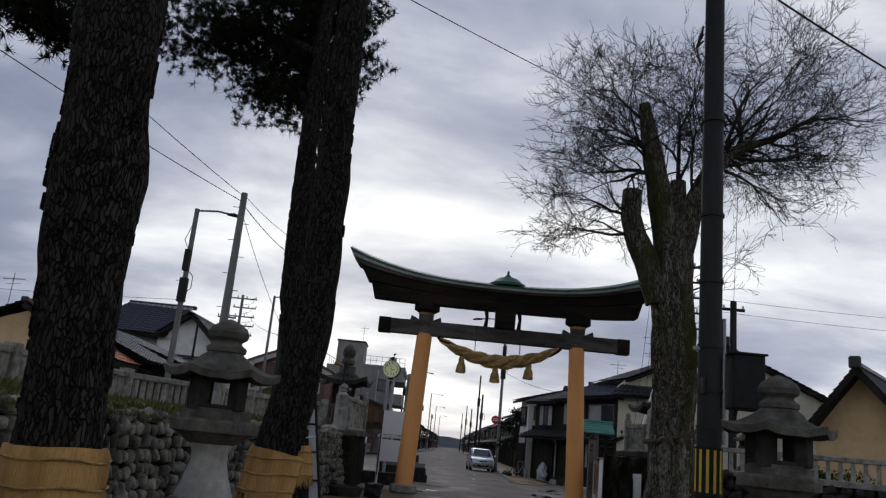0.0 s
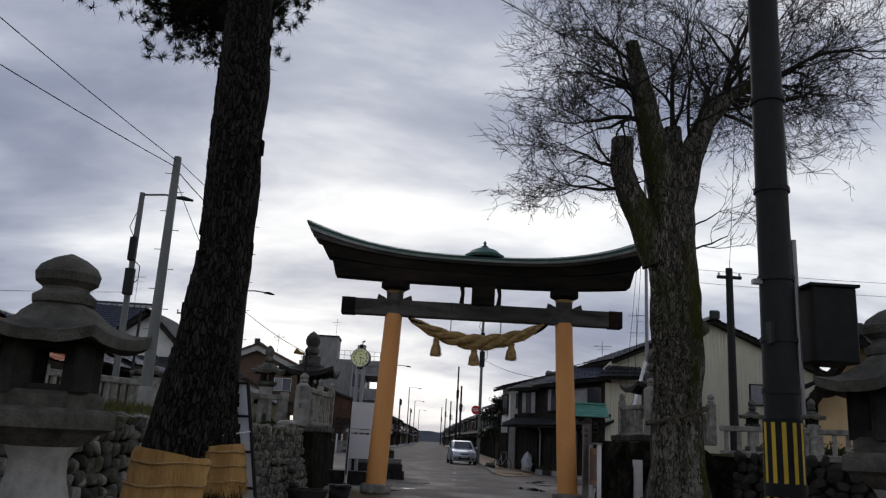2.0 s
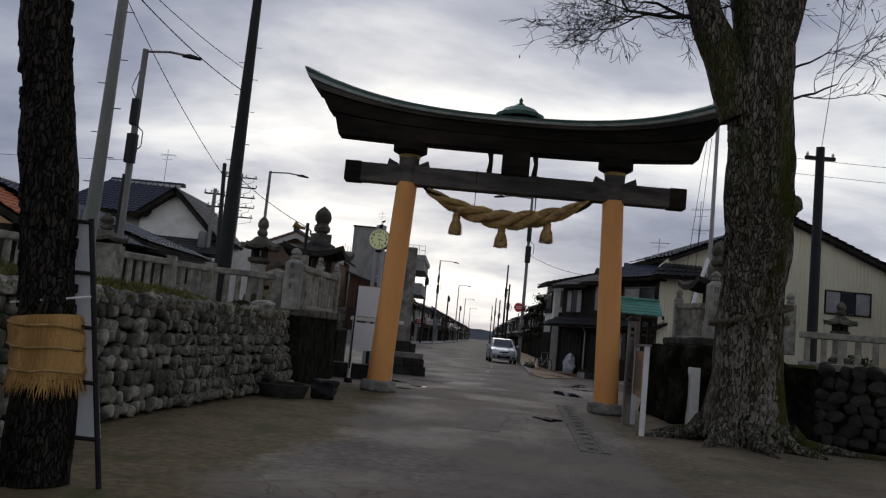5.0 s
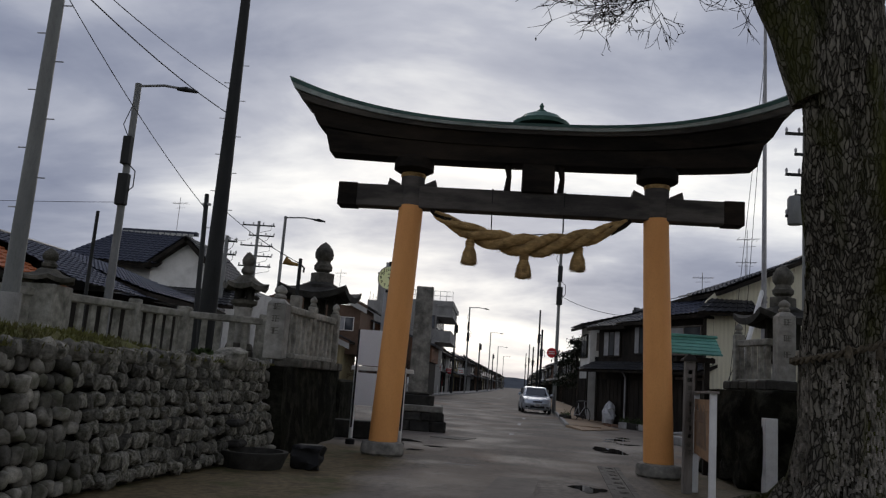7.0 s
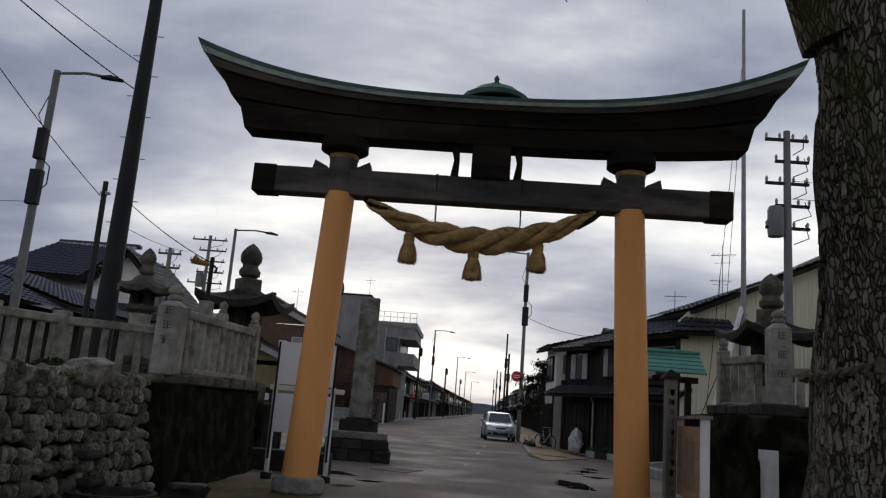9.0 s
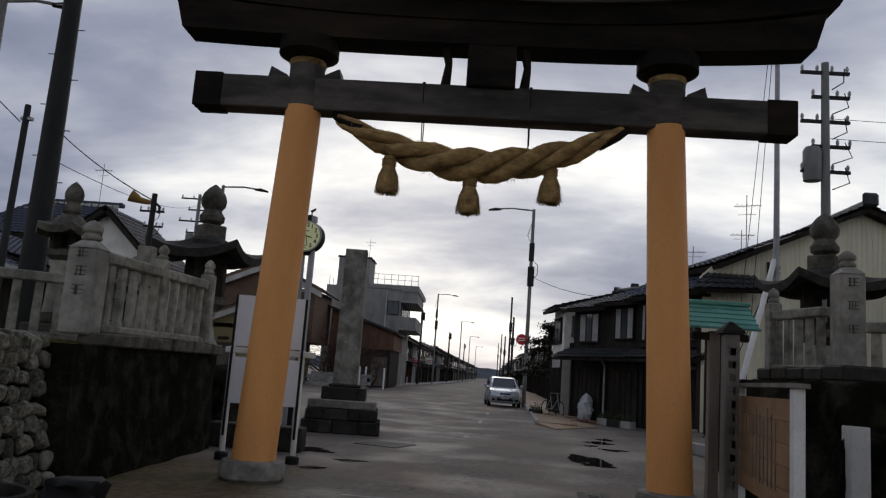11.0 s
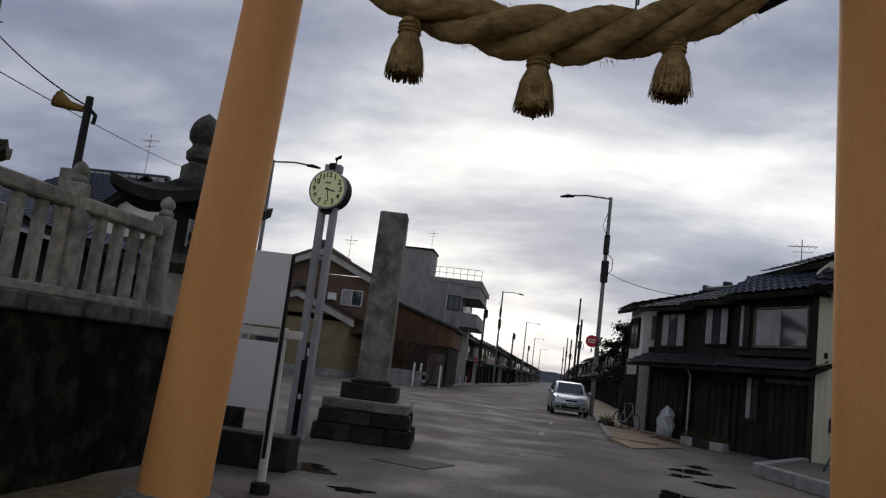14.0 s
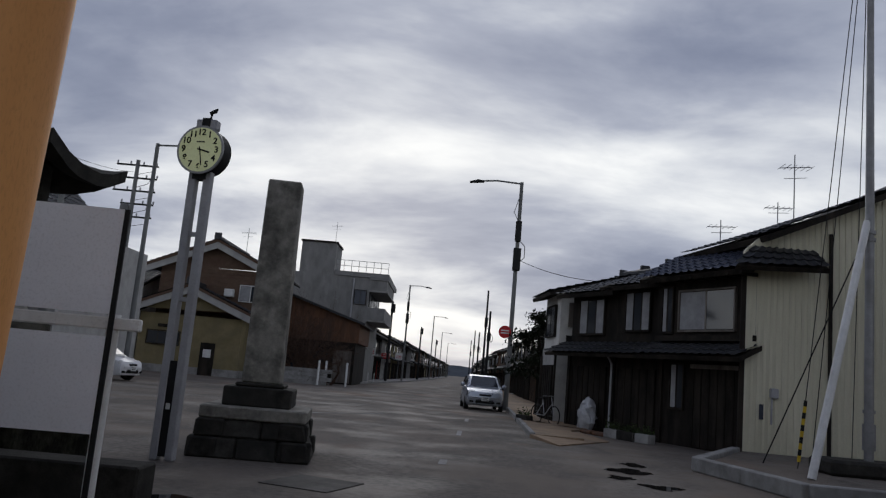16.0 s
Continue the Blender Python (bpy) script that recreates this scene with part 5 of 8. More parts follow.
def step_bolts(t, z0, z1, r, gap=0.9):
    k, z = 0, z0
    while z < z1:
        s = 1 if k % 2 else -1
        part("step_bolt", tube(bmesh.new(), [(s * r * 0.9, 0, z), (s * (r + 0.14), 0, z)], 0.010, 5), M_STEEL, t)
        z, k = z + gap / 2, k + 1


near_pole = pole("utility_pole", 3.13, 8.85, 0, 8.4, 0.138, 0.112, M_POLE, "dark utility pole with a black and yellow guard", "utility pole")
part("guard_sheet", lathe(bmesh.new(), [(0.148, 0.35), (0.148, 1.76)], 24), M_BLACK, near_pole, "black rubber guard", smooth=True)
for k in range(12):
    for z0, z1 in ((0.42, 1.18), (1.28, 1.73)):
        a = k * math.pi / 6 + 0.13
        bm = bmesh.new()
        vs = []
        for z in (z0, z1):
            for da in (-0.105, -0.035, 0.035, 0.105):
                vs.append(bm.verts.new((0.151 * math.cos(a + da), 0.151 * math.sin(a + da), z)))
        for i in range(3):
            bm.faces.new((vs[i], vs[i + 1], vs[i + 5], vs[i + 4]))
        part("yellow_stripe", bm, M_YELLOW, near_pole)
part("guard_collar", lathe(bmesh.new(), [(0.154, 1.185), (0.156, 1.23), (0.154, 1.275)], 24), M_BLACK, near_pole, smooth=True)
part("conduit", tube(bmesh.new(), [(0.155, -0.02, 1.8), (0.15, -0.02, 3.2)], 0.024, 8), M_STEEL, near_pole, "grey cable conduit", smooth=True)
bands(near_pole, (1.95, 2.35, 2.85, 3.6, 4.4, 5.6), 0.143)
part("bracket", block(-0.19, -0.12, -0.03, 0.03, 2.82, 2.86), M_STEEL, near_pole)
part("tag", block(-0.125, -0.10, -0.15, -0.05, 2.33, 2.50), M_POLE, near_pole, "small grey plate")
box_case = part("control_box", block(0.20, 0.56, -0.18, 0.18, 2.20, 2.80, bevel=0.015), M_BLACK, near_pole, "black metal control box")
part("box_lid", block(0.18, 0.58, -0.20, 0.20, 2.80, 2.82), M_BLACK, box_case)
part("box_pipe", tube(bmesh.new(), [(0.30, 0, 2.20), (0.28, 0, 2.06), (0.20, 0, 2.02), (0.14, 0, 2.05)], 0.02, 7), M_BLACK, near_pole, smooth=True)
for k in range(3):
    pts = [(-0.14, 0, 6.9 - k * 0.1), (-0.22, 0.02, 6.6), (-0.18, -0.03, 6.35), (-0.10, 0, 6.5)]
    part("cable_loop", tube(bmesh.new(), pts, 0.014, 5), M_BLACK, near_pole, smooth=True)

dark_pole = pole("utility_pole", -5.17, 27.2, 1.5, 10.4, 0.215, 0.115, M_POLE, "tall dark utility pole with step bolts behind the fence", "utility pole", "dark poles")
step_bolts(dark_pole, 2.2, 7.6, 0.15)
grey_pole = pole("utility_pole", -5.45, 20.2, 1.5, 7.5, 0.13, 0.085, M_LAMPPOST, "slim grey steel pole with step bolts on the terrace", "utility pole", "dark poles")
step_bolts(grey_pole, 2.0, 5.8, 0.10)
part("pole_sleeve", lathe(bmesh.new(), [(0.16, 0.1), (0.16, 0.75)], 12), M_CONCRETE, grey_pole)
thin_pole = thing("thin_post", -4.88, 25.85, 1.5, "thin dark leaning post beside the fence", "post")
part("shaft", tube(bmesh.new(), [(0, 0, 0), (-0.41, 0.74, 3.76)], [0.06, 0.05], 10), M_POLE, thin_pole, smooth=True)
part("pole_bracket", block(-0.46, -0.28, 0.66, 0.74, 3.5, 3.55), M_STEEL, thin_pole)
short_post = pole("thin_post", -8.3, 27.5, 1.5, 4.9, 0.045, 0.04, M_POLE, "short dark post behind the fence", "post")
cross_pole = pole("utility_pole", 11.0, 28.85, 1.4, 7.75, 0.15, 0.115, M_POLE, "dark wooden pole with a short crossarm", "utility pole", "dark poles")
part("crossarm", block(-0.42, 0.42, -0.05, 0.05, 5.98, 6.08), M_POLE, cross_pole)
for s in (-0.36, 0.36):
    part("insulator", lathe(bmesh.new(), [(0.03, 6.08), (0.045, 6.14), (0.02, 6.2)], 8, s, 0), M_WHITE, cross_pole)
speaker_post = pole("speaker_post", -2.86, 26.2, 1.54, 3.86, 0.05, 0.04, M_POLE, "dark post carrying a small yellow loudspeaker", "post")
part("post_sleeve", block(-0.11, 0.11, -0.11, 0.11, 0.9, 1.5, bevel=0.01), M_STONE, speaker_post)
bm = bmesh.new()
tube(bm, [(-0.05, 0, 2.18), (-0.20, -0.02, 2.20), (-0.34, -0.06, 2.26)], [0.035, 0.05, 0.10], 10)
part("loudspeaker", bm, M_HORN, speaker_post, "weathered yellow horn loudspeaker", smooth=True)
part("lamp_stub", tube(bmesh.new(), [(0, 0, 2.2), (0.10, 0, 2.12), (0.09, 0, 2.02)], 0.022, 6), M_BLACK, speaker_post)


def street_lamp(x, y, h, arm, label, boxes=True, r=0.12, z0=0.0, mat=None):
    t = thing("street_lamp", x, y, z0, label, "street lamp", "street lamps")
    part("shaft", lathe(bmesh.new(), [(r, 0), (r * 0.72, h)], 12), mat or M_LAMPPOST, t, smooth=True)
    s = 1 if arm > 0 else -1
    part("arm", tube(bmesh.new(), [(0, 0, h - 0.08), (arm * 0.6, 0, h - 0.02), (arm, 0, h - 0.10)], 0.045, 7), mat or M_LAMPPOST, t, smooth=True)
    bm = bmesh.new()
    tube(bm, [(arm - s * 0.15, 0, h - 0.12), (arm + s * 0.15, 0, h - 0.12), (arm + s * 0.55, 0, h - 0.20)], [0.08, 0.13, 0.07], 10, squash=0.7)
    part("lamp_head", bm, M_POLE, t, "dark cobra-head lamp", smooth=True)
    if boxes:
        part("junction_box", block(-0.17, 0.19, -0.22, 0.02, h * 0.60, h * 0.70, bevel=0.02), M_POLE, t, "dark junction box")
        part("meter_box", block(-0.15, 0.13, -0.26, 0.0, h * 0.73, h * 0.82, bevel=0.02), M_POLE, t)
        pts = [(0.12, -0.1, h * 0.73), (0.36, -0.1, h * 0.71), (0.36, -0.1, h * 0.66), (0.15, -0.1, h * 0.64)]
        part("cable_loop", tube(bmesh.new(), pts, 0.02, 5), M_BLACK, t, smooth=True)
        pts = [(-0.05, -0.1, h * 0.82), (-0.28, -0.1, h * 0.86), (-0.1, -0.05, h * 0.92)]
        part("cable_loop", tube(bmesh.new(), pts, 0.016, 5), M_BLACK, t, smooth=True)
    return t


street_lamp(-11.35, 34.55, 10.8, 1.55, "grey steel street lamp with meter boxes beyond the terrace", r=0.15)
street_lamp(-11.7, 55.5, 10.6, 1.9, "grey steel street lamp by the side street", False)
lamp_c = street_lamp(5.22, 58.4, 11.0, -2.0, "grey street lamp with boxes and a round red sign")
sign = thing("stop_sign", 5.02, 58.24, 3.2, "round red road sign fixed to the lamp pole", "road sign")
bm = lathe(bmesh.new(), [(0.30, -0.01), (0.30, 0.01)], 28)
bmesh.ops.rotate(bm, verts=bm.verts, cent=(0, 0, 0), matrix=Matrix.Rotation(radians(90), 3, "X"))
bmesh.ops.translate(bm, verts=bm.verts, vec=(-0.1, -0.05, 0.42))
part("disc", bm, M_RED, sign, smooth=True)
for z in (0.34, 0.46):
    part("letter_bar", block(-0.29, 0.09, -0.066, -0.062, z, z + 0.055), M_WHITE, sign)
part("bracket", block(-0.12, 0.25, -0.04, 0.16, 0.39, 0.45), M_STEEL, sign)


def road_left(y):
    pts = ((60, -5.6), (83, -4.3), (115, -1.9), (160, 0.3), (245, 3.0), (420, 9.0))
    for (a, xa), (b, xb) in zip(pts, pts[1:]):
        if y <= b:
            return xa + (xb - xa) * (y - a) / (b - a)
    return pts[-1][1]


def road_right(y):
    pts = ((36, 4.2), (41.6, 4.45), (57, 5.2), (130, 7.2), (245, 10.0), (420, 16.0))
    for (a, xa), (b, xb) in zip(pts, pts[1:]):
        if y <= b:
            return xa + (xb - xa) * (y - a) / (b - a)
    return pts[-1][1]


for y, h in ((113, 11.3), (166, 11.6), (222, 11.6), (290, 11.6)):
    street_lamp(road_left(y) - 0.2, y, h, 2.0, "grey street lamp leaning over the far street", y < 150)
for y, h in ((102, 8.2), (140, 8.0), (195, 8.5)):
    p = pole("utility_pole", road_left(y) - 0.5, y, 0, h, 0.14, 0.11, M_POLE, "dark utility pole with a transformer beside the far street", "utility pole", "far street poles")
    part("transformer", lathe(bmesh.new(), [(0.22, h - 1.1), (0.24, h - 0.9), (0.22, h - 0.2)], 10, 0.1, -0.15), M_POLE, p)
for y, h in ((118, 12.0), (104, 8.3), (150, 8.5), (190, 11), (240, 11)):
    p = pole("utility_pole", road_right(y) + 0.4, y, 0, h, 0.15, 0.11, M_POLE, "dark utility pole with boxes along the far street", "utility pole", "far street poles")
    part("junction_box", block(-0.2, 0.2, -0.3, 0.0, h * 0.62, h * 0.72), M_POLE, p)
    part("cable_loop", tube(bmesh.new(), [(0.15, -0.1, h * 0.72), (0.42, -0.1, h * 0.68), (0.42, -0.1, h * 0.63), (0.15, -0.1, h * 0.6)], 0.025, 5), M_BLACK, p)


def power_pole(x, y, h, label, arms=4, span=2.2):
    """A pole crowded with crossarms, insulators, a transformer and drooping jumpers."""
    t = thing("power_pole", x, y, 0, label, "utility pole", "power line poles")
    part("shaft", lathe(bmesh.new(), [(0.17, 0), (0.11, h)], 10), M_LAMPPOST, t, smooth=True)
    r = random.Random(int(x * 7 + y))
    for k in range(arms):
        z = h - 0.35 - k * 0.75
        part("crossarm", block(-span / 2 * (0.55 if k % 2 else 1), span / 2, -0.05, 0.05, z, z + 0.09), M_POLE, t)
        for i in range(4):
            xx = -span / 2 * (0.5 if k % 2 else 0.95) + i * span * (0.25 if k % 2 else 0.31)
            part("insulator", lathe(bmesh.new(), [(0.03, z + 0.09), (0.05, z + 0.16), (0.05, z + 0.22), (0.02, z + 0.28)], 7, xx, 0), M_GREYPAINT, t)
        pts = [(span * 0.4, 0, z + 0.2), (span * r.uniform(0.3, 0.5), -0.2, z - 0.3), (0.15, -0.1, z - 0.5)]
        part("jumper", tube(bmesh.new(), pts, 0.018, 4), M_BLACK, t, smooth=True)
    part("transformer", lathe(bmesh.new(), [(0.24, h - 3.6), (0.26, h - 3.4), (0.26, h - 2.7), (0.2, h - 2.6)], 12, -0.38, 0), M_LAMPPOST, t, smooth=True)
    return t


power_pole(12.0, 37.0, 11.3, "steel power pole crowded with crossarms and a transformer", 5, 1.4)
power_pole(-16.2, 64.5, 11.9, "distant power pole crowded with crossarms and insulators", 5, 2.4)
power_pole(-13.9, 52.0, 8.6, "grey power pole with boxes beside the blue-roofed house", 2, 1.2)


def wire(a, b, sag, r=0.009, label="thin black overhead cable", n=16):
    t = thing("overhead_wire", a[0], a[1], a[2], label, "cable", "overhead cables")
    A, B = Vector(a), Vector(b)
    pts = [(A.lerp(B, k / n) - A - Vector((0, 0, 4 * sag * (k / n) * (1 - k / n)))) for k in range(n + 1)]
    part("strand", tube(bmesh.new(), pts, r, 5), M_BLACK, t)


wire((-5.45, 20.2, 7.4), (-12.0, -6, 11.5), 0.7)
wire((-5.45, 20.2, 7.25), (-13.5, -4, 9.3), 0.6, 0.010)
wire((-5.45, 20.2, 7.2), (-5.25, 27.1, 7.4), 0.12, 0.012)
wire((-5.45, 20.2, 7.45), (-5.25, 27.1, 8.0), 0.1)
wire((-5.45, 20.2, 7.0), (-5.2, 26.3, 4.9), 0.15, 0.008)
wire((-11.35, 34.55, 6.6), (-30, 33, 6.2), 0.25)
wire((-5.25, 27.1, 4.6), (-16.2, 64.5, 11.2), 0.5)
wire((-2.86, 26.2, 3.75), (-5.25, 27.1, 5.2), 0.1, 0.009)
wire((-9.3, 8.8, 11.0), (8.0, 26.0, 12.9), 0.25, 0.012)
wire((3.13, 8.85, 7.9), (16.0, 17.0, 8.6), 0.35, 0.016)
wire((11.0, 28.85, 7.5), (8.2, 21.0, 12.2), 0.25, 0.009)
wire((12.0, 37.0, 9.6), (40.0, 33, 9.6), 0.5)
wire((12.0, 37.0, 9.0), (40.0, 33, 9.0), 0.5)
wire((5.22, 58.4, 7.2), (9.6, 47.5, 5.3), 0.5, 0.014)

# ---- leaning notice frame by the third pine ----
frame_thing = thing("notice_stand", -1.66, 12.72, 0, "dark steel notice frame with a grey panel seen edge-on", "notice board")
for x0, y0, x1 in ((-0.02, 0.0, -0.30), (0.24, -0.03, -0.12)):
    part("leg", tube(bmesh.new(), [(x0, y0, 0.0), (x1, y0, 2.05)], 0.022, 8), M_BLACK, frame_thing, smooth=True)
bm = slab(bmesh.new(), [(-0.05, 0.02, 0.36), (0.17, 0.02, 0.36), (-0.13, 0.02, 2.02), (-0.29, 0.02, 2.02)], 0.02)
part("panel", bm, M_BOARD, frame_thing, "pale grey panel")
for z in (0.36, 0.78, 1.20, 1.62, 2.02):
    k = (2.05 - z) / 2.05
    part("crossbar", tube(bmesh.new(), [(-0.02 - 0.28 * (1 - k), -0.03, z), (0.24 - 0.36 * (1 - k), -0.04, z)], 0.018, 6), M_BLACK, frame_thing)
part("tie_cord", tube(bmesh.new(), [(-0.62, -0.1, 1.34), (-0.3, -0.26, 1.38), (-0.02, -0.05, 1.44)], 0.009, 5), M_WHITE, frame_thing, "white tie cord")

# ---- clock on a stand ----
clock = thing("street_clock", -1.58, 31.45, 0, "round clock on a twin-post grey steel stand", "clock", rz=-10)
for x in (-0.11, 0.11):
    part("post", block(x - 0.055, x + 0.055, -0.06, 0.06, 0, 3.95, bevel=0.012), M_GREYPAINT, clock)
part("infill_panel", block(-0.055, 0.055, -0.045, 0.045, 0.05, 1.30), M_BLACK, clock, "black lower panel")
part("sticker", block(-0.03, 0.03, -0.05, -0.046, 0.66, 0.74), M_WHITE, clock)
for z in (2.1, 3.0):
    part("rung", block(-0.055, 0.055, -0.03, 0.03, z, z + 0.06), M_GREYPAINT, clock)
part("neck", block(-0.10, 0.10, -0.08, 0.08, 3.80, 3.95), M_BLACK, clock)


def drum(r0, r1, y0, y1, zc, n=40):
    bm = bmesh.new()
    rings = [[bm.verts.new((r * math.cos(2 * math.pi * i / n), y, zc + r * math.sin(2 * math.pi * i / n))) for i in range(n)] for r, y in ((r0, y0), (r1, y1))]
    for i in range(n):
        bm.faces.new((rings[0][i], rings[0][(i + 1) % n], rings[1][(i + 1) % n], rings[1][i]))
    bm.faces.new(rings[0]), bm.faces.new(rings[1][::-1])
    return bm


CZ = 4.20
part("case", drum(0.335, 0.335, -0.13, 0.13, CZ), M_BLACK, clock, "black drum case", smooth=True)
part("rim", drum(0.345, 0.345, -0.145, -0.12, CZ), M_STEEL, clock, smooth=True)
dial = part("dial", drum(0.315, 0.315, -0.15, -0.14, CZ), M_CLOCKFACE, clock, "yellowed white dial", smooth=True)
for h in range(1, 13):
    a = math.pi / 2 - h * math.pi / 6
    cu = bpy.data.curves.new("numeral", "FONT")
    cu.body, cu.size, cu.align_x, cu.align_y, cu.extrude = str(h), 0.125, "CENTER", "CENTER", 0.002
    cu.offset = 0.003
    cu.materials.append(M_BLACK)
    n_ob = new("numeral", cu)
    n_ob.parent = clock
    n_ob.matrix_basis = pose(0.245 * math.cos(a), -0.154, CZ + 0.245 * math.sin(a), 90, 0, 0)
for ang, L, w in ((90 - 105, 0.15, 0.022), (90 - 168, 0.23, 0.014)):
    bm = block(-0.04, L, -0.158, -0.153, -w / 2, w / 2)
    bmesh.ops.rotate(bm, verts=bm.verts, cent=(0, 0, 0), matrix=Matrix.Rotation(-radians(ang), 3, "Y"))
    bmesh.ops.translate(bm, verts=bm.verts, vec=(0, 0, CZ))
    part("hand", bm, M_BLACK, clock)
part("maker_bar", block(-0.06, 0.06, -0.154, -0.151, CZ + 0.10, CZ + 0.118), M_BLACK, clock)
part("top_box", block(-0.15, 0.15, -0.07, 0.07, 4.52, 4.66, bevel=0.01), M_GREYPAINT, clock)
part("top_panel", block(-0.06, 0.06, -0.075, 0.075, 4.53, 4.68), M_BLACK, clock)
bm = bmesh.new()
tube(bm, [(0.02, 0, 4.66), (0.03, 0, 4.76), (0.06, 0, 4.82)], [0.012, 0.015, 0.012], 6)
tube(bm, [(0.0, 0, 4.77), (0.08, 0, 4.80), (0.11, 0, 4.84)], [0.02, 0.03, 0.01], 6)
part("sensor", bm, M_BLACK, clock, "small black sensor on top", smooth=True)

# ---- stone monument ----
monument = thing("stone_monument", -0.72, 33.0, 0, "tall square stone pillar on a stepped plinth", "monument", rz=6)
rp = random.Random(12)
for w, z0, z1, cuts in ((0.87, 0.0, 0.29, (-1.0, -0.22, 0.45, 1.0)), (0.80, 0.29, 0.54, (-1.0, -0.5, 0.18, 1.0))):
    for side in range(4):
        for a, b in zip(cuts, cuts[1:]):
            bm = block(a * w + 0.004, b * w - 0.004, -w, -w + 0.42, z0, z1 - 0.004, bevel=0.025)
            for v in bm.verts:
                v.co.y += 0.26 * (v.co.z - z0) * (1 if v.co.y < -w + 0.2 else 0)
                v.co += noise.noise_vector(v.co * 5 + Vector((side * 3, z0, 0))) * 0.018
            o = part("plinth_stone", bm, M_DARKSTONE, monument)
            o.matrix_basis = pose(0, 0, 0, 0, 0, side * 90)
part("plinth_core", block(-0.52, 0.52, -0.52, 0.52, 0.0, 0.54), M_DARKSTONE, monument)
part("plinth_cap", block(-0.76, 0.76, -0.76, 0.76, 0.54, 0.72, bevel=0.02), M_STONE, monument, "grey capping slab")
part("upper_base", block(-0.50, 0.50, -0.50, 0.50, 0.72, 1.0, bevel=0.02), M_DARKSTONE, monument)
part("upper_step", block(-0.36, 0.36, -0.36, 0.36, 1.0, 1.06, bevel=0.02), M_DARKSTONE, monument)
part("pillar", block(-0.285, 0.285, -0.285, 0.285, 1.06, 4.20, bevel=0.02, taper=0.9), M_STONE, monument, "square grey-brown granite pillar")

# ---- twin-panel board behind the gate ----
board = thing("display_board", -0.92, 26.35, 0, "blank grey twin-panel board on white posts", "notice board", rz=4)
for x in (-0.52, 0.52):
    bm = tube(bmesh.new(), [(x, 0.05, 0.05), (x, 0.05, 1.66)], 0.045, 10)
    part("post", bm, M_WHITE, board, smooth=True)
    part("stripe_post", block(x - 0.018, x + 0.018, -0.02, 0.0, 0.35, 2.42), M_BLACK, board, "black upright")
    part("foot", lathe(bmesh.new(), [(0.10, 0), (0.10, 0.10), (0.07, 0.12)], 14, x, 0.05), M_BLACK, board, smooth=True)
part("rail", block(-0.62, 0.72, 0.0, 0.07, 1.55, 1.64, bevel=0.01), M_WHITE, board, "weathered white rail")
part("upper_panel", block(-0.50, 0.50, -0.015, 0.01, 1.66, 2.42), M_BOARD, board, "blank grey panel")
part("lower_panel", block(-0.50, 0.50, -0.015, 0.01, 0.82, 1.50), M_BOARD, board, "blank grey panel")
low_kerb = block(-2.2, -0.6, 27.9, 28.35, 0, 0.40, bevel=0.02)
tagged(as_object("low_wall", low_kerb, M_DARKSTONE), "low blackened stone wall behind the board", "low wall", kind="structure")

# ---- green-roofed hut, marker post, noticeboard, white post ----
hut = thing("notice_shrine", 5.4, 25.5, 0, "small green copper-roofed notice shelter on wooden posts", "notice shelter")
part("post", block(-0.07, 0.07, -0.07, 0.07, 0, 2.30, bevel=0.01), M_OLDWOOD, hut)
part("post", block(0.33, 0.43, 0.25, 0.35, 0, 2.30, bevel=0.01), M_DARKWOOD, hut)
part("back_panel", block(-0.02, 0.20, 0.30, 0.34, 0.9, 2.2), M_DARKWOOD, hut, "dark wooden back panel")
part("bracket_beam", block(-0.30, 0.46, -0.05, 0.05, 2.18, 2.28, bevel=0.01), M_DARKWOOD, hut)
for i in range(5):
    f0, f1 = i / 5, (i + 1) / 5
    bm = bmesh.new()
    slab(bm, [(-0.45, -0.34 + 0.5 * f0, 2.34 + 0.36 * f0), (0.52, -0.34 + 0.5 * f0, 2.34 + 0.36 * f0), (0.50, -0.34 + 0.5 * f1, 2.325 + 0.36 * f1), (-0.43, -0.34 + 0.5 * f1, 2.325 + 0.36 * f1)], 0.03)
    part("roof_course", bm, M_GREENROOF, hut)
bm = slab(bmesh.new(), [(-0.43, 0.16, 2.69), (0.50, 0.16, 2.69), (0.50, 0.60, 2.42), (-0.43, 0.60, 2.42)], 0.04)
part("rear_roof", bm, M_GREENROOF, hut)
part("ridge", block(-0.47, 0.54, 0.11, 0.21, 2.68, 2.74, bevel=0.015), M_GREENROOF, hut)

marker = thing("marker_post", 4.62, 22.4, 0, "grey wooden marker post with faded writing and a little cap roof", "marker post")
part("shaft", block(-0.07, 0.07, -0.07, 0.07, 0, 2.05, bevel=0.008), M_OLDWOOD, marker)
bm = bmesh.new()
lathe(bm, [(0.16, 2.05), (0.15, 2.08), (0.02, 2.17)], 4, 0, 0, math.pi / 4)
part("cap", bm, M_DARKWOOD, marker)
rr = random.Random(3)
for g in range(11):
    zc = 1.88 - g * 0.125
    for k in range(4):
        bm = block(-0.045, 0.045, -0.074, -0.069, zc - 0.03 + k * 0.02, zc - 0.024 + k * 0.02) if k % 2 else block(rr.uniform(-0.04, 0.02), rr.uniform(0.025, 0.035), -0.074, -0.069, zc - 0.035, zc + 0.03)
        part("brush_stroke", bm, M_LANTERN, marker)

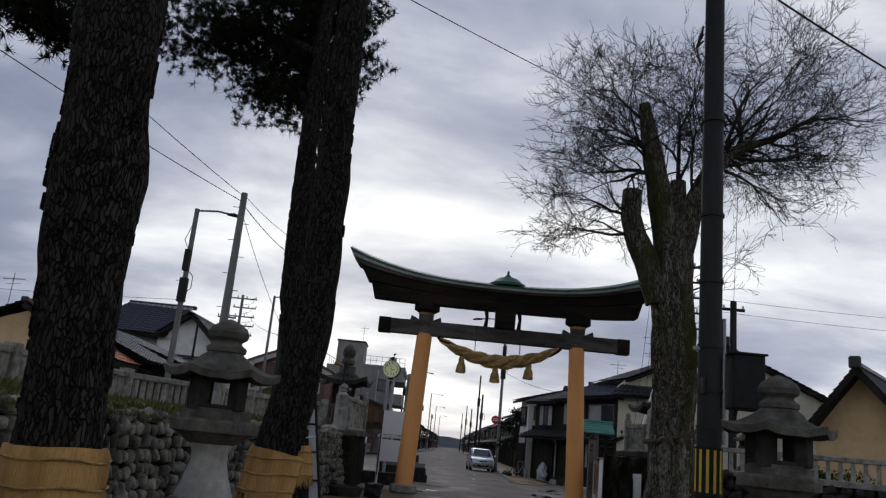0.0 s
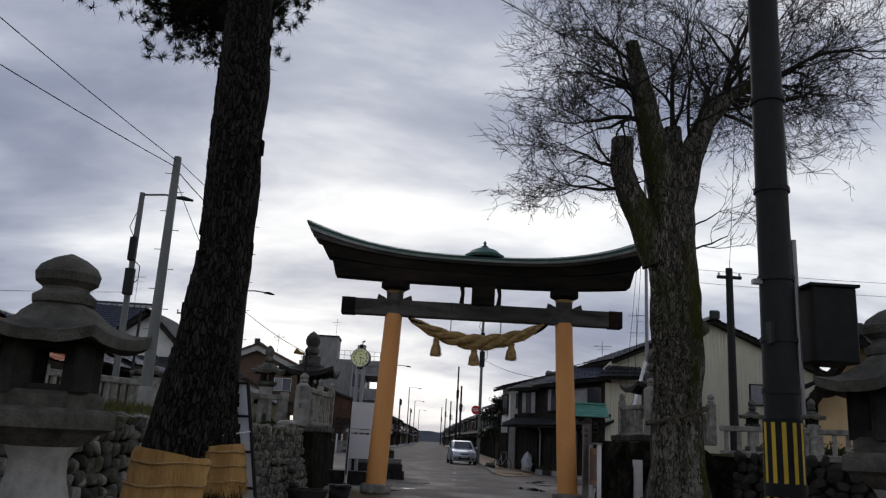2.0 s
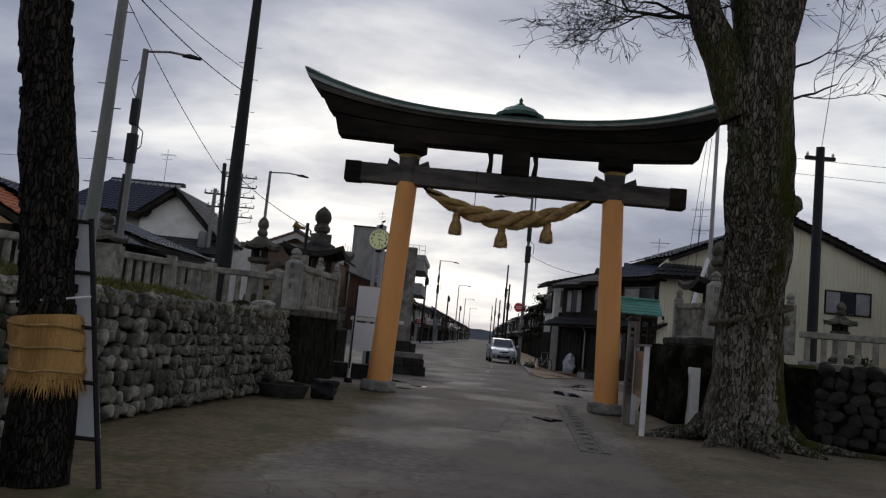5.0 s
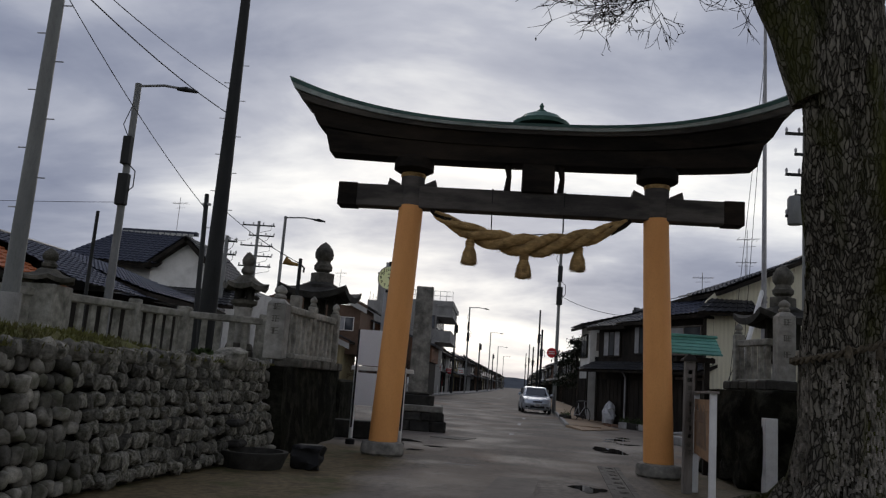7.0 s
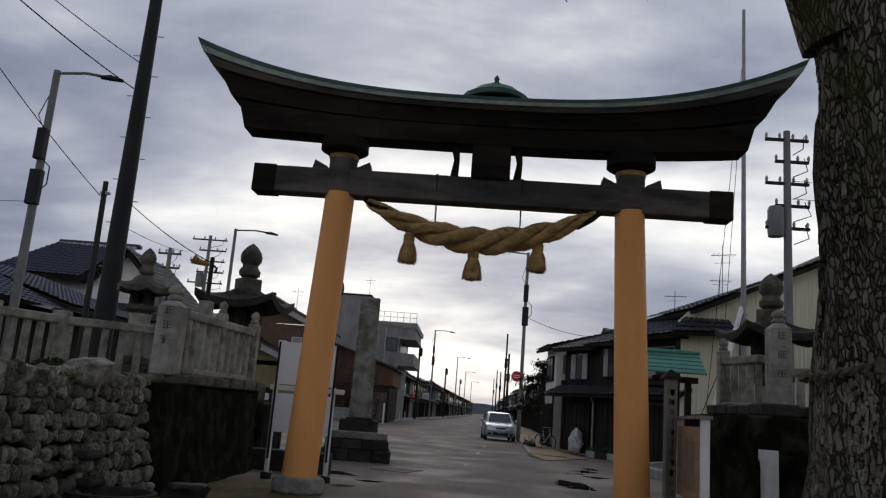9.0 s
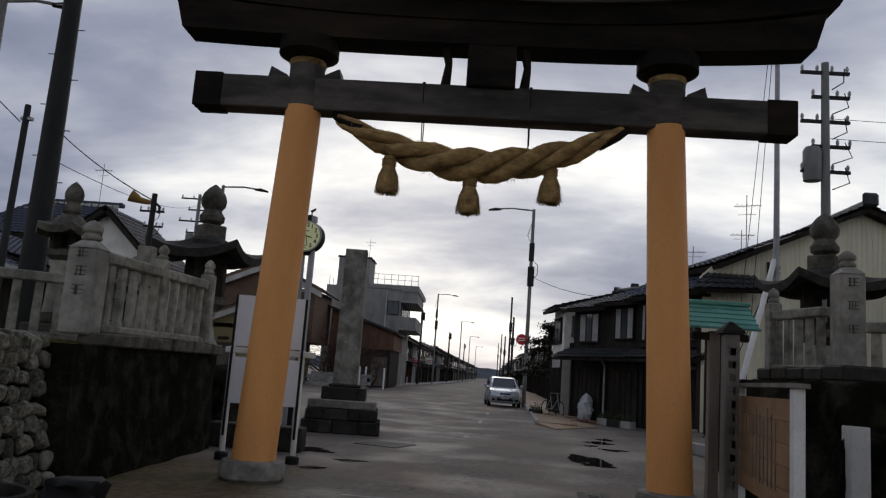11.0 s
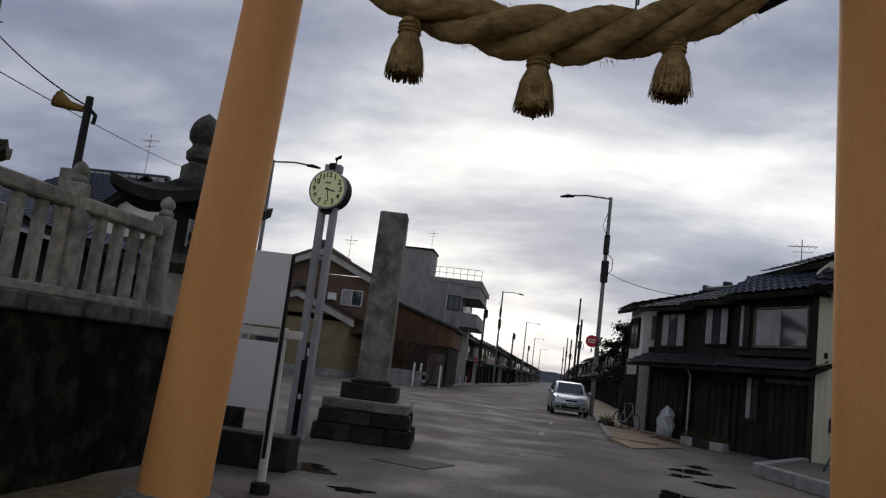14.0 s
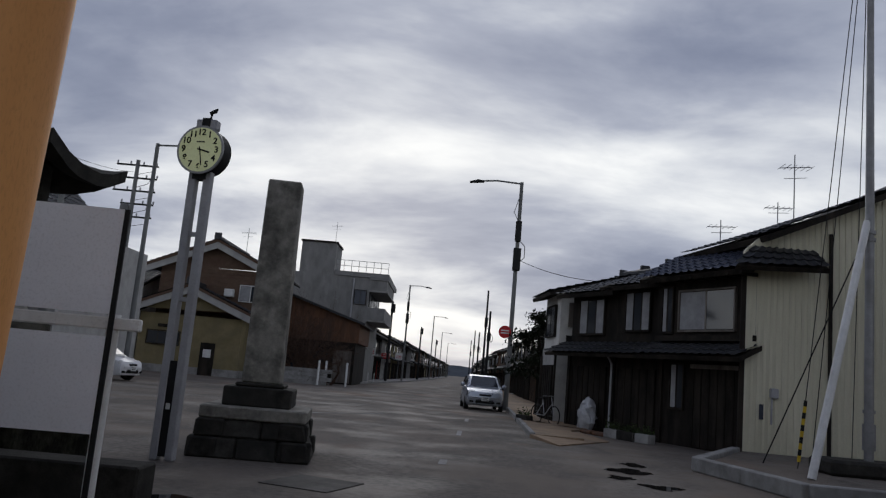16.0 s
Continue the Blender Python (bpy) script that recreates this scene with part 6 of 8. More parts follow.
nb = thing("wooden_noticeboard", 4.66, 21.6, 0, "brown wooden noticeboard on white posts", "notice board", rz=-98)
for x in (-1.05, 1.05):
    part("post", block(x - 0.045, x + 0.045, -0.045, 0.045, 0, 1.55, bevel=0.008), M_WHITE, nb, "white post")
for k in range(5):
    part("plank", block(-1.0, 1.0, -0.03, 0.0, 0.62 + k * 0.17, 0.785 + k * 0.17), M_BROWNWOOD, nb)
part("cap_rail", block(-1.13, 1.13, -0.07, 0.07, 1.55, 1.585), M_OLDWOOD, nb)
for k in range(9):
    part("faded_line", block(-0.6 + k * 0.14, -0.585 + k * 0.14, -0.036, -0.031, 0.75, 1.38 - 0.05 * (k % 3)), M_OLDWOOD, nb)

wp = thing("white_marker", 6.05, 22.9, 0, "plain white square marker post", "marker post")
part("shaft", block(-0.10, 0.10, -0.10, 0.10, 0, 1.24, bevel=0.01), M_WHITE, wp)

# ---- trough and crate by the wall ----
trough = thing("stone_trough", -1.95, 21.2, 0, "dark stone trough full of debris at the wall's foot", "trough")
bm = bmesh.new()
lathe(bm, [(0.42, 0), (0.50, 0.20), (0.50, 0.24), (0.43, 0.24), (0.40, 0.14), (0.05, 0.13)], 20)
part("basin", bm, M_DARKSTONE, trough, smooth=True)
for z, w in ((0.0, 0.42), (0.30, 0.36)):
    bm = block(-0.62 - w, -0.62 + w, 0.1, 0.5, z + 0.25, z + 0.36, bevel=0.04)
    s = thing("stone_step", -1.95, 21.0, 0, "flat dark step stone set in the wall", "step stone", "step stones in the wall")
    part("slab", bm, M_DARKSTONE, s)
bag = thing("black_crate", -1.22, 21.5, 0, "small slumped black bag on the ground", "bag")
bm = bmesh.new()
bmesh.ops.create_icosphere(bm, subdivisions=3, radius=0.26)
for v in bm.verts:
    q = v.co.copy()
    v.co = Vector((max(-0.2, min(0.2, q.x * 1.15)), max(-0.17, min(0.17, q.y)), q.z)) + noise.noise_vector(q * 6) * 0.09
    v.co.z = max(0.0, min(v.co.z * 0.9 + 0.18, 0.36))
part("sack", bm, M_BLACK, bag, smooth=True)

# ---- street surface ----
gutter = thing("gutter_grating", 3.43, 20.2, 0, "concrete drain cover strip with slots across the road edge", "drain", kind="structure", rz=-4.6)
for k in range(13):
    y0 = -2.5 + k * 0.62
    part("gutter_cover", block(-0.11, 0.11, y0, y0 + 0.605, 0.0, 0.006 + rnd.uniform(0, 0.003)), M_GUTTER, gutter)
    for sx in (-0.16, 0.16):
        part("gutter_edge", block(sx - 0.045, sx + 0.045, y0, y0 + 0.60, 0.0, 0.010 + rnd.uniform(0, 0.006)), M_GUTTER, gutter)
    for i in range(2):
        part("slot", block(-0.07, 0.07, y0 + 0.22 + i * 0.14, y0 + 0.243 + i * 0.14, 0.009, 0.013), M_MORTAR, gutter)
patch = thing("road_patch", 1.82, 20.8, 0, "pale rectangular concrete cover set in the road", "road cover", kind="structure", rz=-6)
part("cover", block(-0.33, 0.33, -1.8, 1.8, 0, 0.006), M_PATCH, patch)
plate = thing("road_plate", 0.55, 30.6, 0, "flat grey steel plate on the road", "road cover", kind="structure", rz=-20)
part("plate", block(-0.45, 0.45, -0.5, 0.5, 0, 0.012), M_GUTTER, plate)


def puddle(x, y, rx, ry, seed, rz=0.0):
    bm = bmesh.new()
    n, ring = 72, []
    for i in range(n):
        a = 2 * math.pi * i / n
        k = 1 + 0.75 * noise.noise(Vector((math.cos(a) * 1.1 + seed * 3.7, math.sin(a) * 1.1, seed))) + 0.22 * noise.noise(Vector((math.cos(a) * 3, math.sin(a) * 3 + seed, 2)))
        ring.append(bm.verts.new((rx * k * math.cos(a), ry * k * math.sin(a), 0)))
    bm.faces.new(ring)
    ob = as_object("puddle", bm, M_WATER)
    ob.matrix_world = pose(x, y, 0.005, 0, 0, rz)
    tagged(ob, "shallow dark rain puddle on the asphalt", "puddle", "puddles", kind="structure")


for i, pd in enumerate(((4.5, 30.5, 0.42, 0.75), (5.5, 33.3, 0.30, 0.30), (5.45, 35.3, 0.40, 0.42), (5.1, 34.2, 0.22, 0.25), (-0.6, 28.6, 0.45, 0.35), (0.3, 27.4, 0.25, 0.16),
                        (3.05, 21.8, 0.26, 0.36), (4.5, 29.6, 0.30, 0.28), (-0.1, 26.2, 0.20, 0.15), (5.9, 36.6, 0.26, 0.40))):
    puddle(*pd, seed=i + 1)

# painted lines, mostly worn away
for x, y, w, L, rz in ((2.15, 34.2, 0.13, 0.7, -3), (2.6, 41.0, 0.12, 1.6, -3), (3.0, 47.0, 0.12, 1.5, -3), (-1.4, 44.0, 0.15, 6.0, -35), (1.0, 24.0, 0.55, 0.10, -4), (2.2, 96.0, 0.14, 4, -4), (2.6, 104.0, 0.14, 4, -4), (3.0, 112.0, 0.14, 4, -4)):
    bm = block(-w / 2, w / 2, -L / 2, L / 2, 0, 0.004)
    ob = as_object("road_marking", bm, M_CONCRETE)
    ob.matrix_world = pose(x, y, 0.001, 0, 0, rz)
    tagged(ob, "worn white painted road line", "road marking", "road lines", kind="structure")

# pavements with kerbs
pave = thing("pavement", 0, 0, 0, "brown paved footway with a concrete kerb", "pavement", kind="structure")
ys = [41.6 + k * 3 for k in range(64)]
bm = bmesh.new()
for a, b in zip(ys, ys[1:]):
    slab(bm, [(road_right(a) + 0.14, a, 0.10), (road_right(a) + 2.6 - (1.2 if a < 47 else 0), a, 0.10), (road_right(b) + 2.6 - (1.2 if b < 47 else 0), b, 0.10), (road_right(b) + 0.14, b, 0.10)], 0.12)
part("paving", bm, M_PAVE, pave, "brown paving")
for a in [41.6 + k * 1.0 for k in range(60)]:
    b = a + 0.985
    bm = slab(bmesh.new(), [(road_right(a), a, 0.14), (road_right(a) + 0.135, a, 0.14), (road_right(b) + 0.135, b, 0.14), (road_right(b), b, 0.14)], 0.16)
    part("kerb_stone", bm, M_CONCRETE, pave)
bm = slab(bmesh.new(), [(4.9, 39.6, 0.03), (6.7, 42.5, 0.03), (6.2, 44.5, 0.10), (4.45, 41.6, 0.10)], 0.12)
part("ramp", bm, M_PAVE, pave)
pave_l = thing("pavement_far_side", 0, 0, 0, "grey footway with a kerb along the opposite houses", "pavement", kind="structure")
bm = bmesh.new()
ys = [84 + k * 5 for k in range(50)]
for a, b in zip(ys, ys[1:]):
    slab(bm, [(road_left(a) - 2.2, a, 0.13), (road_left(a), a, 0.13), (road_left(b), b, 0.13), (road_left(b) - 2.2, b, 0.13)], 0.15)
part("paving", bm, M_CONCRETE, pave_l)

# raised concrete-edged plot with the flagpole
plot = thing("kerbed_plot", 0, 0, 0, "raised plot edged with a pale concrete kerb", "kerb", kind="structure")
edge = [(7.15, 36.6), (9.55, 41.0), (14.5, 40.4), (14.5, 33.0), (7.75, 33.2)]
bm = bmesh.new()
prism(bm, [(7.35, 36.55), (9.6, 40.7), (14.4, 40.2), (14.4, 33.2), (7.9, 33.4)], 0, 0.20)
part("fill", bm, M_GROUND, plot)
for (x0, y0), (x1, y1) in ((edge[0], edge[1]), (edge[4], edge[0]), (edge[3], edge[4])):
    L, a = math.hypot(x1 - x0, y1 - y0), math.degrees(math.atan2(y1 - y0, x1 - x0))
    n = max(1, int(L / 1.3))
    for k in range(n):
        bm = block(k * L / n + 0.006, (k + 1) * L / n - 0.006, -0.11, 0.11, 0, 0.27, bevel=0.02)
        o = part("kerb_block", bm, M_CONCRETE, plot)
        o.matrix_basis = pose(x0, y0, 0, 0, 0, a)
flag = thing("flagpole", 10.35, 36.3, 0.2, "tall pale flagpole with stays on a dark stone base", "flagpole")
part("base", block(-0.95, 0.75, -0.5, 0.5, 0, 0.30, bevel=0.06), M_DARKSTONE, flag)
part("mast", lathe(bmesh.new(), [(0.09, 0.3), (0.085, 5.0), (0.07, 9), (0.055, 15)], 12), M_STEEL, flag, smooth=True)
part("sleeve", lathe(bmesh.new(), [(0.12, 0.5), (0.12, 1.0)], 12), M_STEEL, flag)
part("strut", tube(bmesh.new(), [(-1.85, -1.6, 0.0), (-0.05, 0.0, 5.0)], 0.075, 9), M_WHITE, flag, "pale leaning strut", smooth=True)
for dx, dy, z in ((-1.56, 1.16, 4.9), (-1.13, 0.52, 13.5), (-0.35, 1.6, 13.0), (0.5, 1.6, 13.8)):
    part("stay_wire", tube(bmesh.new(), [(dx, dy, 0.0), (0, 0, z)], 0.014 if z < 6 else 0.010, 5), M_BLACK, flag)
for k in range(10):
    f0, f1 = 0.99 - 0.009 * k, 0.981 - 0.009 * k
    part("guard_sleeve", tube(bmesh.new(), [(-1.13 * f0, 0.52 * f0, 13.5 * (1 - f0)), (-1.13 * f1, 0.52 * f1, 13.5 * (1 - f1))], 0.035, 7), M_BLACK if k % 2 else M_YELLOW, flag, "black and yellow stay guard")
for z in (1.2, 4.6, 4.75):
    part("clamp", lathe(bmesh.new(), [(0.115, z), (0.115, z + 0.07)], 12), M_STEEL, flag)


# ---- houses ----
def tiled(bm, e0, e1, r1, r0, pitch=0.30, course=0.32, wave=0.05, thick=0.09):
    """Pantiles: waves across the slope, a lapped step at every course. e0-e1 is the eave, r0-r1 the ridge."""
    e0, e1, r0, r1 = Vector(e0), Vector(e1), Vector(r0), Vector(r1)
    L = (e1 - e0).length
    S = ((r0 - e0).length + (r1 - e1).length) / 2
    nx, ny = max(2, int(L / pitch)) * 3, max(2, int(S / course))
    nrm = (e1 - e0).cross(r0 - e0).normalized()
    if nrm.z < 0:
        nrm = -nrm
    rows = []
    for j in range(ny):
        for lift, f in ((thick * 0.5, j / ny), (0.0, (j + 1) / ny)):
            row = []
            for i in range(nx + 1):
                u = i / nx
                p = e0.lerp(e1, u).lerp(r0.lerp(r1, u), f)
                row.append(bm.verts.new(p + nrm * (lift + wave * (0.5 + 0.5 * math.cos(i * 2 * math.pi / 3)))))
            rows.append(row)
    for a, b in zip(rows, rows[1:]):
        for i in range(nx):
            bm.faces.new((a[i], a[i + 1], b[i + 1], b[i]))
    return bm


def window(parent, x0, x1, z0, z1, y=0.0, panes=2, curtain=False, name="window", frame_mat=None):
    """A window set in a front that faces -y: frame, panes, sill."""
    fm = frame_mat or M_DARKWOOD
    bm = bmesh.new()
    box(bm, x0 - 0.05, x0, y - 0.05, y + 0.05, z0 - 0.05, z1 + 0.05)
    box(bm, x1, x1 + 0.05, y - 0.05, y + 0.05, z0 - 0.05, z1 + 0.05)
    box(bm, x0, x1, y - 0.05, y + 0.05, z1, z1 + 0.05)
    box(bm, x0, x1, y - 0.06, y + 0.05, z0 - 0.05, z0)
    w = part(name, bm, fm, parent)
    for k in range(panes):
        a, b = x0 + (x1 - x0) * k / panes, x0 + (x1 - x0) * (k + 1) / panes
        part("pane", block(a + 0.025, b - 0.025, y - 0.025, y - 0.015, z0 + 0.02, z1 - 0.02), M_CURTAIN if curtain and k % 2 == 0 else M_GLASS, w)
        if k:
            part("mullion", block(a - 0.025, a + 0.025, y - 0.035, y - 0.005, z0, z1), fm, w)
    return w


def townhouse(x, y, rz, width, depth, eave, ridge, label, wall=None, roof=None, upper=None, lower=True, lower_z=2.75, windows=(), doors=(), group="street houses", overhang=0.7, wall_low=None, lattice=True):
    """A two-storey street house whose front faces its own -y."""
    wall, roof = wall or M_DARKWOOD, roof or M_TILE
    t = thing("townhouse", x, y, 0, label, "house", group, rz=rz)
    part("lower_wall", block(0, width, 0, depth, 0, lower_z), wall_low or wall, t)
    part("upper_wall", block(0, width, 0.05, depth, lower_z, eave), wall, t)
    bm = bmesh.new()
    for xx in (0.02, width - 0.02):
        a = [bm.verts.new(v) for v in ((xx, 0.05, eave), (xx, depth, eave), (xx, depth / 2, ridge - 0.1))]
        bm.faces.new(a)
    part("gable_wall", bm, upper or wall, t)
    for e, s in ((-overhang, 1), (depth + overhang, -1)):
        k = (ridge - eave) / (depth / 2)
        ez = eave - overhang * k + 0.12
        bm = tiled(bmesh.new(), (-0.35, e, ez), (width + 0.35, e, ez), (width + 0.35, depth / 2, ridge), (-0.35, depth / 2, ridge))
        part("roof_slope", bm, roof, t, kind="stuff")
        bm = slab(bmesh.new(), [(-0.33, e, ez), (width + 0.33, e, ez), (width + 0.33, depth / 2, ridge), (-0.33, depth / 2, ridge)], 0.14)
        part("roof_deck", bm, M_DARKWOOD, t)
    bm = block(-0.38, width + 0.38, depth / 2 - 0.13, depth / 2 + 0.13, ridge + 0.02, ridge + 0.22, bevel=0.05)
    part("ridge", bm, roof, t)
    for xx in (-0.42, width + 0.30):
        part("ridge_end", block(xx, xx + 0.12, depth / 2 - 0.18, depth / 2 + 0.18, ridge + 0.0, ridge + 0.30, bevel=0.04), roof, t)
    if lower:
        bm = tiled(bmesh.new(), (-0.15, -1.0, lower_z - 0.28), (width + 0.15, -1.0, lower_z - 0.28), (width + 0.15, 0.0, lower_z + 0.15), (-0.15, 0.0, lower_z + 0.15))
        part("pent_roof", bm, roof, t, kind="stuff")
        bm = slab(bmesh.new(), [(-0.14, -0.98, lower_z - 0.28), (width + 0.14, -0.98, lower_z - 0.28), (width + 0.14, 0.0, lower_z + 0.14), (-0.14, 0.0, lower_z + 0.14)], 0.10)
        part("pent_deck", bm, M_DARKWOOD, t)
    for w in windows:
        window(t, *w)
    for x0, x1, z1, m in doors:
        d = part("door", block(x0, x1, -0.06, 0.0, 0.05, z1), m, t)
        n = max(2, int((x1 - x0) / 0.3))
        for k in range(n + 1):
            xx = x0 + (x1 - x0) * k / n
            part("slat", block(xx - 0.02, xx + 0.02, -0.085, -0.06, 0.05, z1), M_DARKWOOD, d)
    if lattice:
        for xx in (0.0, width - 0.12):
            part("corner_post", block(xx, xx + 0.12, -0.07, 0.0, 0, lower_z - 0.3), M_DARKWOOD, t)
    return t


# cream gable building
gable = thing("gable_house", 0, 41.0, 0, "large cream corrugated-metal gable building with a dark roof", "house")
outline = [(21.0, 0.0), (21.0, 5.35), (15.0, 7.80), (10.0, 5.65), (9.65, 5.3), (9.65, 0.0)]
bm = bmesh.new()
a = [bm.verts.new((x, 0.0, z)) for x, z in outline]
b = [bm.verts.new((x, 0.14, z)) for x, z in outline]
bm.faces.new(a), bm.faces.new(b[::-1])
for i in range(len(outline)):
    bm.faces.new((a[i], b[i], b[(i + 1) % len(outline)], a[(i + 1) % len(outline)]))
part("gable_wall", bm, M_CREAM, gable, "cream metal siding")
bm = bmesh.new()
for k in range(int((21.0 - 9.7) / 0.16)):
    x = 9.70 + k * 0.16
    top = 5.65 + (x - 10.0) * 0.43 if x < 15 else 7.80 - (x - 15) * 0.408
    box(bm, x, x + 0.07, -0.02, 0.0, 0.0, top - 0.12)
part("siding_rib", bm, M_CREAM, gable, kind="stuff")
part("side_wall", block(20.86, 21.0, 0.14, 11, 0, 5.3), M_CREAM, gable)
part("rear_wall", block(12.2, 21.0, 10.9, 11, 0, 5.3), M_CREAM, gable)
for (ex, ez), s in (((9.55, 5.16), 1), ((21.6, 5.16), -1)):
    bm = tiled(bmesh.new(), (ex, -0.45, ez), (ex, 11, ez), (15.0, 11, 7.95), (15.0, -0.45, 7.95), pitch=0.32, course=0.36) if s < 0 else bmesh.new()
    if s > 0:
        tiled(bm, (10.1, -0.4, 5.72), (9.05, 3.6, 5.66), (15.0, 3.6, 7.95), (15.0, -0.4, 7.95), pitch=0.32, course=0.36)
    part("roof_slope", bm, M_TILE, gable, kind="stuff")
bm = slab(bmesh.new(), [(10.1, -0.4, 5.69), (9.05, 3.6, 5.63), (15.0, 3.6, 7.92), (15.0, -0.4, 7.92)], 0.16)
part("roof_deck", bm, M_DARKWOOD, gable)
bm = slab(bmesh.new(), [(21.6, -0.4, 5.13), (21.6, 11, 5.13), (15.0, 11, 7.92), (15.0, -0.4, 7.92)], 0.16)
part("roof_deck", bm, M_DARKWOOD, gable)
bm = slab(bmesh.new(), [(15.0, 3.5, 7.90), (15.0, 11, 7.90), (11.2, 11, 6.35), (11.2, 3.5, 6.35)], 0.16)
part("roof_deck", bm, M_TILE, gable)
part("ridge", block(14.82, 15.18, -0.5, 11.1, 7.90, 8.16, bevel=0.06), M_TILE, gable)
part("ridge_end", block(14.74, 15.26, -0.62, -0.44, 7.92, 8.38, bevel=0.07), M_TILE, gable)
part("drainpipe", tube(bmesh.new(), [(11.85, -0.08, 0.0), (11.85, -0.08, 5.9)], 0.05, 8), M_DARKWOOD, gable)
part("corner_trim", block(9.58, 9.70, -0.03, 0.05, 0, 5.1), M_DARKWOOD, gable)
part("pent_return", tiled(bmesh.new(), (9.1, -0.75, 4.78), (11.5, -0.75, 4.88), (11.4, 0.0, 5.42), (9.9, 0.0, 5.42), pitch=0.28, course=0.28), M_TILE, gable, "short tiled return eave", kind="stuff")
part("return_deck", slab(bmesh.new(), [(9.15, -0.73, 4.76), (11.5, -0.73, 4.86), (11.4, 0.0, 5.40), (9.9, 0.0, 5.40)], 0.12), M_DARKWOOD, gable)
window(gable, 16.85, 18.75, 3.95, 4.88, -0.02, 3, True)
mb = part("meter_box", block(10.35, 10.55, -0.14, 0.0, 1.55, 1.80, bevel=0.02), M_GREYPAINT, gable)
part("meter_pipe", tube(bmesh.new(), [(10.4, -0.06, 1.55), (10.4, -0.06, 0.9)], 0.025, 6), M_GREYPAINT, mb)
part("blue_sign", block(10.10, 10.20, -0.05, -0.02, 1.0, 1.38), M_BLUETILE, gable)


def aerial(x, y, z, h, label="thin rooftop television aerial"):
    t = thing("tv_aerial", x, y, z, label, "aerial", "roof aerials")
    part("mast", tube(bmesh.new(), [(0, 0, 0), (0, 0, h)], 0.018, 5), M_STEEL, t)
    part("boom", tube(bmesh.new(), [(-0.45, 0, h * 0.82), (0.5, 0, h * 0.86)], 0.014, 5), M_STEEL, t)
    for k in range(6):
        xx = -0.4 + k * 0.17
        part("element", tube(bmesh.new(), [(xx, -0.3, h * 0.84), (xx + 0.03, 0.3, h * 0.84)], 0.009, 4), M_STEEL, t)
    part("element", tube(bmesh.new(), [(-0.3, 0.05, h * 0.70), (0.35, -0.05, h * 0.72)], 0.009, 4), M_STEEL, t)


aerial(12.0, 43.5, 6.3, 2.5)
aerial(10.9, 46.5, 5.8, 1.5)
aerial(13.0, 47.0, 6.9, 1.3)

RZ = -63.0
dxy = (math.cos(radians(RZ)), math.sin(radians(RZ)))   # along the front, far end to near end


def front_at(s):
    """A point on the angled row of fronts, s metres from the near corner."""
    return 10.2 - dxy[0] * s, 41.25 - dxy[1] * s


hx, hy = front_at(3.5)
ha = thing("dark_townhouse", hx, hy, 0, "dark timber townhouse with a wide upper window", "house", "street houses", rz=RZ)
part("lower_wall", block(0, 3.5, 0, 5, 0, 2.75), M_DARKWOOD, ha)
part("upper_wall", block(0, 3.62, -0.32, 5, 2.95, 5.0), M_DARKWOOD, ha, "jettied dark upper floor")
part("eave_tiles", tiled(bmesh.new(), (-0.2, -0.95, 4.72), (3.95, -0.95, 4.78), (3.6, 0.7, 5.75), (-0.2, 0.7, 5.62), pitch=0.28, course=0.30, wave=0.07), M_BLUETILE, ha, kind="stuff")
part("eave_deck", slab(bmesh.new(), [(-0.2, -0.93, 4.70), (3.95, -0.93, 4.76), (3.6, 0.7, 5.73), (-0.2, 0.7, 5.60)], 0.14), M_DARKWOOD, ha)
for k in range(9):
    part("rafter", block(0.05 + k * 0.44, 0.12 + k * 0.44, -0.9, -0.3, 4.62, 4.72), M_DARKWOOD, ha)
window(ha, 0.95, 2.95, 3.25, 4.35, -0.35, 2, True, frame_mat=M_OLDWOOD)
window(ha, 0.25, 0.65, 3.2, 4.5, -0.35, 2, True)
window(ha, 0.35, 0.85, 1.05, 2.3, -0.03, 2, True)
part("white_panel", block(3.22, 3.52, -0.37, -0.33, 3.85, 4.4), M_WHITE, ha, "white plastic panel")
bm = tiled(bmesh.new(), (-0.1, -1.0, 2.50), (3.7, -1.0, 2.50), (3.7, 0.0, 2.95), (-0.1, 0.0, 2.95))
part("pent_roof", bm, M_TILE, ha, kind="stuff")
part("pent_deck", slab(bmesh.new(), [(-0.1, -0.98, 2.49), (3.7, -0.98, 2.49), (3.7, 0, 2.93), (-0.1, 0, 2.93)], 0.12), M_DARKWOOD, ha)
dr = part("garage_door", block(1.25, 3.35, -0.05, -0.005, 0.05, 2.2), M_DARKWOOD, ha, "dark timber shutter")
for k in range(8):
    part("slat", block(1.25 + k * 0.29, 1.29 + k * 0.29, -0.07, -0.05, 0.05, 2.2), M_DARKWOOD, dr)
part("lintel", block(1.15, 3.45, -0.09, -0.005, 2.2, 2.32), M_OLDWOOD, ha)
part("sill_beam", block(0.0, 3.64, -0.40, -0.30, 2.95, 3.10), M_DARKWOOD, ha)

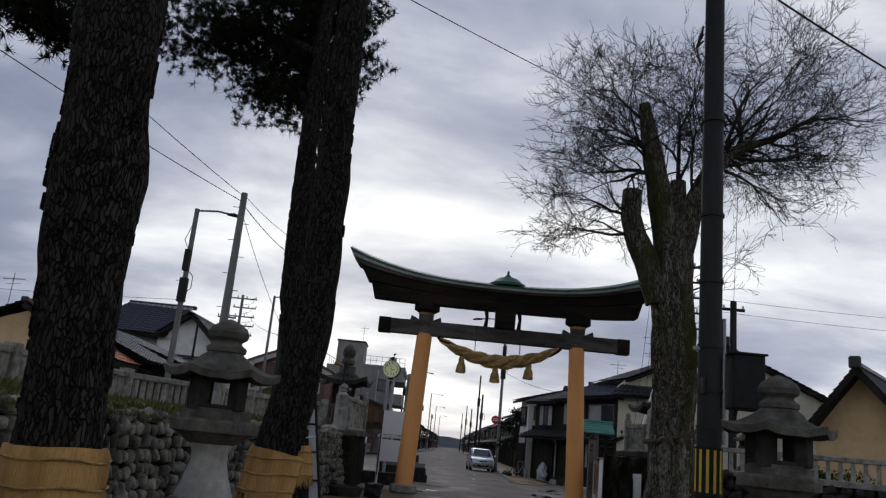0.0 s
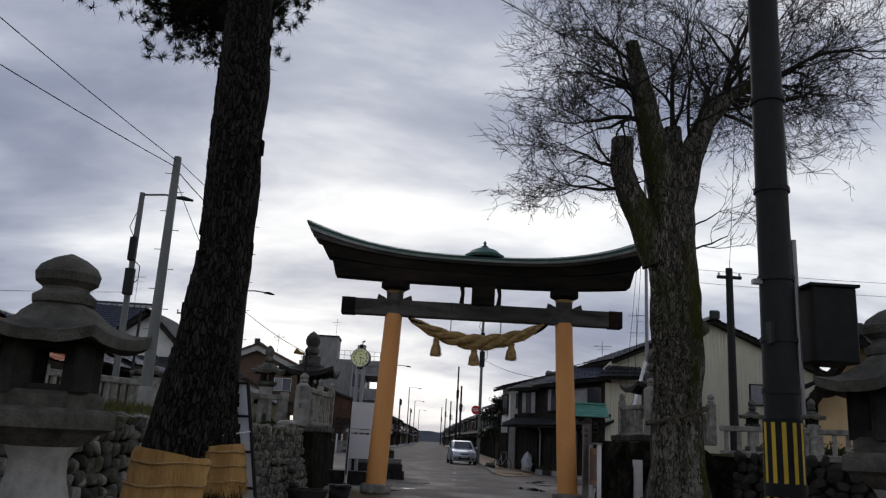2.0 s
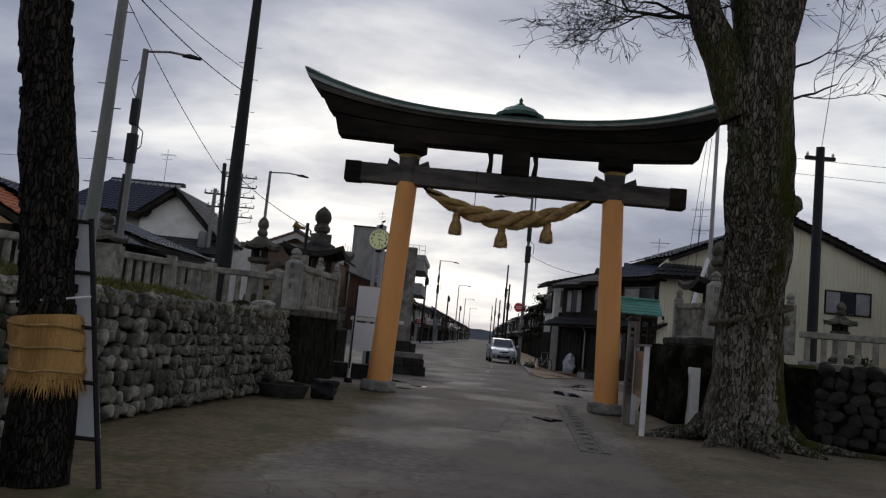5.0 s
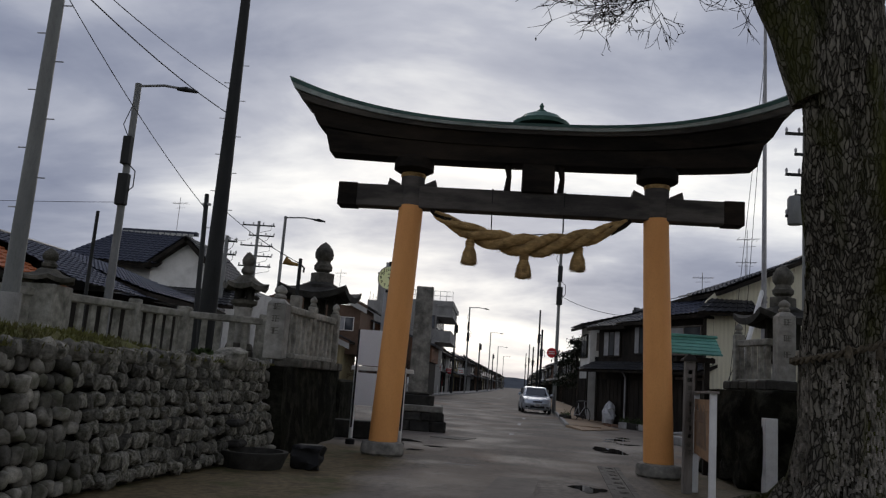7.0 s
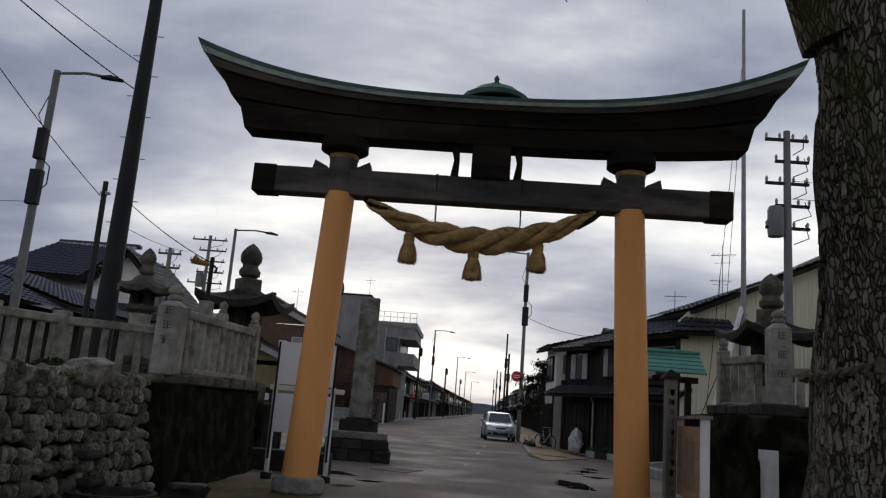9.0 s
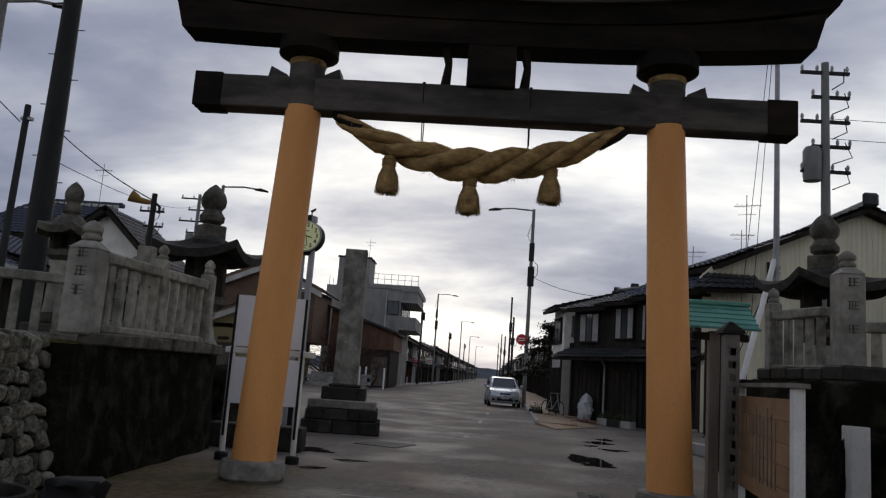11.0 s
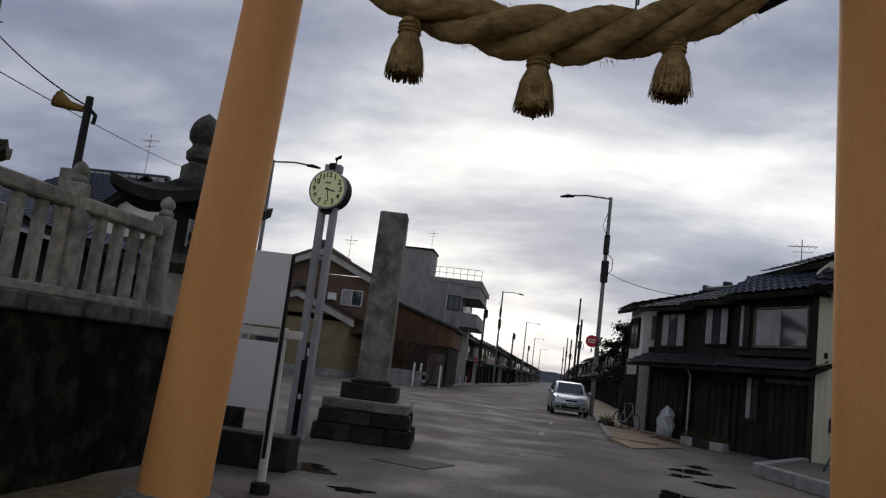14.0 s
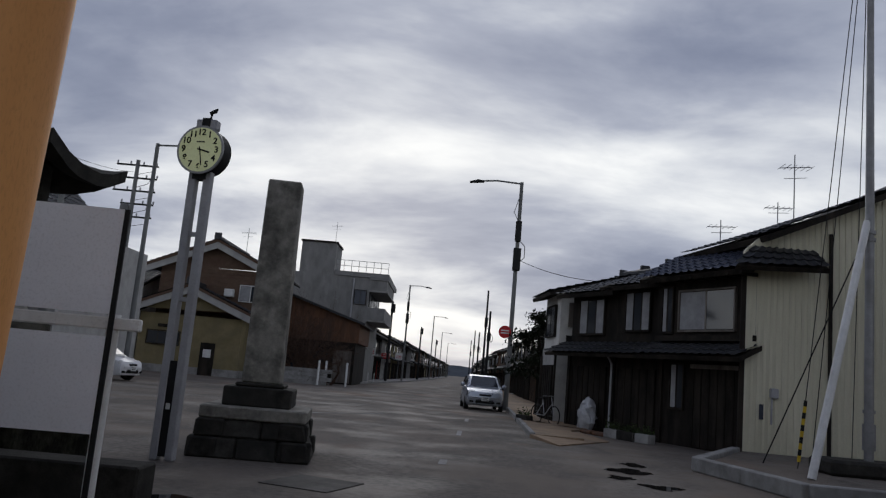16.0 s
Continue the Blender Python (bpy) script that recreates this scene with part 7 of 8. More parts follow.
hx, hy = front_at(5.8)
townhouse(hx, hy, RZ, 2.3, 5, 4.75, 5.75, "narrow dark timber townhouse with lattice doors", windows=((0.5, 1.6, 3.3, 4.5, 0.0, 3, True),), doors=((0.3, 2.0, 2.1, M_DARKWOOD),), overhang=0.5)
hx, hy = front_at(8.2)
townhouse(hx, hy, RZ, 2.4, 5, 4.6, 5.55, "dark timber townhouse with a shaded shopfront", windows=((0.5, 1.8, 3.2, 4.35, 0.0, 3, True),), doors=((0.3, 2.1, 2.1, M_DARKWOOD),), overhang=0.5)
dp = thing("drainpipe", *front_at(5.7), 0, "pale drainpipe down the dark house front", "drainpipe")
part("pipe", tube(bmesh.new(), [(-0.15, -0.1, 0), (-0.15, -0.1, 2.2), (-0.35, -0.25, 2.5)], 0.035, 7), M_GREYPAINT, dp, smooth=True)
wh = townhouse(6.0, 52.2, -86, 2.6, 6, 4.75, 5.7, "pale plastered townhouse with a tiled roof", wall=M_WHITEPLASTER, lower=False, windows=((0.5, 2.0, 3.2, 4.3, 0.0, 2, False),), doors=((0.5, 2.2, 2.1, M_DARKWOOD),), overhang=0.5, wall_low=M_PLASTER)
part("vent_grille", block(2.60, 2.64, 0.3, 0.75, 2.95, 3.2), M_BLACK, wh)
part("shutter_box", block(2.60, 2.68, 0.35, 1.2, 3.5, 4.4), M_OLDWOOD, wh, "grey shutter on the side wall")

# white garden wall, pines in pots of the front gardens
for k in range(4):
    gw = thing("garden_wall", 7.9 + 0.03 * k, 57.0 + 1.7 * k, 0.1, "low pale plastered garden wall", "garden wall", "garden walls", rz=-88)
    part("panel", block(-1.5, 0.0, 0.0, 0.15, 0, 1.6), M_PLASTER if k % 2 else M_WHITEPLASTER, gw)
    part("coping", block(-1.55, 0.05, -0.08, 0.23, 1.6, 1.7), M_TILE, gw)


def garden_pine(x, y, h, seed):
    t = thing("garden_pine", x, y, 0, "clipped garden pine with layered dark pads", "pine tree", "garden pines")
    part("trunk", trunk_mesh([(0, 0, 0), (0.15, 0, h * 0.4), (-0.1, 0, h * 0.8), (0, 0, h)], [0.12, 0.09, 0.06, 0.03], 8, 0.06), M_BARK, t, smooth=True)
    r = random.Random(seed)
    bm = bmesh.new()
    for k in range(7):
        z = h * (0.42 + 0.09 * k)
        s = 1.1 - 0.10 * k
        c = (r.uniform(-s, s), r.uniform(-0.6, 0.6), z)
        for _ in range(340):
            p = Vector((c[0] + r.gauss(0, 0.42 * s), c[1] + r.gauss(0, 0.4), c[2] + r.gauss(0, 0.10)))
            d = Vector((r.gauss(0, 1), r.gauss(0, 1), r.gauss(0, 0.8))).normalized() * 0.16
            q = d.cross(Vector((0.3, 0.2, 1))).normalized() * 0.045
            bm.faces.new([bm.verts.new(p - q), bm.verts.new(p + q), bm.verts.new(p + d)])
    part("foliage", bm, M_NEEDLE, t, kind="stuff")


garden_pine(6.1, 53.9, 4.3, 1)
garden_pine(6.6, 57.0, 4.7, 2)
garden_pine(8.2, 63.8, 4.2, 3)

PALETTE = (M_DARKWOOD, M_PLASTER, M_OCHRE, M_BROWNWALL, M_DARKWOOD, M_WHITEPLASTER, M_RUST, M_OLDWOOD)
NAMES = ("dark timber", "grey plastered", "ochre plastered", "red-brown clad", "sooty timber", "white plastered", "rusty metal-clad", "grey boarded")
r4 = random.Random(44)
y, k = 66.0, 0
while y < 400:
    w = r4.uniform(5.5, 9)
    e, m = r4.uniform(4.6, 5.4), (k * 3 + 1) % 8
    townhouse(road_right(y + w) + r4.uniform(2.5, 3.1), y + w, -88.0, w, 7, e, e + r4.uniform(1.2, 1.7), NAMES[m] + " townhouse along the far street", wall=PALETTE[m],
              windows=((0.8, 2.4, 3.3, 4.4, 0.0, 2, True), (w - 2.4, w - 0.8, 3.3, 4.4, 0.0, 2, False)) if y < 170 else ((1.0, w - 1.0, 3.3, 4.4, 0.0, 3, False),),
              doors=((0.6, w * 0.45, 2.1, M_DARKWOOD), (w * 0.55, w - 0.5, 2.1, M_BROWNWALL)) if y < 170 else (), overhang=0.7)
    y, k = y + w + r4.uniform(0.3, 1.5), k + 1
y, k = 100.0, 0
while y < 410:
    w = r4.uniform(5.5, 9)
    e, m = r4.uniform(4.6, 5.6), (k * 5 + 3) % 8
    townhouse(road_left(y) - r4.uniform(2.3, 2.9), y, 88.0, w, 7, e, e + r4.uniform(1.2, 1.7), NAMES[m] + " townhouse across the far street", wall=PALETTE[m],
              windows=((0.8, 2.4, 3.3, 4.4, 0.0, 2, True), (w - 2.4, w - 0.8, 3.3, 4.4, 0.0, 2, False)) if y < 190 else ((1.0, w - 1.0, 3.3, 4.4, 0.0, 3, False),),
              doors=((0.6, w * 0.45, 2.1, M_DARKWOOD), (w * 0.55, w - 0.5, 2.1, M_RED if k == 1 else M_BROWNWALL)) if y < 190 else (), overhang=0.7)
    y, k = y + w + r4.uniform(0.3, 1.5), k + 1

# three-storey concrete building
cb = thing("concrete_building", -5.2, 88.0, 0, "grey three-storey concrete building with balconies and roof rails", "building")
part("wall", block(-6.5, 0.6, 0, 12, 0, 9.0), M_BUILDING, cb)
part("stair_tower", block(-5.6, -2.6, 0.2, 4, 9.0, 11.7), M_BUILDING, cb, "stair tower on the roof")
part("tower_cap", block(-5.7, -2.5, 0.1, 4.1, 11.7, 11.85), M_DARKWOOD, cb)
part("parapet", block(-2.5, 2.2, -0.1, 12, 8.95, 9.35), M_BUILDING, cb)
for z in (5.35, 7.9):
    bal = part("balcony", block(0.6, 2.1, 0.0, 10, z, z + 1.05), M_BUILDING, cb, "projecting concrete balcony")
    part("balcony_slab", block(0.6, 2.2, -0.05, 10.1, z - 0.15, z), M_CONCRETE, bal)
window(cb, -0.6, 0.4, 6.6, 7.8, -0.02, 2, False)
for k in range(4):
    bay = part("bay_window", block(0.58, 0.64, 0.6 + k * 2.4, 2.4 + k * 2.4, 6.5, 7.75), M_GLASS, cb, "dark balcony window")
    part("bay_frame", block(0.60, 0.68, 1.47 + k * 2.4, 1.53 + k * 2.4, 6.5, 7.75), M_STEEL, bay)
part("balcony_roof", block(0.6, 2.2, -0.1, 10.2, 8.78, 8.94), M_BUILDING, cb)
for k in range(8):
    part("rail_post", block(-2.4 + k * 0.64, -2.36 + k * 0.64, -0.05, -0.01, 9.35, 10.3), M_STEEL, cb)
for z in (9.8, 10.28):
    part("roof_rail", block(-2.4, 2.1, -0.05, -0.01, z, z + 0.04), M_STEEL, cb)
part("drainpipe", tube(bmesh.new(), [(-0.75, -0.1, 0.5), (-0.75, -0.1, 8.8)], 0.07, 7), M_GREYPAINT, cb)
aerial(-8.2, 90.0, 11.7, 2.2)
for k in range(5):
    part("side_rail", block(-6.4, -6.36, 0.5 + k * 2, 0.54 + k * 2, 9.0, 9.9), M_STEEL, cb)

# rust-clad low house at the street corner
rh = thing("rusty_house", -9.2, 78.0, 0, "low rust-clad house with a brown sloping roof", "house")
part("wall", block(0, 5.0, 0, 8, 0, 3.0), M_DARKWOOD, rh)
part("upper_wall", block(0, 5.2, -0.05, 8, 3.0, 4.6), M_RUST, rh)
for k in range(13):
    part("cladding_strip", block(0.1 + k * 0.4, 0.14 + k * 0.4, -0.08, -0.05, 3.0, 4.6), M_RUST, rh)
bm = slab(bmesh.new(), [(-0.3, -0.5, 6.3), (5.6, -0.5, 4.45), (5.6, 8.4, 4.45), (-0.3, 8.4, 6.3)], 0.16)
part("roof", bm, M_TILE, rh)
bm = bmesh.new()
vs = [bm.verts.new(v) for v in ((0, 0, 4.5), (5.2, 0, 4.5), (0, 0, 6.1))]
bm.faces.new(vs)
part("gable_wall", bm, M_RUST, rh)
part("shopfront", block(0.5, 3.2, -0.08, 0.0, 0.1, 2.3), M_GLASS, rh)
part("shutter", block(3.5, 4.8, -0.08, 0.0, 0.1, 2.4), M_OLDWOOD, rh)
for i, (sx, sy, sl, count) in enumerate(((-6.9, 72.5, 1.75, 9), (-5.5, 73.2, 1.35, 8), (-7.9, 75.0, 2.5, 5))):
    lt = thing("bare_shrub", sx, sy, 0, "leafless red-brown shrub by the corner house", "shrub", "bare shrubs at the corner")
    bm = bmesh.new()
    rs = random.Random(9 + i)
    for _ in range(count):
        grow(bm, Vector((rs.uniform(-0.6, 0.6), 0, 0)), Vector((rs.gauss(0, 0.40), rs.gauss(0, 0.3), 1)), sl, 0.10, 4, rs)
    part("twig_mass", bm, M_BARETWIG, lt, kind="stuff")
yard = thing("block_wall", -9.4, 71.2, 0, "low pale concrete block wall before the corner house", "garden wall", kind="structure")
for r in range(4):
    for k in range(7):
        part("block", block(k * 0.62 + 0.3 * (r % 2), k * 0.62 + 0.61 + 0.3 * (r % 2), 0, 0.15, r * 0.25, r * 0.25 + 0.243), M_CONCRETE, yard)
for px_, py_ in ((-5.6, 71.0), (-5.2, 71.4), (-4.0, 72.5)):
    bo = thing("bollard", px_, py_, 0.0, "slim white roadside post", "bollard", "roadside bollards")
    part("shaft", lathe(bmesh.new(), [(0.07, 0), (0.07, 1.5), (0.04, 1.55)], 10), M_WHITE, bo, smooth=True)

# two-tier gabled house at the side street
lh = thing("gabled_house", -16.9, 70.0, 0, "brown and ochre house with two tiers of gabled roofs", "house")
part("lower_wall", block(0, 6.4, 0, 7, 0.45, 3.6), M_OCHRE, lh)
part("footing", block(-0.04, 6.44, -0.04, 7, 0, 0.45), M_CONCRETE, lh, "grey concrete footing")
part("upper_wall", block(0.2, 7.4, 2.0, 9, 3.0, 6.9), M_BROWNWALL, lh)
for k in range(12):
    part("weatherboard", block(0.18, 7.42, 1.965, 2.0, 3.6 + k * 0.27, 3.6 + k * 0.27 + 0.245), M_BROWNWALL, lh)


def gable_tier(x0, xm, x1, z0, zm, z1, y0, y1, wall):
    """A gable wall under two tiled slopes, with a pale barge band below the tile edge."""
    bm = bmesh.new()
    bm.faces.new([bm.verts.new(v) for v in ((x0 + 0.8, y0 + 0.6, z0 + 0.1), (x1 - 0.8, y0 + 0.6, z1 + 0.1), (xm, y0 + 0.6, zm - 0.2))])
    part("gable_wall", bm, wall, lh)
    for xe, ze in ((x0, z0), (x1, z1)):
        part("roof_slope", tiled(bmesh.new(), (xe, y0, ze), (xe, y1, ze), (xm, y1, zm), (xm, y0, zm), pitch=0.34, course=0.4), M_TILE, lh, kind="stuff")
        part("roof_deck", slab(bmesh.new(), [(xe, y0 + 0.03, ze - 0.02), (xe, y1, ze - 0.02), (xm, y1, zm - 0.02), (xm, y0 + 0.03, zm - 0.02)], 0.12), M_DARKWOOD, lh)
        for drop, tall, out, m, lab in ((0.0, 0.17, 0.05, M_BROWNWALL, "brown tile verge"), (0.17, 0.42, 0.0, M_PLASTER, "pale barge board")):
            bm = bmesh.new()
            quad = [(xe, ze - drop), (xm, zm - drop), (xm, zm - drop - tall), (xe, ze - drop - tall)]
            fr = [bm.verts.new((x, y0 - out, z)) for x, z in quad]
            bk = [bm.verts.new((x, y0 + 0.08, z)) for x, z in quad]
            bm.faces.new(fr), bm.faces.new(bk[::-1])
            for k in range(4):
                bm.faces.new((fr[k], bk[k], bk[(k + 1) % 4], fr[(k + 1) % 4]))
            part("barge_board", bm, m, lh, lab)
    part("ridge", block(xm - 0.16, xm + 0.16, y0 - 0.1, y1, zm, zm + 0.24, bevel=0.05), M_TILE, lh)
    part("ridge_end", block(xm - 0.24, xm + 0.24, y0 - 0.2, y0 - 0.1, zm - 0.05, zm + 0.42, bevel=0.08), M_TILE, lh)


gable_tier(-0.8, 3.8, 8.0, 6.75, 8.75, 6.85, 1.4, 9.4, M_BROWNWALL)
gable_tier(-1.2, 3.1, 7.2, 3.75, 5.55, 3.9, -0.7, 2.0, M_OCHRE)
part("fascia_lamp", block(1.2, 2.0, -0.12, -0.02, 2.75, 2.95, bevel=0.03), M_DARKWOOD, lh)
window(lh, 5.5, 6.9, 4.9, 5.9, 1.94, 2, True, frame_mat=M_WHITE)
part("air_conditioner", block(4.55, 5.15, 1.6, 1.96, 5.1, 5.6, bevel=0.03), M_WHITE, lh)
window(lh, 0.6, 2.6, 1.7, 2.5, -0.02, 3, False)
dn = part("door", block(4.0, 4.9, -0.06, 0.0, 0, 2.0), M_DARKWOOD, lh)
part("poster", block(4.2, 4.7, -0.08, -0.06, 1.1, 1.6), M_WHITE, dn)
aerial(-11.6, 73.0, 7.9, 2.0)
bh = townhouse(-27.0, 72.0, 0, 9.0, 8, 5.4, 6.8, "grey house with a dark roof beyond the side street", wall=M_PLASTER, windows=((1, 3, 3.4, 4.6, 0.0, 2, False), (5, 7.5, 3.4, 4.6, 0.0, 3, False)))

# blue-tiled house behind the terrace
bt = thing("blue_tiled_house", -24.2, 53.0, 0, "house with a blue-black tiled hip roof and pale gable", "house")
part("wall", block(0.9, 10.3, 0, 9, 0, 6.2), M_PLASTER, bt)
part("upper_wall", block(1.8, 6.6, 0.4, 7, 6.2, 7.0), M_PLASTER, bt)
bm = bmesh.new()
tiled(bm, (0.7, -0.9, 6.85), (6.4, -0.9, 6.75), (6.7, 3.0, 9.05), (2.3, 3.0, 9.2), pitch=0.32, course=0.34, wave=0.07)
part("roof_slope", bm, M_BLUETILE, bt, kind="stuff")
part("roof_deck", slab(bmesh.new(), [(0.7, -0.9, 6.82), (6.4, -0.9, 6.72), (6.7, 3.0, 9.02), (2.3, 3.0, 9.17)], 0.18), M_DARKWOOD, bt)
part("ridge", block(2.2, 7.0, 2.85, 3.2, 9.1, 9.36, bevel=0.05), M_BLUETILE, bt)
for k in range(12):
    part("ridge_tile", block(2.3 + k * 0.38, 2.62 + k * 0.38, 2.78, 2.86, 9.02, 9.2, bevel=0.02), M_PLASTER, bt)
bm = bmesh.new()
bm.faces.new([bm.verts.new(v) for v in ((5.8, -0.3, 6.6), (10.2, -0.3, 5.95), (10.2, -0.3, 5.6), (5.8, -0.3, 5.6))])
bm.faces.new([bm.verts.new(v) for v in ((5.8, -0.3, 6.6), (10.2, -0.3, 5.95), (7.9, -0.3, 8.2))])
part("gable_wall", bm, M_WHITEPLASTER, bt, "pale plastered gable")
for ex, ez in ((5.6, 6.7), (10.7, 5.75)):
    part("gable_slope", tiled(bmesh.new(), (ex, -0.9, ez), (ex, 5.0, ez), (7.9, 5.0, 8.45), (7.9, -0.9, 8.45), pitch=0.32, course=0.34), M_TILE, bt, kind="stuff")
    part("gable_deck", slab(bmesh.new(), [(ex, -0.88, ez - 0.03), (ex, 5.0, ez - 0.03), (7.9, 5.0, 8.42), (7.9, -0.88, 8.42)], 0.22), M_DARKWOOD, bt)
part("pent_roof", tiled(bmesh.new(), (5.0, -1.9, 4.75), (11.4, -1.9, 4.6), (10.9, 0.0, 5.6), (5.0, 0.0, 5.75), pitch=0.32, course=0.34), M_TILE, bt, kind="stuff")
part("pent_deck", slab(bmesh.new(), [(5.0, -1.88, 4.72), (11.4, -1.88, 4.57), (10.9, 0.0, 5.57), (5.0, 0.0, 5.72)], 0.14), M_DARKWOOD, bt)
window(bt, 7.0, 9.2, 2.9, 3.9, -0.02, 4, True)
aerial(-18.6, 56.0, 9.2, 2.3)
sh = thing("low_tiled_house", -24.0, 40.0, 0, "low house with a dark tiled roof behind the fence", "house")
part("wall", block(0, 10, 0, 8, 0, 4.0), M_DARKWOOD, sh)
for ex, ez in ((-0.6, 3.9), (11.8, 4.05)):
    part("roof_slope", tiled(bmesh.new(), (ex, -0.8, ez), (ex, 8.4, ez), (5.4, 8.4, 6.1), (5.4, -0.8, 6.1), pitch=0.34, course=0.38), M_BLUETILE, sh, kind="stuff")
    part("roof_deck", slab(bmesh.new(), [(ex, -0.78, ez - 0.03), (ex, 8.4, ez - 0.03), (5.4, 8.4, 6.07), (5.4, -0.78, 6.07)], 0.2), M_DARKWOOD, sh)
bm = bmesh.new()
bm.faces.new([bm.verts.new(v) for v in ((0.0, -0.02, 3.9), (10.6, -0.02, 4.0), (5.4, -0.02, 5.9))])
part("gable_wall", bm, M_PLASTER, sh, "grey plastered gable")

# orange-roofed house
oh = thing("orange_roofed_house", -20.5, 31.5, 0, "peach house with an orange tiled gable roof", "house")
part("wall", block(0, 7.0, 0, 8, 0, 3.6), M_DARKWOOD, oh)
bm = bmesh.new()
bm.faces.new([bm.verts.new(v) for v in ((0, -0.01, 3.6), (7.0, -0.01, 3.6), (4.2, -0.01, 5.1))])
part("gable_wall", bm, M_TAN, oh)
part("roof_slope", tiled(bmesh.new(), (8.2, -0.5, 3.45), (8.2, 2.2, 3.45), (4.2, 2.2, 5.4), (4.2, -0.5, 5.4), pitch=0.34, course=0.36), M_REDTILE, oh, kind="stuff")
part("roof_slope", tiled(bmesh.new(), (-0.8, -0.5, 3.2), (-0.8, 8.5, 3.2), (4.2, 8.5, 5.4), (4.2, -0.5, 5.4), pitch=0.34, course=0.36), M_TILE, oh, kind="stuff")
part("roof_deck", slab(bmesh.new(), [(8.2, -0.48, 3.42), (8.2, 2.2, 3.42), (4.2, 2.2, 5.37), (4.2, -0.48, 5.37)], 0.2), M_DARKWOOD, oh)
part("roof_slope", tiled(bmesh.new(), (8.4, 2.2, 3.75), (8.4, 8.5, 3.75), (4.2, 8.5, 5.5), (4.2, 2.2, 5.5), pitch=0.34, course=0.36), M_BLUETILE, oh, kind="stuff")
part("ridge", block(4.05, 4.35, -0.55, 8.5, 5.38, 5.6, bevel=0.05), M_TILE, oh)
aerial(-18.0, 33.0, 5.2, 1.6)

# tan house beyond the far terrace
th = thing("tan_house", 17.2, 31.9, 0, "tan rendered house with a steep dark tiled gable roof", "house", rz=-40)
part("wall", block(-1.75, 2.3, 0.75, 8, 0, 3.6), M_TAN, th)
bm = bmesh.new()
bm.faces.new([bm.verts.new(v) for v in ((-1.75, 0.75, 3.6), (2.3, 0.75, 3.6), (0.0, 0.75, 5.95))])
part("gable_wall", bm, M_TAN, th)
for ex, ez in ((-2.2, 3.35), (2.75, 3.0)):
    part("roof_slope", tiled(bmesh.new(), (ex, -0.1, ez), (ex, 8.6, ez), (0, 8.6, 6.2), (0, -0.1, 6.2), pitch=0.30, course=0.32), M_TILE, th, kind="stuff")
    part("roof_deck", slab(bmesh.new(), [(ex, -0.05, ez - 0.03), (ex, 8.6, ez - 0.03), (0, 8.6, 6.15), (0, -0.05, 6.15)], 0.16), M_DARKWOOD, th)
    quad = [(ex, ez + 0.06), (0, 6.24), (0, 5.86), (ex, ez - 0.28)]
    bm = bmesh.new()
    fr, bk = [[bm.verts.new((x, y, z)) for x, z in quad] for y in (-0.16, -0.08)]
    bm.faces.new(fr), bm.faces.new(bk[::-1])
    for k in range(4):
        bm.faces.new((fr[k], bk[k], bk[(k + 1) % 4], fr[(k + 1) % 4]))
    part("barge_board", bm, M_DARKWOOD, th, "blackened barge board")
part("ridge", block(-0.17, 0.17, -0.15, 8.6, 6.18, 6.42, bevel=0.06), M_TILE, th)
part("ridge_end", block(-0.24, 0.24, -0.28, -0.15, 6.1, 6.62, bevel=0.08), M_TILE, th)

# shrubs on the terraces
def shrub(x, y, z, s, seed, label="low dark evergreen shrub on the terrace"):
    t = thing("shrub", x, y, z, label, "shrub", "terrace shrubs")
    r = random.Random(seed)
    bm = bmesh.new()
    for _ in range(520):
        d = Vector((r.gauss(0, 1), r.gauss(0, 1), abs(r.gauss(0, 1)))).normalized() * s * r.uniform(0.5, 1.0)
        p = Vector((d.x, d.y, d.z * 0.7))
        q = Vector((r.gauss(0, 1), r.gauss(0, 1), r.gauss(0, 1))).normalized() * 0.045
        u = q.cross(Vector((0.2, 0.5, 1))).normalized() * 0.022
        bm.faces.new([bm.verts.new(p - q), bm.verts.new(p + u), bm.verts.new(p + q), bm.verts.new(p - u)])
    part("leaves", bm, M_HEDGE, t, kind="stuff")
    bm = bmesh.new()
    for k in range(5):
        a = k * 1.3
        tube(bm, [(0, 0, 0), (0.4 * s * math.cos(a), 0.4 * s * math.sin(a), 0.4 * s)], 0.012, 5)
    part("stems", bm, M_TWIG, t)


for i, (x, y, z, s) in enumerate(((-2.9, 21.2, 1.5, 0.26), (-2.75, 22.0, 1.5, 0.24), (-3.1, 22.6, 1.5, 0.22), (-3.6, 20.4, 1.5, 0.2), (12.3, 25.4, 1.5, 0.75), (13.2, 25.0, 1.5, 0.8), (10.6, 25.6, 1.5, 0.55), (11.8, 24.2, 1.5, 0.5))):
    shrub(x, y, z, s, 70 + i)

# ---- clutter along the dark house fronts ----
cx, cy = front_at(6.3)
tarp = thing("tarp_bundle", cx - 0.5, cy - 0.15, 0, "crumpled grey-white tarpaulin bundle against the house", "tarpaulin")
bm = bmesh.new()
bmesh.ops.create_icosphere(bm, subdivisions=4, radius=0.5)
for v in bm.verts:
    v.co += noise.noise_vector(v.co * 3.3) * 0.20 + noise.noise_vector(v.co * 9) * 0.07
    v.co = Vector((v.co.x * 0.55, v.co.y * 0.65, max(0.0, v.co.z * 1.0 + 0.48)))
part("sheet", bm, M_TARP, tarp, smooth=True)
bx, by = front_at(8.0)
bike = thing("bicycle", bx - 0.85, by - 0.1, 0, "dark old bicycle leaning by the house front", "bicycle", rz=RZ)
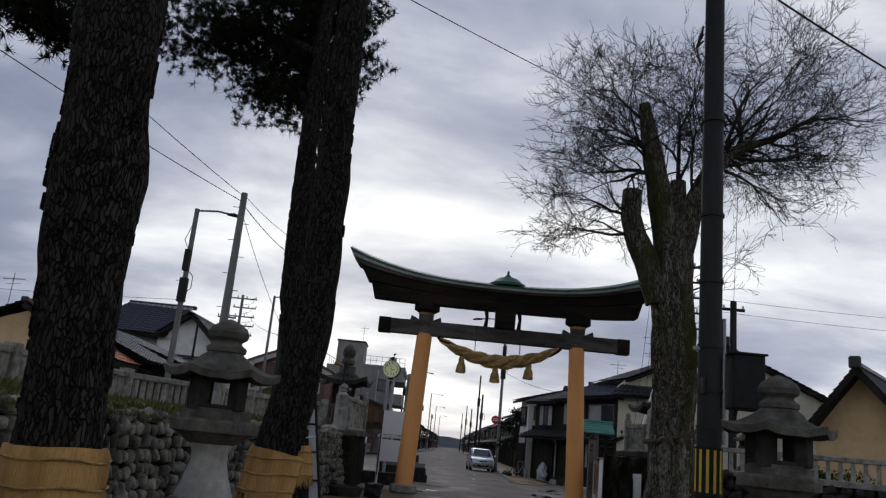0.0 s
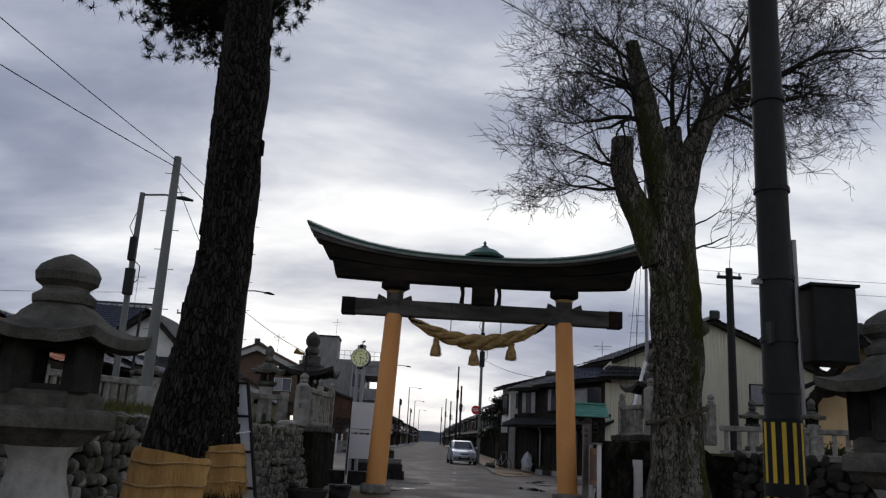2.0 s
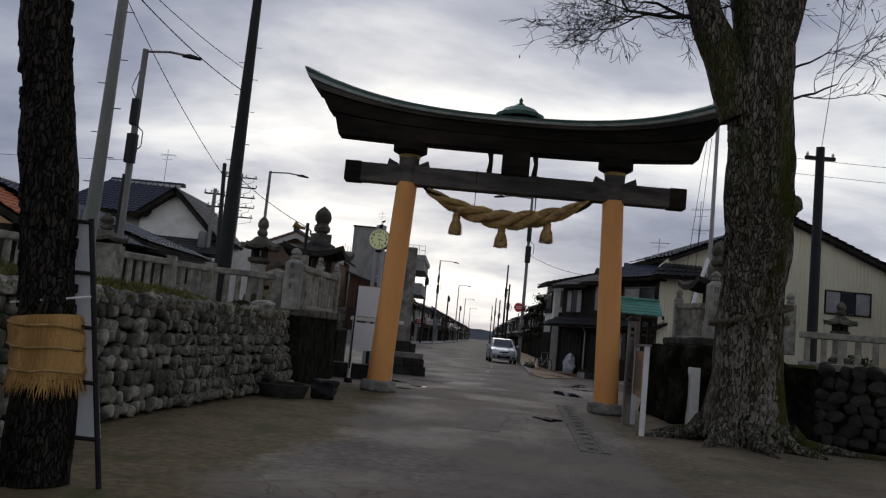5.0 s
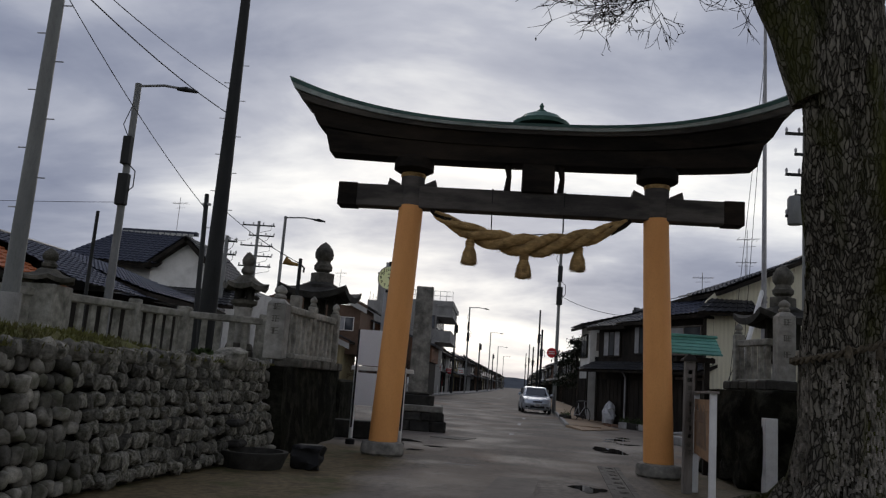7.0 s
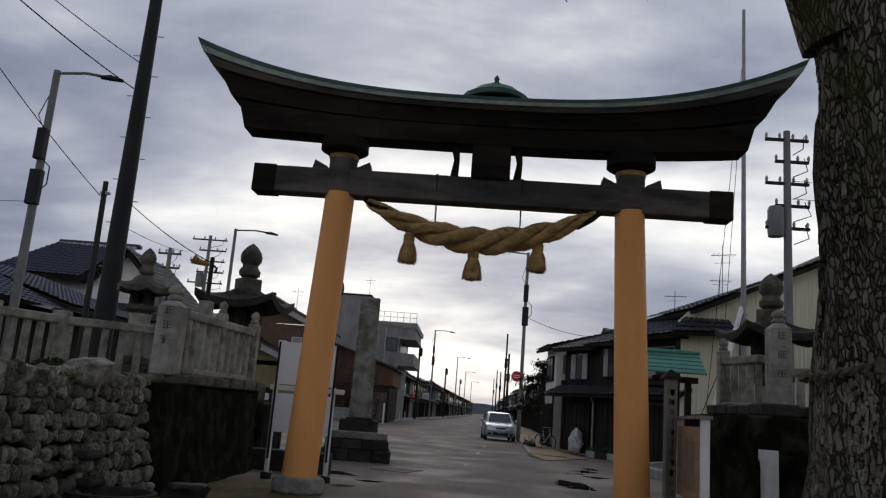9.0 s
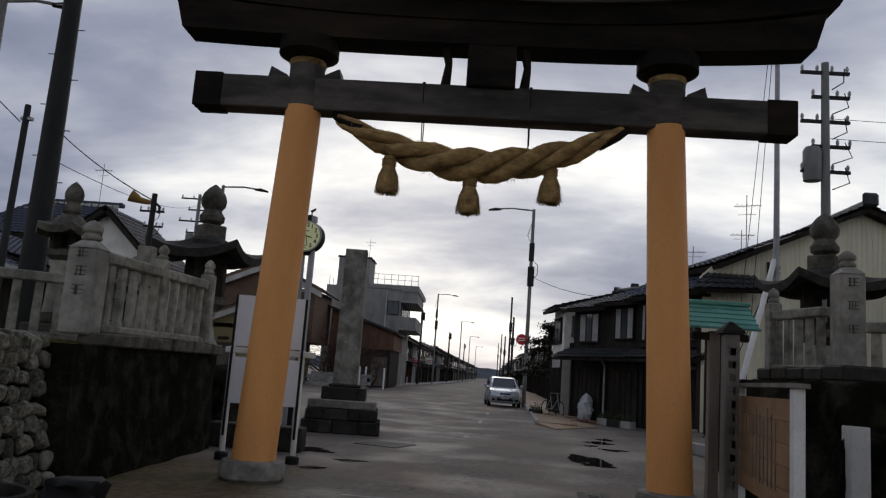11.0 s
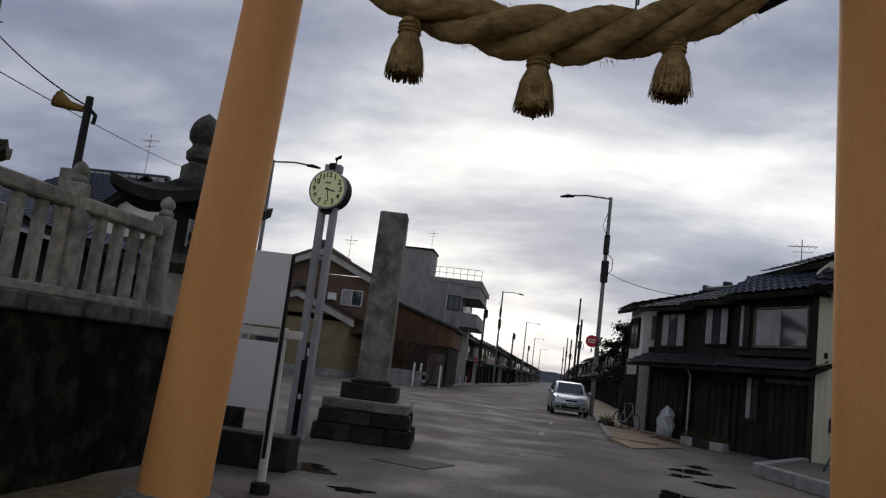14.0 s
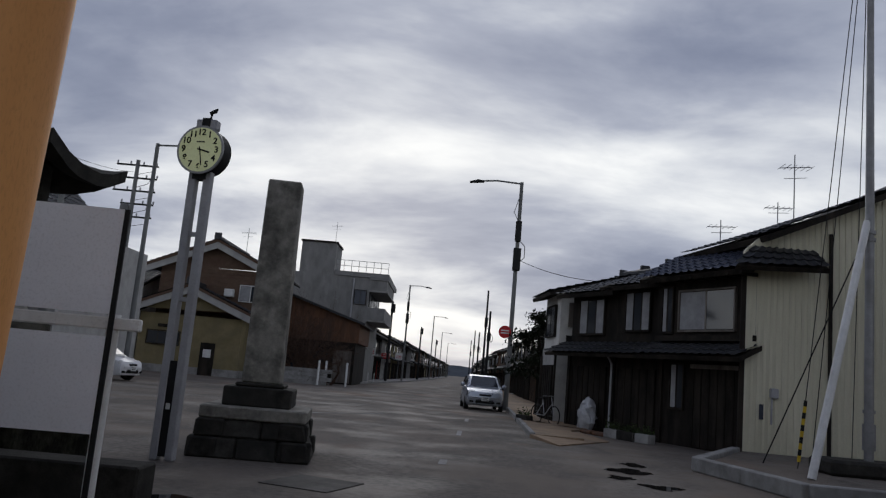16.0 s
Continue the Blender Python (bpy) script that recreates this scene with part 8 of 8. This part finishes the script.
for wx in (-0.52, 0.52):
    ring = [(wx + 0.33 * math.cos(a * math.pi / 14), 0, 0.335 + 0.33 * math.sin(a * math.pi / 14)) for a in range(29)]
    wheel = part("wheel", tube(bmesh.new(), ring, 0.02, 6, cap=False), M_BLACK, bike, "thin black tyre", smooth=True)
    for a in range(8):
        c, q = math.cos(a * math.pi / 4), math.sin(a * math.pi / 4)
        part("spoke", tube(bmesh.new(), [(wx, 0, 0.335), (wx + 0.32 * c, 0, 0.335 + 0.32 * q)], 0.004, 4), M_STEEL, wheel)
for pts in (((-0.52, 0, 0.335), (-0.15, 0, 0.75)), ((-0.52, 0, 0.335), (-0.05, 0, 0.32)), ((-0.05, 0, 0.32), (-0.2, 0, 0.88)), ((-0.05, 0, 0.32), (0.36, 0, 0.72)), ((0.52, 0, 0.335), (0.32, 0, 0.95))):
    part("frame_tube", tube(bmesh.new(), pts, 0.016, 6), M_GREYPAINT, bike, smooth=True)
part("saddle", block(-0.34, -0.08, -0.07, 0.07, 0.88, 0.93, bevel=0.02), M_BLACK, bike)
part("handlebar", tube(bmesh.new(), [(0.18, -0.27, 0.98), (0.32, 0, 1.0), (0.18, 0.27, 0.98)], 0.014, 6), M_STEEL, bike, smooth=True)
for i, (s, w) in enumerate(((2.9, 0.34), (3.5, 0.42), (4.2, 0.30), (9.0, 0.35))):
    px, py = front_at(s)
    t = thing("planter", px - 1.05, py - 0.5, 0, "pale planter box with small plants by the house front", "planter", "planters by the houses", rz=RZ)
    bm = bmesh.new()
    box(bm, -w, w, -0.14, 0.14, 0, 0.26, bevel=0.02)
    part("pot", bm, M_CONCRETE if i % 2 == 0 else M_DARKSTONE, t)
    r = random.Random(i)
    bm = bmesh.new()
    for _ in range(160):
        p = Vector((r.uniform(-w, w), r.uniform(-0.12, 0.12), 0.26 + abs(r.gauss(0, 0.10))))
        q = Vector((r.gauss(0, 1), r.gauss(0, 1), r.gauss(0, 1))).normalized() * 0.05
        u = q.cross(Vector((0.2, 0.5, 1))).normalized() * 0.02
        bm.faces.new([bm.verts.new(p - q), bm.verts.new(p + u), bm.verts.new(p + q), bm.verts.new(p - u)])
    part("foliage", bm, M_HEDGE, t, kind="stuff")
for s in (4.6, 5.6, 6.6, 8.2):
    px, py = front_at(s)
    bm = block(-0.45, 0.45, -0.25, 0.25, 0, 0.10, bevel=0.02)
    o = thing("drain_cover", px - 0.95, py - 0.45, 0, "rusty iron gutter cover before the houses", "drain cover", "gutter covers", rz=RZ)
    part("plate", bm, M_RUST, o)


# ---- cars ----
def hatchback(x, y, rz, paint, label):
    """A small five-door car: lofted body and cabin, wheels, lamps, glass."""
    t = thing("parked_car", x, y, 0, label, "car", "parked cars", rz=rz)
    secs = ((-1.90, 0.60, 0.42, 0.62), (-1.80, 0.74, 0.25, 0.78), (-1.45, 0.82, 0.20, 0.90), (-0.95, 0.83, 0.19, 0.98), (0.0, 0.835, 0.18, 1.0), (1.0, 0.83, 0.19, 1.0), (1.6, 0.81, 0.24, 1.0), (1.86, 0.72, 0.35, 0.95))
    bm = bmesh.new()
    rings = []
    for yy, w, z0, z1 in secs:
        prof = [(-w * 0.90, z0), (-w, z0 + 0.14), (-w, z0 + (z1 - z0) * 0.6), (-w * 0.94, z1 - 0.04), (-w * 0.80, z1), (w * 0.80, z1), (w * 0.94, z1 - 0.04), (w, z0 + (z1 - z0) * 0.6), (w, z0 + 0.14), (w * 0.90, z0)]
        rings.append([bm.verts.new((px, yy, pz)) for px, pz in prof])
    for a, b in zip(rings, rings[1:]):
        for i in range(10):
            bm.faces.new((a[i], a[(i + 1) % 10], b[(i + 1) % 10], b[i]))
    bm.faces.new(rings[0]), bm.faces.new(rings[-1][::-1])
    part("body", bm, paint, t, smooth=True)
    bm = bmesh.new()
    cab = ((-1.05, 0.74, 0.97, 0.985), (-0.35, 0.66, 0.97, 1.44), (0.2, 0.66, 0.97, 1.51), (1.1, 0.65, 0.97, 1.49), (1.75, 0.66, 0.97, 1.03))
    rings = []
    for yy, w, z0, z1 in cab:
        prof = [(-w * 1.1, z0), (-w * 1.05, z0 + (z1 - z0) * 0.5), (-w * 0.93, z1 - 0.03), (-w * 0.78, z1), (w * 0.78, z1), (w * 0.93, z1 - 0.03), (w * 1.05, z0 + (z1 - z0) * 0.5), (w * 1.1, z0)]
        rings.append([bm.verts.new((px, yy, pz)) for px, pz in prof])
    for a, b in zip(rings, rings[1:]):
        for i in range(7):
            bm.faces.new((a[i], a[i + 1], b[i + 1], b[i]))
    part("cabin", bm, paint, t, smooth=True)
    bm = slab(bmesh.new(), [(-0.62, -1.00, 1.025), (0.62, -1.00, 1.025), (0.52, -0.40, 1.435), (-0.52, -0.40, 1.435)], -0.012)
    part("windscreen", bm, M_GLASS, t, "dark windscreen")
    for s in (-1, 1):
        bm = bmesh.new()
        vs = [bm.verts.new(v) for v in ((s * 0.80, -0.70, 1.02), (s * 0.745, -0.28, 1.38), (s * 0.73, 1.0, 1.42), (s * 0.80, 1.35, 1.06))]
        bm.faces.new(vs)
        bmesh.ops.solidify(bm, geom=bm.faces[:], thickness=0.015)
        part("side_window", bm, M_GLASS, t)
        bm = bmesh.new()
        bmesh.ops.create_icosphere(bm, subdivisions=2, radius=0.1, matrix=pose(s * 0.93, -0.62, 1.05))
        for v in bm.verts:
            v.co.y = -0.62 + (v.co.y + 0.62) * 0.6
        part("mirror", bm, paint, t, smooth=True)
        bm = bmesh.new()
        bmesh.ops.create_icosphere(bm, subdivisions=2, radius=0.15, matrix=pose(s * 0.60, -1.70, 0.70))
        for v in bm.verts:
            v.co.y = -1.70 + (v.co.y + 1.70) * 0.75
        part("headlight", bm, M_WHITE, t, "clear round headlight", smooth=True)
        part("fog_recess", block(s * 0.58 - 0.09, s * 0.58 + 0.09, -1.90, -1.72, 0.33, 0.42, bevel=0.02), M_BLACK, t)
        for yy in (-1.18, 1.25):
            bm = lathe(bmesh.new(), [(0.20, -0.09), (0.285, -0.08), (0.29, 0.08), (0.20, 0.09)], 22)
            bmesh.ops.rotate(bm, verts=bm.verts, cent=(0, 0, 0), matrix=Matrix.Rotation(radians(90), 3, "Y"))
            bmesh.ops.translate(bm, verts=bm.verts, vec=(s * 0.76, yy, 0.29))
            w_ob = part("wheel", bm, M_BLACK, t, "black tyre", smooth=True)
            bm = lathe(bmesh.new(), [(0.19, -0.095), (0.19, 0.095)], 18)
            bmesh.ops.rotate(bm, verts=bm.verts, cent=(0, 0, 0), matrix=Matrix.Rotation(radians(90), 3, "Y"))
            bmesh.ops.translate(bm, verts=bm.verts, vec=(s * 0.765, yy, 0.29))
            part("rim", bm, M_STEEL, w_ob, smooth=True)
    part("grille", block(-0.26, 0.26, -1.915, -1.80, 0.62, 0.70, bevel=0.02), M_BLACK, t)
    part("lower_grille", block(-0.42, 0.42, -1.90, -1.80, 0.32, 0.50, bevel=0.03), M_BLACK, t)
    part("number_plate", block(-0.165, 0.165, -1.925, -1.90, 0.42, 0.585), M_WHITE, t, "white number plate with dark bars")
    for z in (0.455, 0.53):
        part("plate_bar", block(-0.12, 0.12, -1.93, -1.926, z, z + 0.03), M_BLACK, t)
    part("badge", lathe(bmesh.new(), [(0.05, 0.72), (0.05, 0.735)], 12, 0, -1.80), M_STEEL, t)
    return t


hatchback(3.98, 57.0, 2, M_CARPAINT, "silver-blue small hatchback parked at the kerb facing the gate")
hatchback(-12.3, 53.6, 78, M_WHITECAR, "white small car parked beside the side street")


# ---- distance ----
woods = bmesh.new()
rw = random.Random(8)
for ring, (dist, hgt) in enumerate(((520, 7), (760, 13))):
    n = 220
    lo, hi = [], []
    for i in range(n):
        a = 2 * math.pi * i / n
        h = hgt * (0.7 + 0.5 * noise.noise(Vector((math.cos(a) * 4, math.sin(a) * 4, ring))) + 0.25 * noise.noise(Vector((math.cos(a) * 19, math.sin(a) * 19, ring))))
        lo.append(woods.verts.new((dist * math.cos(a), dist * math.sin(a), -1)))
        hi.append(woods.verts.new((dist * 1.03 * math.cos(a), dist * 1.03 * math.sin(a), h)))
    for i in range(n):
        j = (i + 1) % n
        woods.faces.new((lo[i], lo[j], hi[j], hi[i]))
tagged(as_object("backdrop_hills", woods, M_HAZE), "low wooded skyline beyond the town, coloured blue-grey as haze", "hills", kind="structure")

# shop boards and bollards along the opposite side
for i, (y, z0, z1, m) in enumerate(((86.5, 2.2, 2.9, M_WHITE), (98.0, 2.5, 3.2, M_WHITE), (108.0, 2.4, 3.0, M_RED), (121.0, 2.6, 3.4, M_WHITE))):
    sg = thing("shop_sign", road_left(y) - 1.6, y, 0, "small street sign board on a steel post", "sign board", "shop signs")
    part("post", tube(bmesh.new(), [(0, 0, 0), (0, 0, z1)], 0.04, 7), M_STEEL, sg)
    part("panel", block(-0.45, 0.45, -0.08, -0.04, z0, z1, bevel=0.01), m, sg)
    for k in range(2):
        part("letter_bar", block(-0.3, 0.3, -0.086, -0.082, z0 + 0.18 + 0.22 * k, z0 + 0.26 + 0.22 * k), M_RED if m is M_WHITE else M_WHITE, sg)
for i in range(4):
    y = 82.5 + i * 3.5
    bo = thing("bollard", road_left(y) - 0.3, y, 0.0, "slim white roadside bollard", "bollard", "roadside bollards")
    part("shaft", lathe(bmesh.new(), [(0.05, 0), (0.05, 0.85), (0.03, 0.9)], 10), M_WHITE, bo, smooth=True)

# ---- cobbles of the retaining wall ----
def cobble_mesh(seed):
    """A river stone, split and worn: blocky, with a few flat breaks."""
    bm = bmesh.new()
    bmesh.ops.create_icosphere(bm, subdivisions=2, radius=0.5)
    r = random.Random(seed)
    off = Vector((r.uniform(0, 50), r.uniform(0, 50), 0))
    cuts = [(Vector((r.gauss(0, 1), r.gauss(0, 1), r.gauss(0, 1))).normalized(), r.uniform(0.30, 0.42)) for _ in range(5)]
    cuts.append((Vector((1, r.uniform(-0.3, 0.3), r.uniform(-0.3, 0.3))).normalized(), r.uniform(0.30, 0.40)))
    for v in bm.verts:
        c = v.co * 2
        v.co = Vector([math.copysign(abs(q) ** 0.72, q) for q in c]) * 0.5
        v.co *= 1 + 0.22 * noise.noise(v.co * 2.2 + off)
        for d, lim in cuts:
            over = v.co.dot(d) - lim
            if over > 0:
                v.co -= d * over * 0.85
        v.co *= 1.12
    me = bpy.data.meshes.new("cobble")
    bm.to_mesh(me)
    bm.free()
    me.materials.append(M_COBBLE)
    for p in me.polygons:
        p.use_smooth = True
    me.set_sharp_from_angle(angle=radians(34))
    return me


COBBLES = [cobble_mesh(s) for s in range(12)]
cobble_wall = thing("wall_cobbles", 0, 0, 0, "retaining wall of rounded grey river cobbles", "cobble wall", kind="structure")
rc = random.Random(21)
spots = []
z, row = 0.03, 0
while z < 1.42:
    hgt = rc.uniform(0.155, 0.215)
    y = -6.0 + rc.uniform(0, 0.2)
    while y < 22.75:
        w = rc.choice((rc.uniform(0.09, 0.13), rc.uniform(0.11, 0.16), rc.uniform(0.14, 0.21)))
        spots.append((y + w / 2, z + hgt / 2, w, hgt))
        y += w + 0.010
    z, row = z + hgt * 0.93, row + 1
joined_v, joined_f = [], []
made = 0
for y, z, w, h in spots:
    if 20.3 < y < 21.3 and 0.2 < z < 0.9:
        h *= 0.85
    batter = -0.16 * z
    m = Matrix.Translation((wall_x(y) + batter + rc.uniform(-0.03, 0.03), y, z + rc.uniform(-0.035, 0.035))) @ Euler((rc.gauss(0.12, 0.22), rc.uniform(-0.25, 0.25), rc.uniform(-0.25, 0.25))).to_matrix().to_4x4() @ Matrix.Diagonal((rc.uniform(0.14, 0.20), w * rc.uniform(0.88, 1.04), h * rc.uniform(0.82, 1.05), 1))
    me = COBBLES[rc.randrange(12)]
    if 17.6 < y < 22.75 and made < 300:
        made += 1
        o = new("cobble", me)
        o.parent = cobble_wall
        o.matrix_basis = m
    else:
        base = len(joined_v)
        joined_v.extend([m @ v.co for v in me.vertices])
        joined_f.extend([[base + i for i in p.vertices] for p in me.polygons])
me = bpy.data.meshes.new("cobble_rest")
me.from_pydata(joined_v, [], joined_f)
me.materials.append(M_COBBLE)
for p in me.polygons:
    p.use_smooth = True
rest = new("cobble_rest", me)
rest.parent = cobble_wall
tagged(rest, kind="stuff")
o = new("capstone", COBBLES[1])
o.parent = cobble_wall
o.matrix_basis = pose(-2.55, 21.45, 1.52, 8, 0, 6) @ Matrix.Diagonal((0.5, 0.75, 0.38, 1))
for k in range(34):
    y = 13.0 + k * 0.29
    if 21.0 < y < 21.9:
        continue
    o = new("capstone", COBBLES[k % 6])
    o.parent = cobble_wall
    o.matrix_basis = pose(wall_x(y) - 0.27 + rc.uniform(-0.03, 0.03), y, 1.46, rc.uniform(-10, 10), 0, rc.uniform(-20, 20)) @ Matrix.Diagonal((0.36, rc.uniform(0.26, 0.36), 0.22, 1))

# ---- rubble of the far terrace wall ----
rub = thing("wall_rubble", 0, 0, 0, "dark rubble stones of the far terrace wall", "rubble wall", kind="structure")
verts, faces = [], []
for (x0, y0), (x1, y1) in (((8.15, 22.0), (9.95, 20.8)), ((9.95, 20.8), (16.5, 17.15))):
    L = math.hypot(x1 - x0, y1 - y0)
    a = math.atan2(y1 - y0, x1 - x0)
    z = 0.05
    while z < 1.40:
        h, d = rc.uniform(0.18, 0.28), rc.uniform(0, 0.2)
        while d < L:
            w = rc.uniform(0.2, 0.42)
            m = Matrix.Translation((x0 + (x1 - x0) * d / L, y0 + (y1 - y0) * d / L, z + h / 2)) @ Euler((rc.uniform(-0.3, 0.3), rc.uniform(-0.5, 0.5), a + rc.uniform(-0.2, 0.2))).to_matrix().to_4x4() @ Matrix.Diagonal((w * 1.05, 0.25, h * 1.1, 1))
            me = COBBLES[rc.randrange(12)]
            base = len(verts)
            verts.extend([m @ v.co for v in me.vertices])
            faces.extend([[base + i for i in p.vertices] for p in me.polygons])
            d += w
        z += h * 0.95
me = bpy.data.meshes.new("rubble_stones")
me.from_pydata(verts, [], faces)
me.materials.append(M_DARKSTONE)
o = new("rubble_stones", me)
o.parent = rub
tagged(o, kind="stuff")
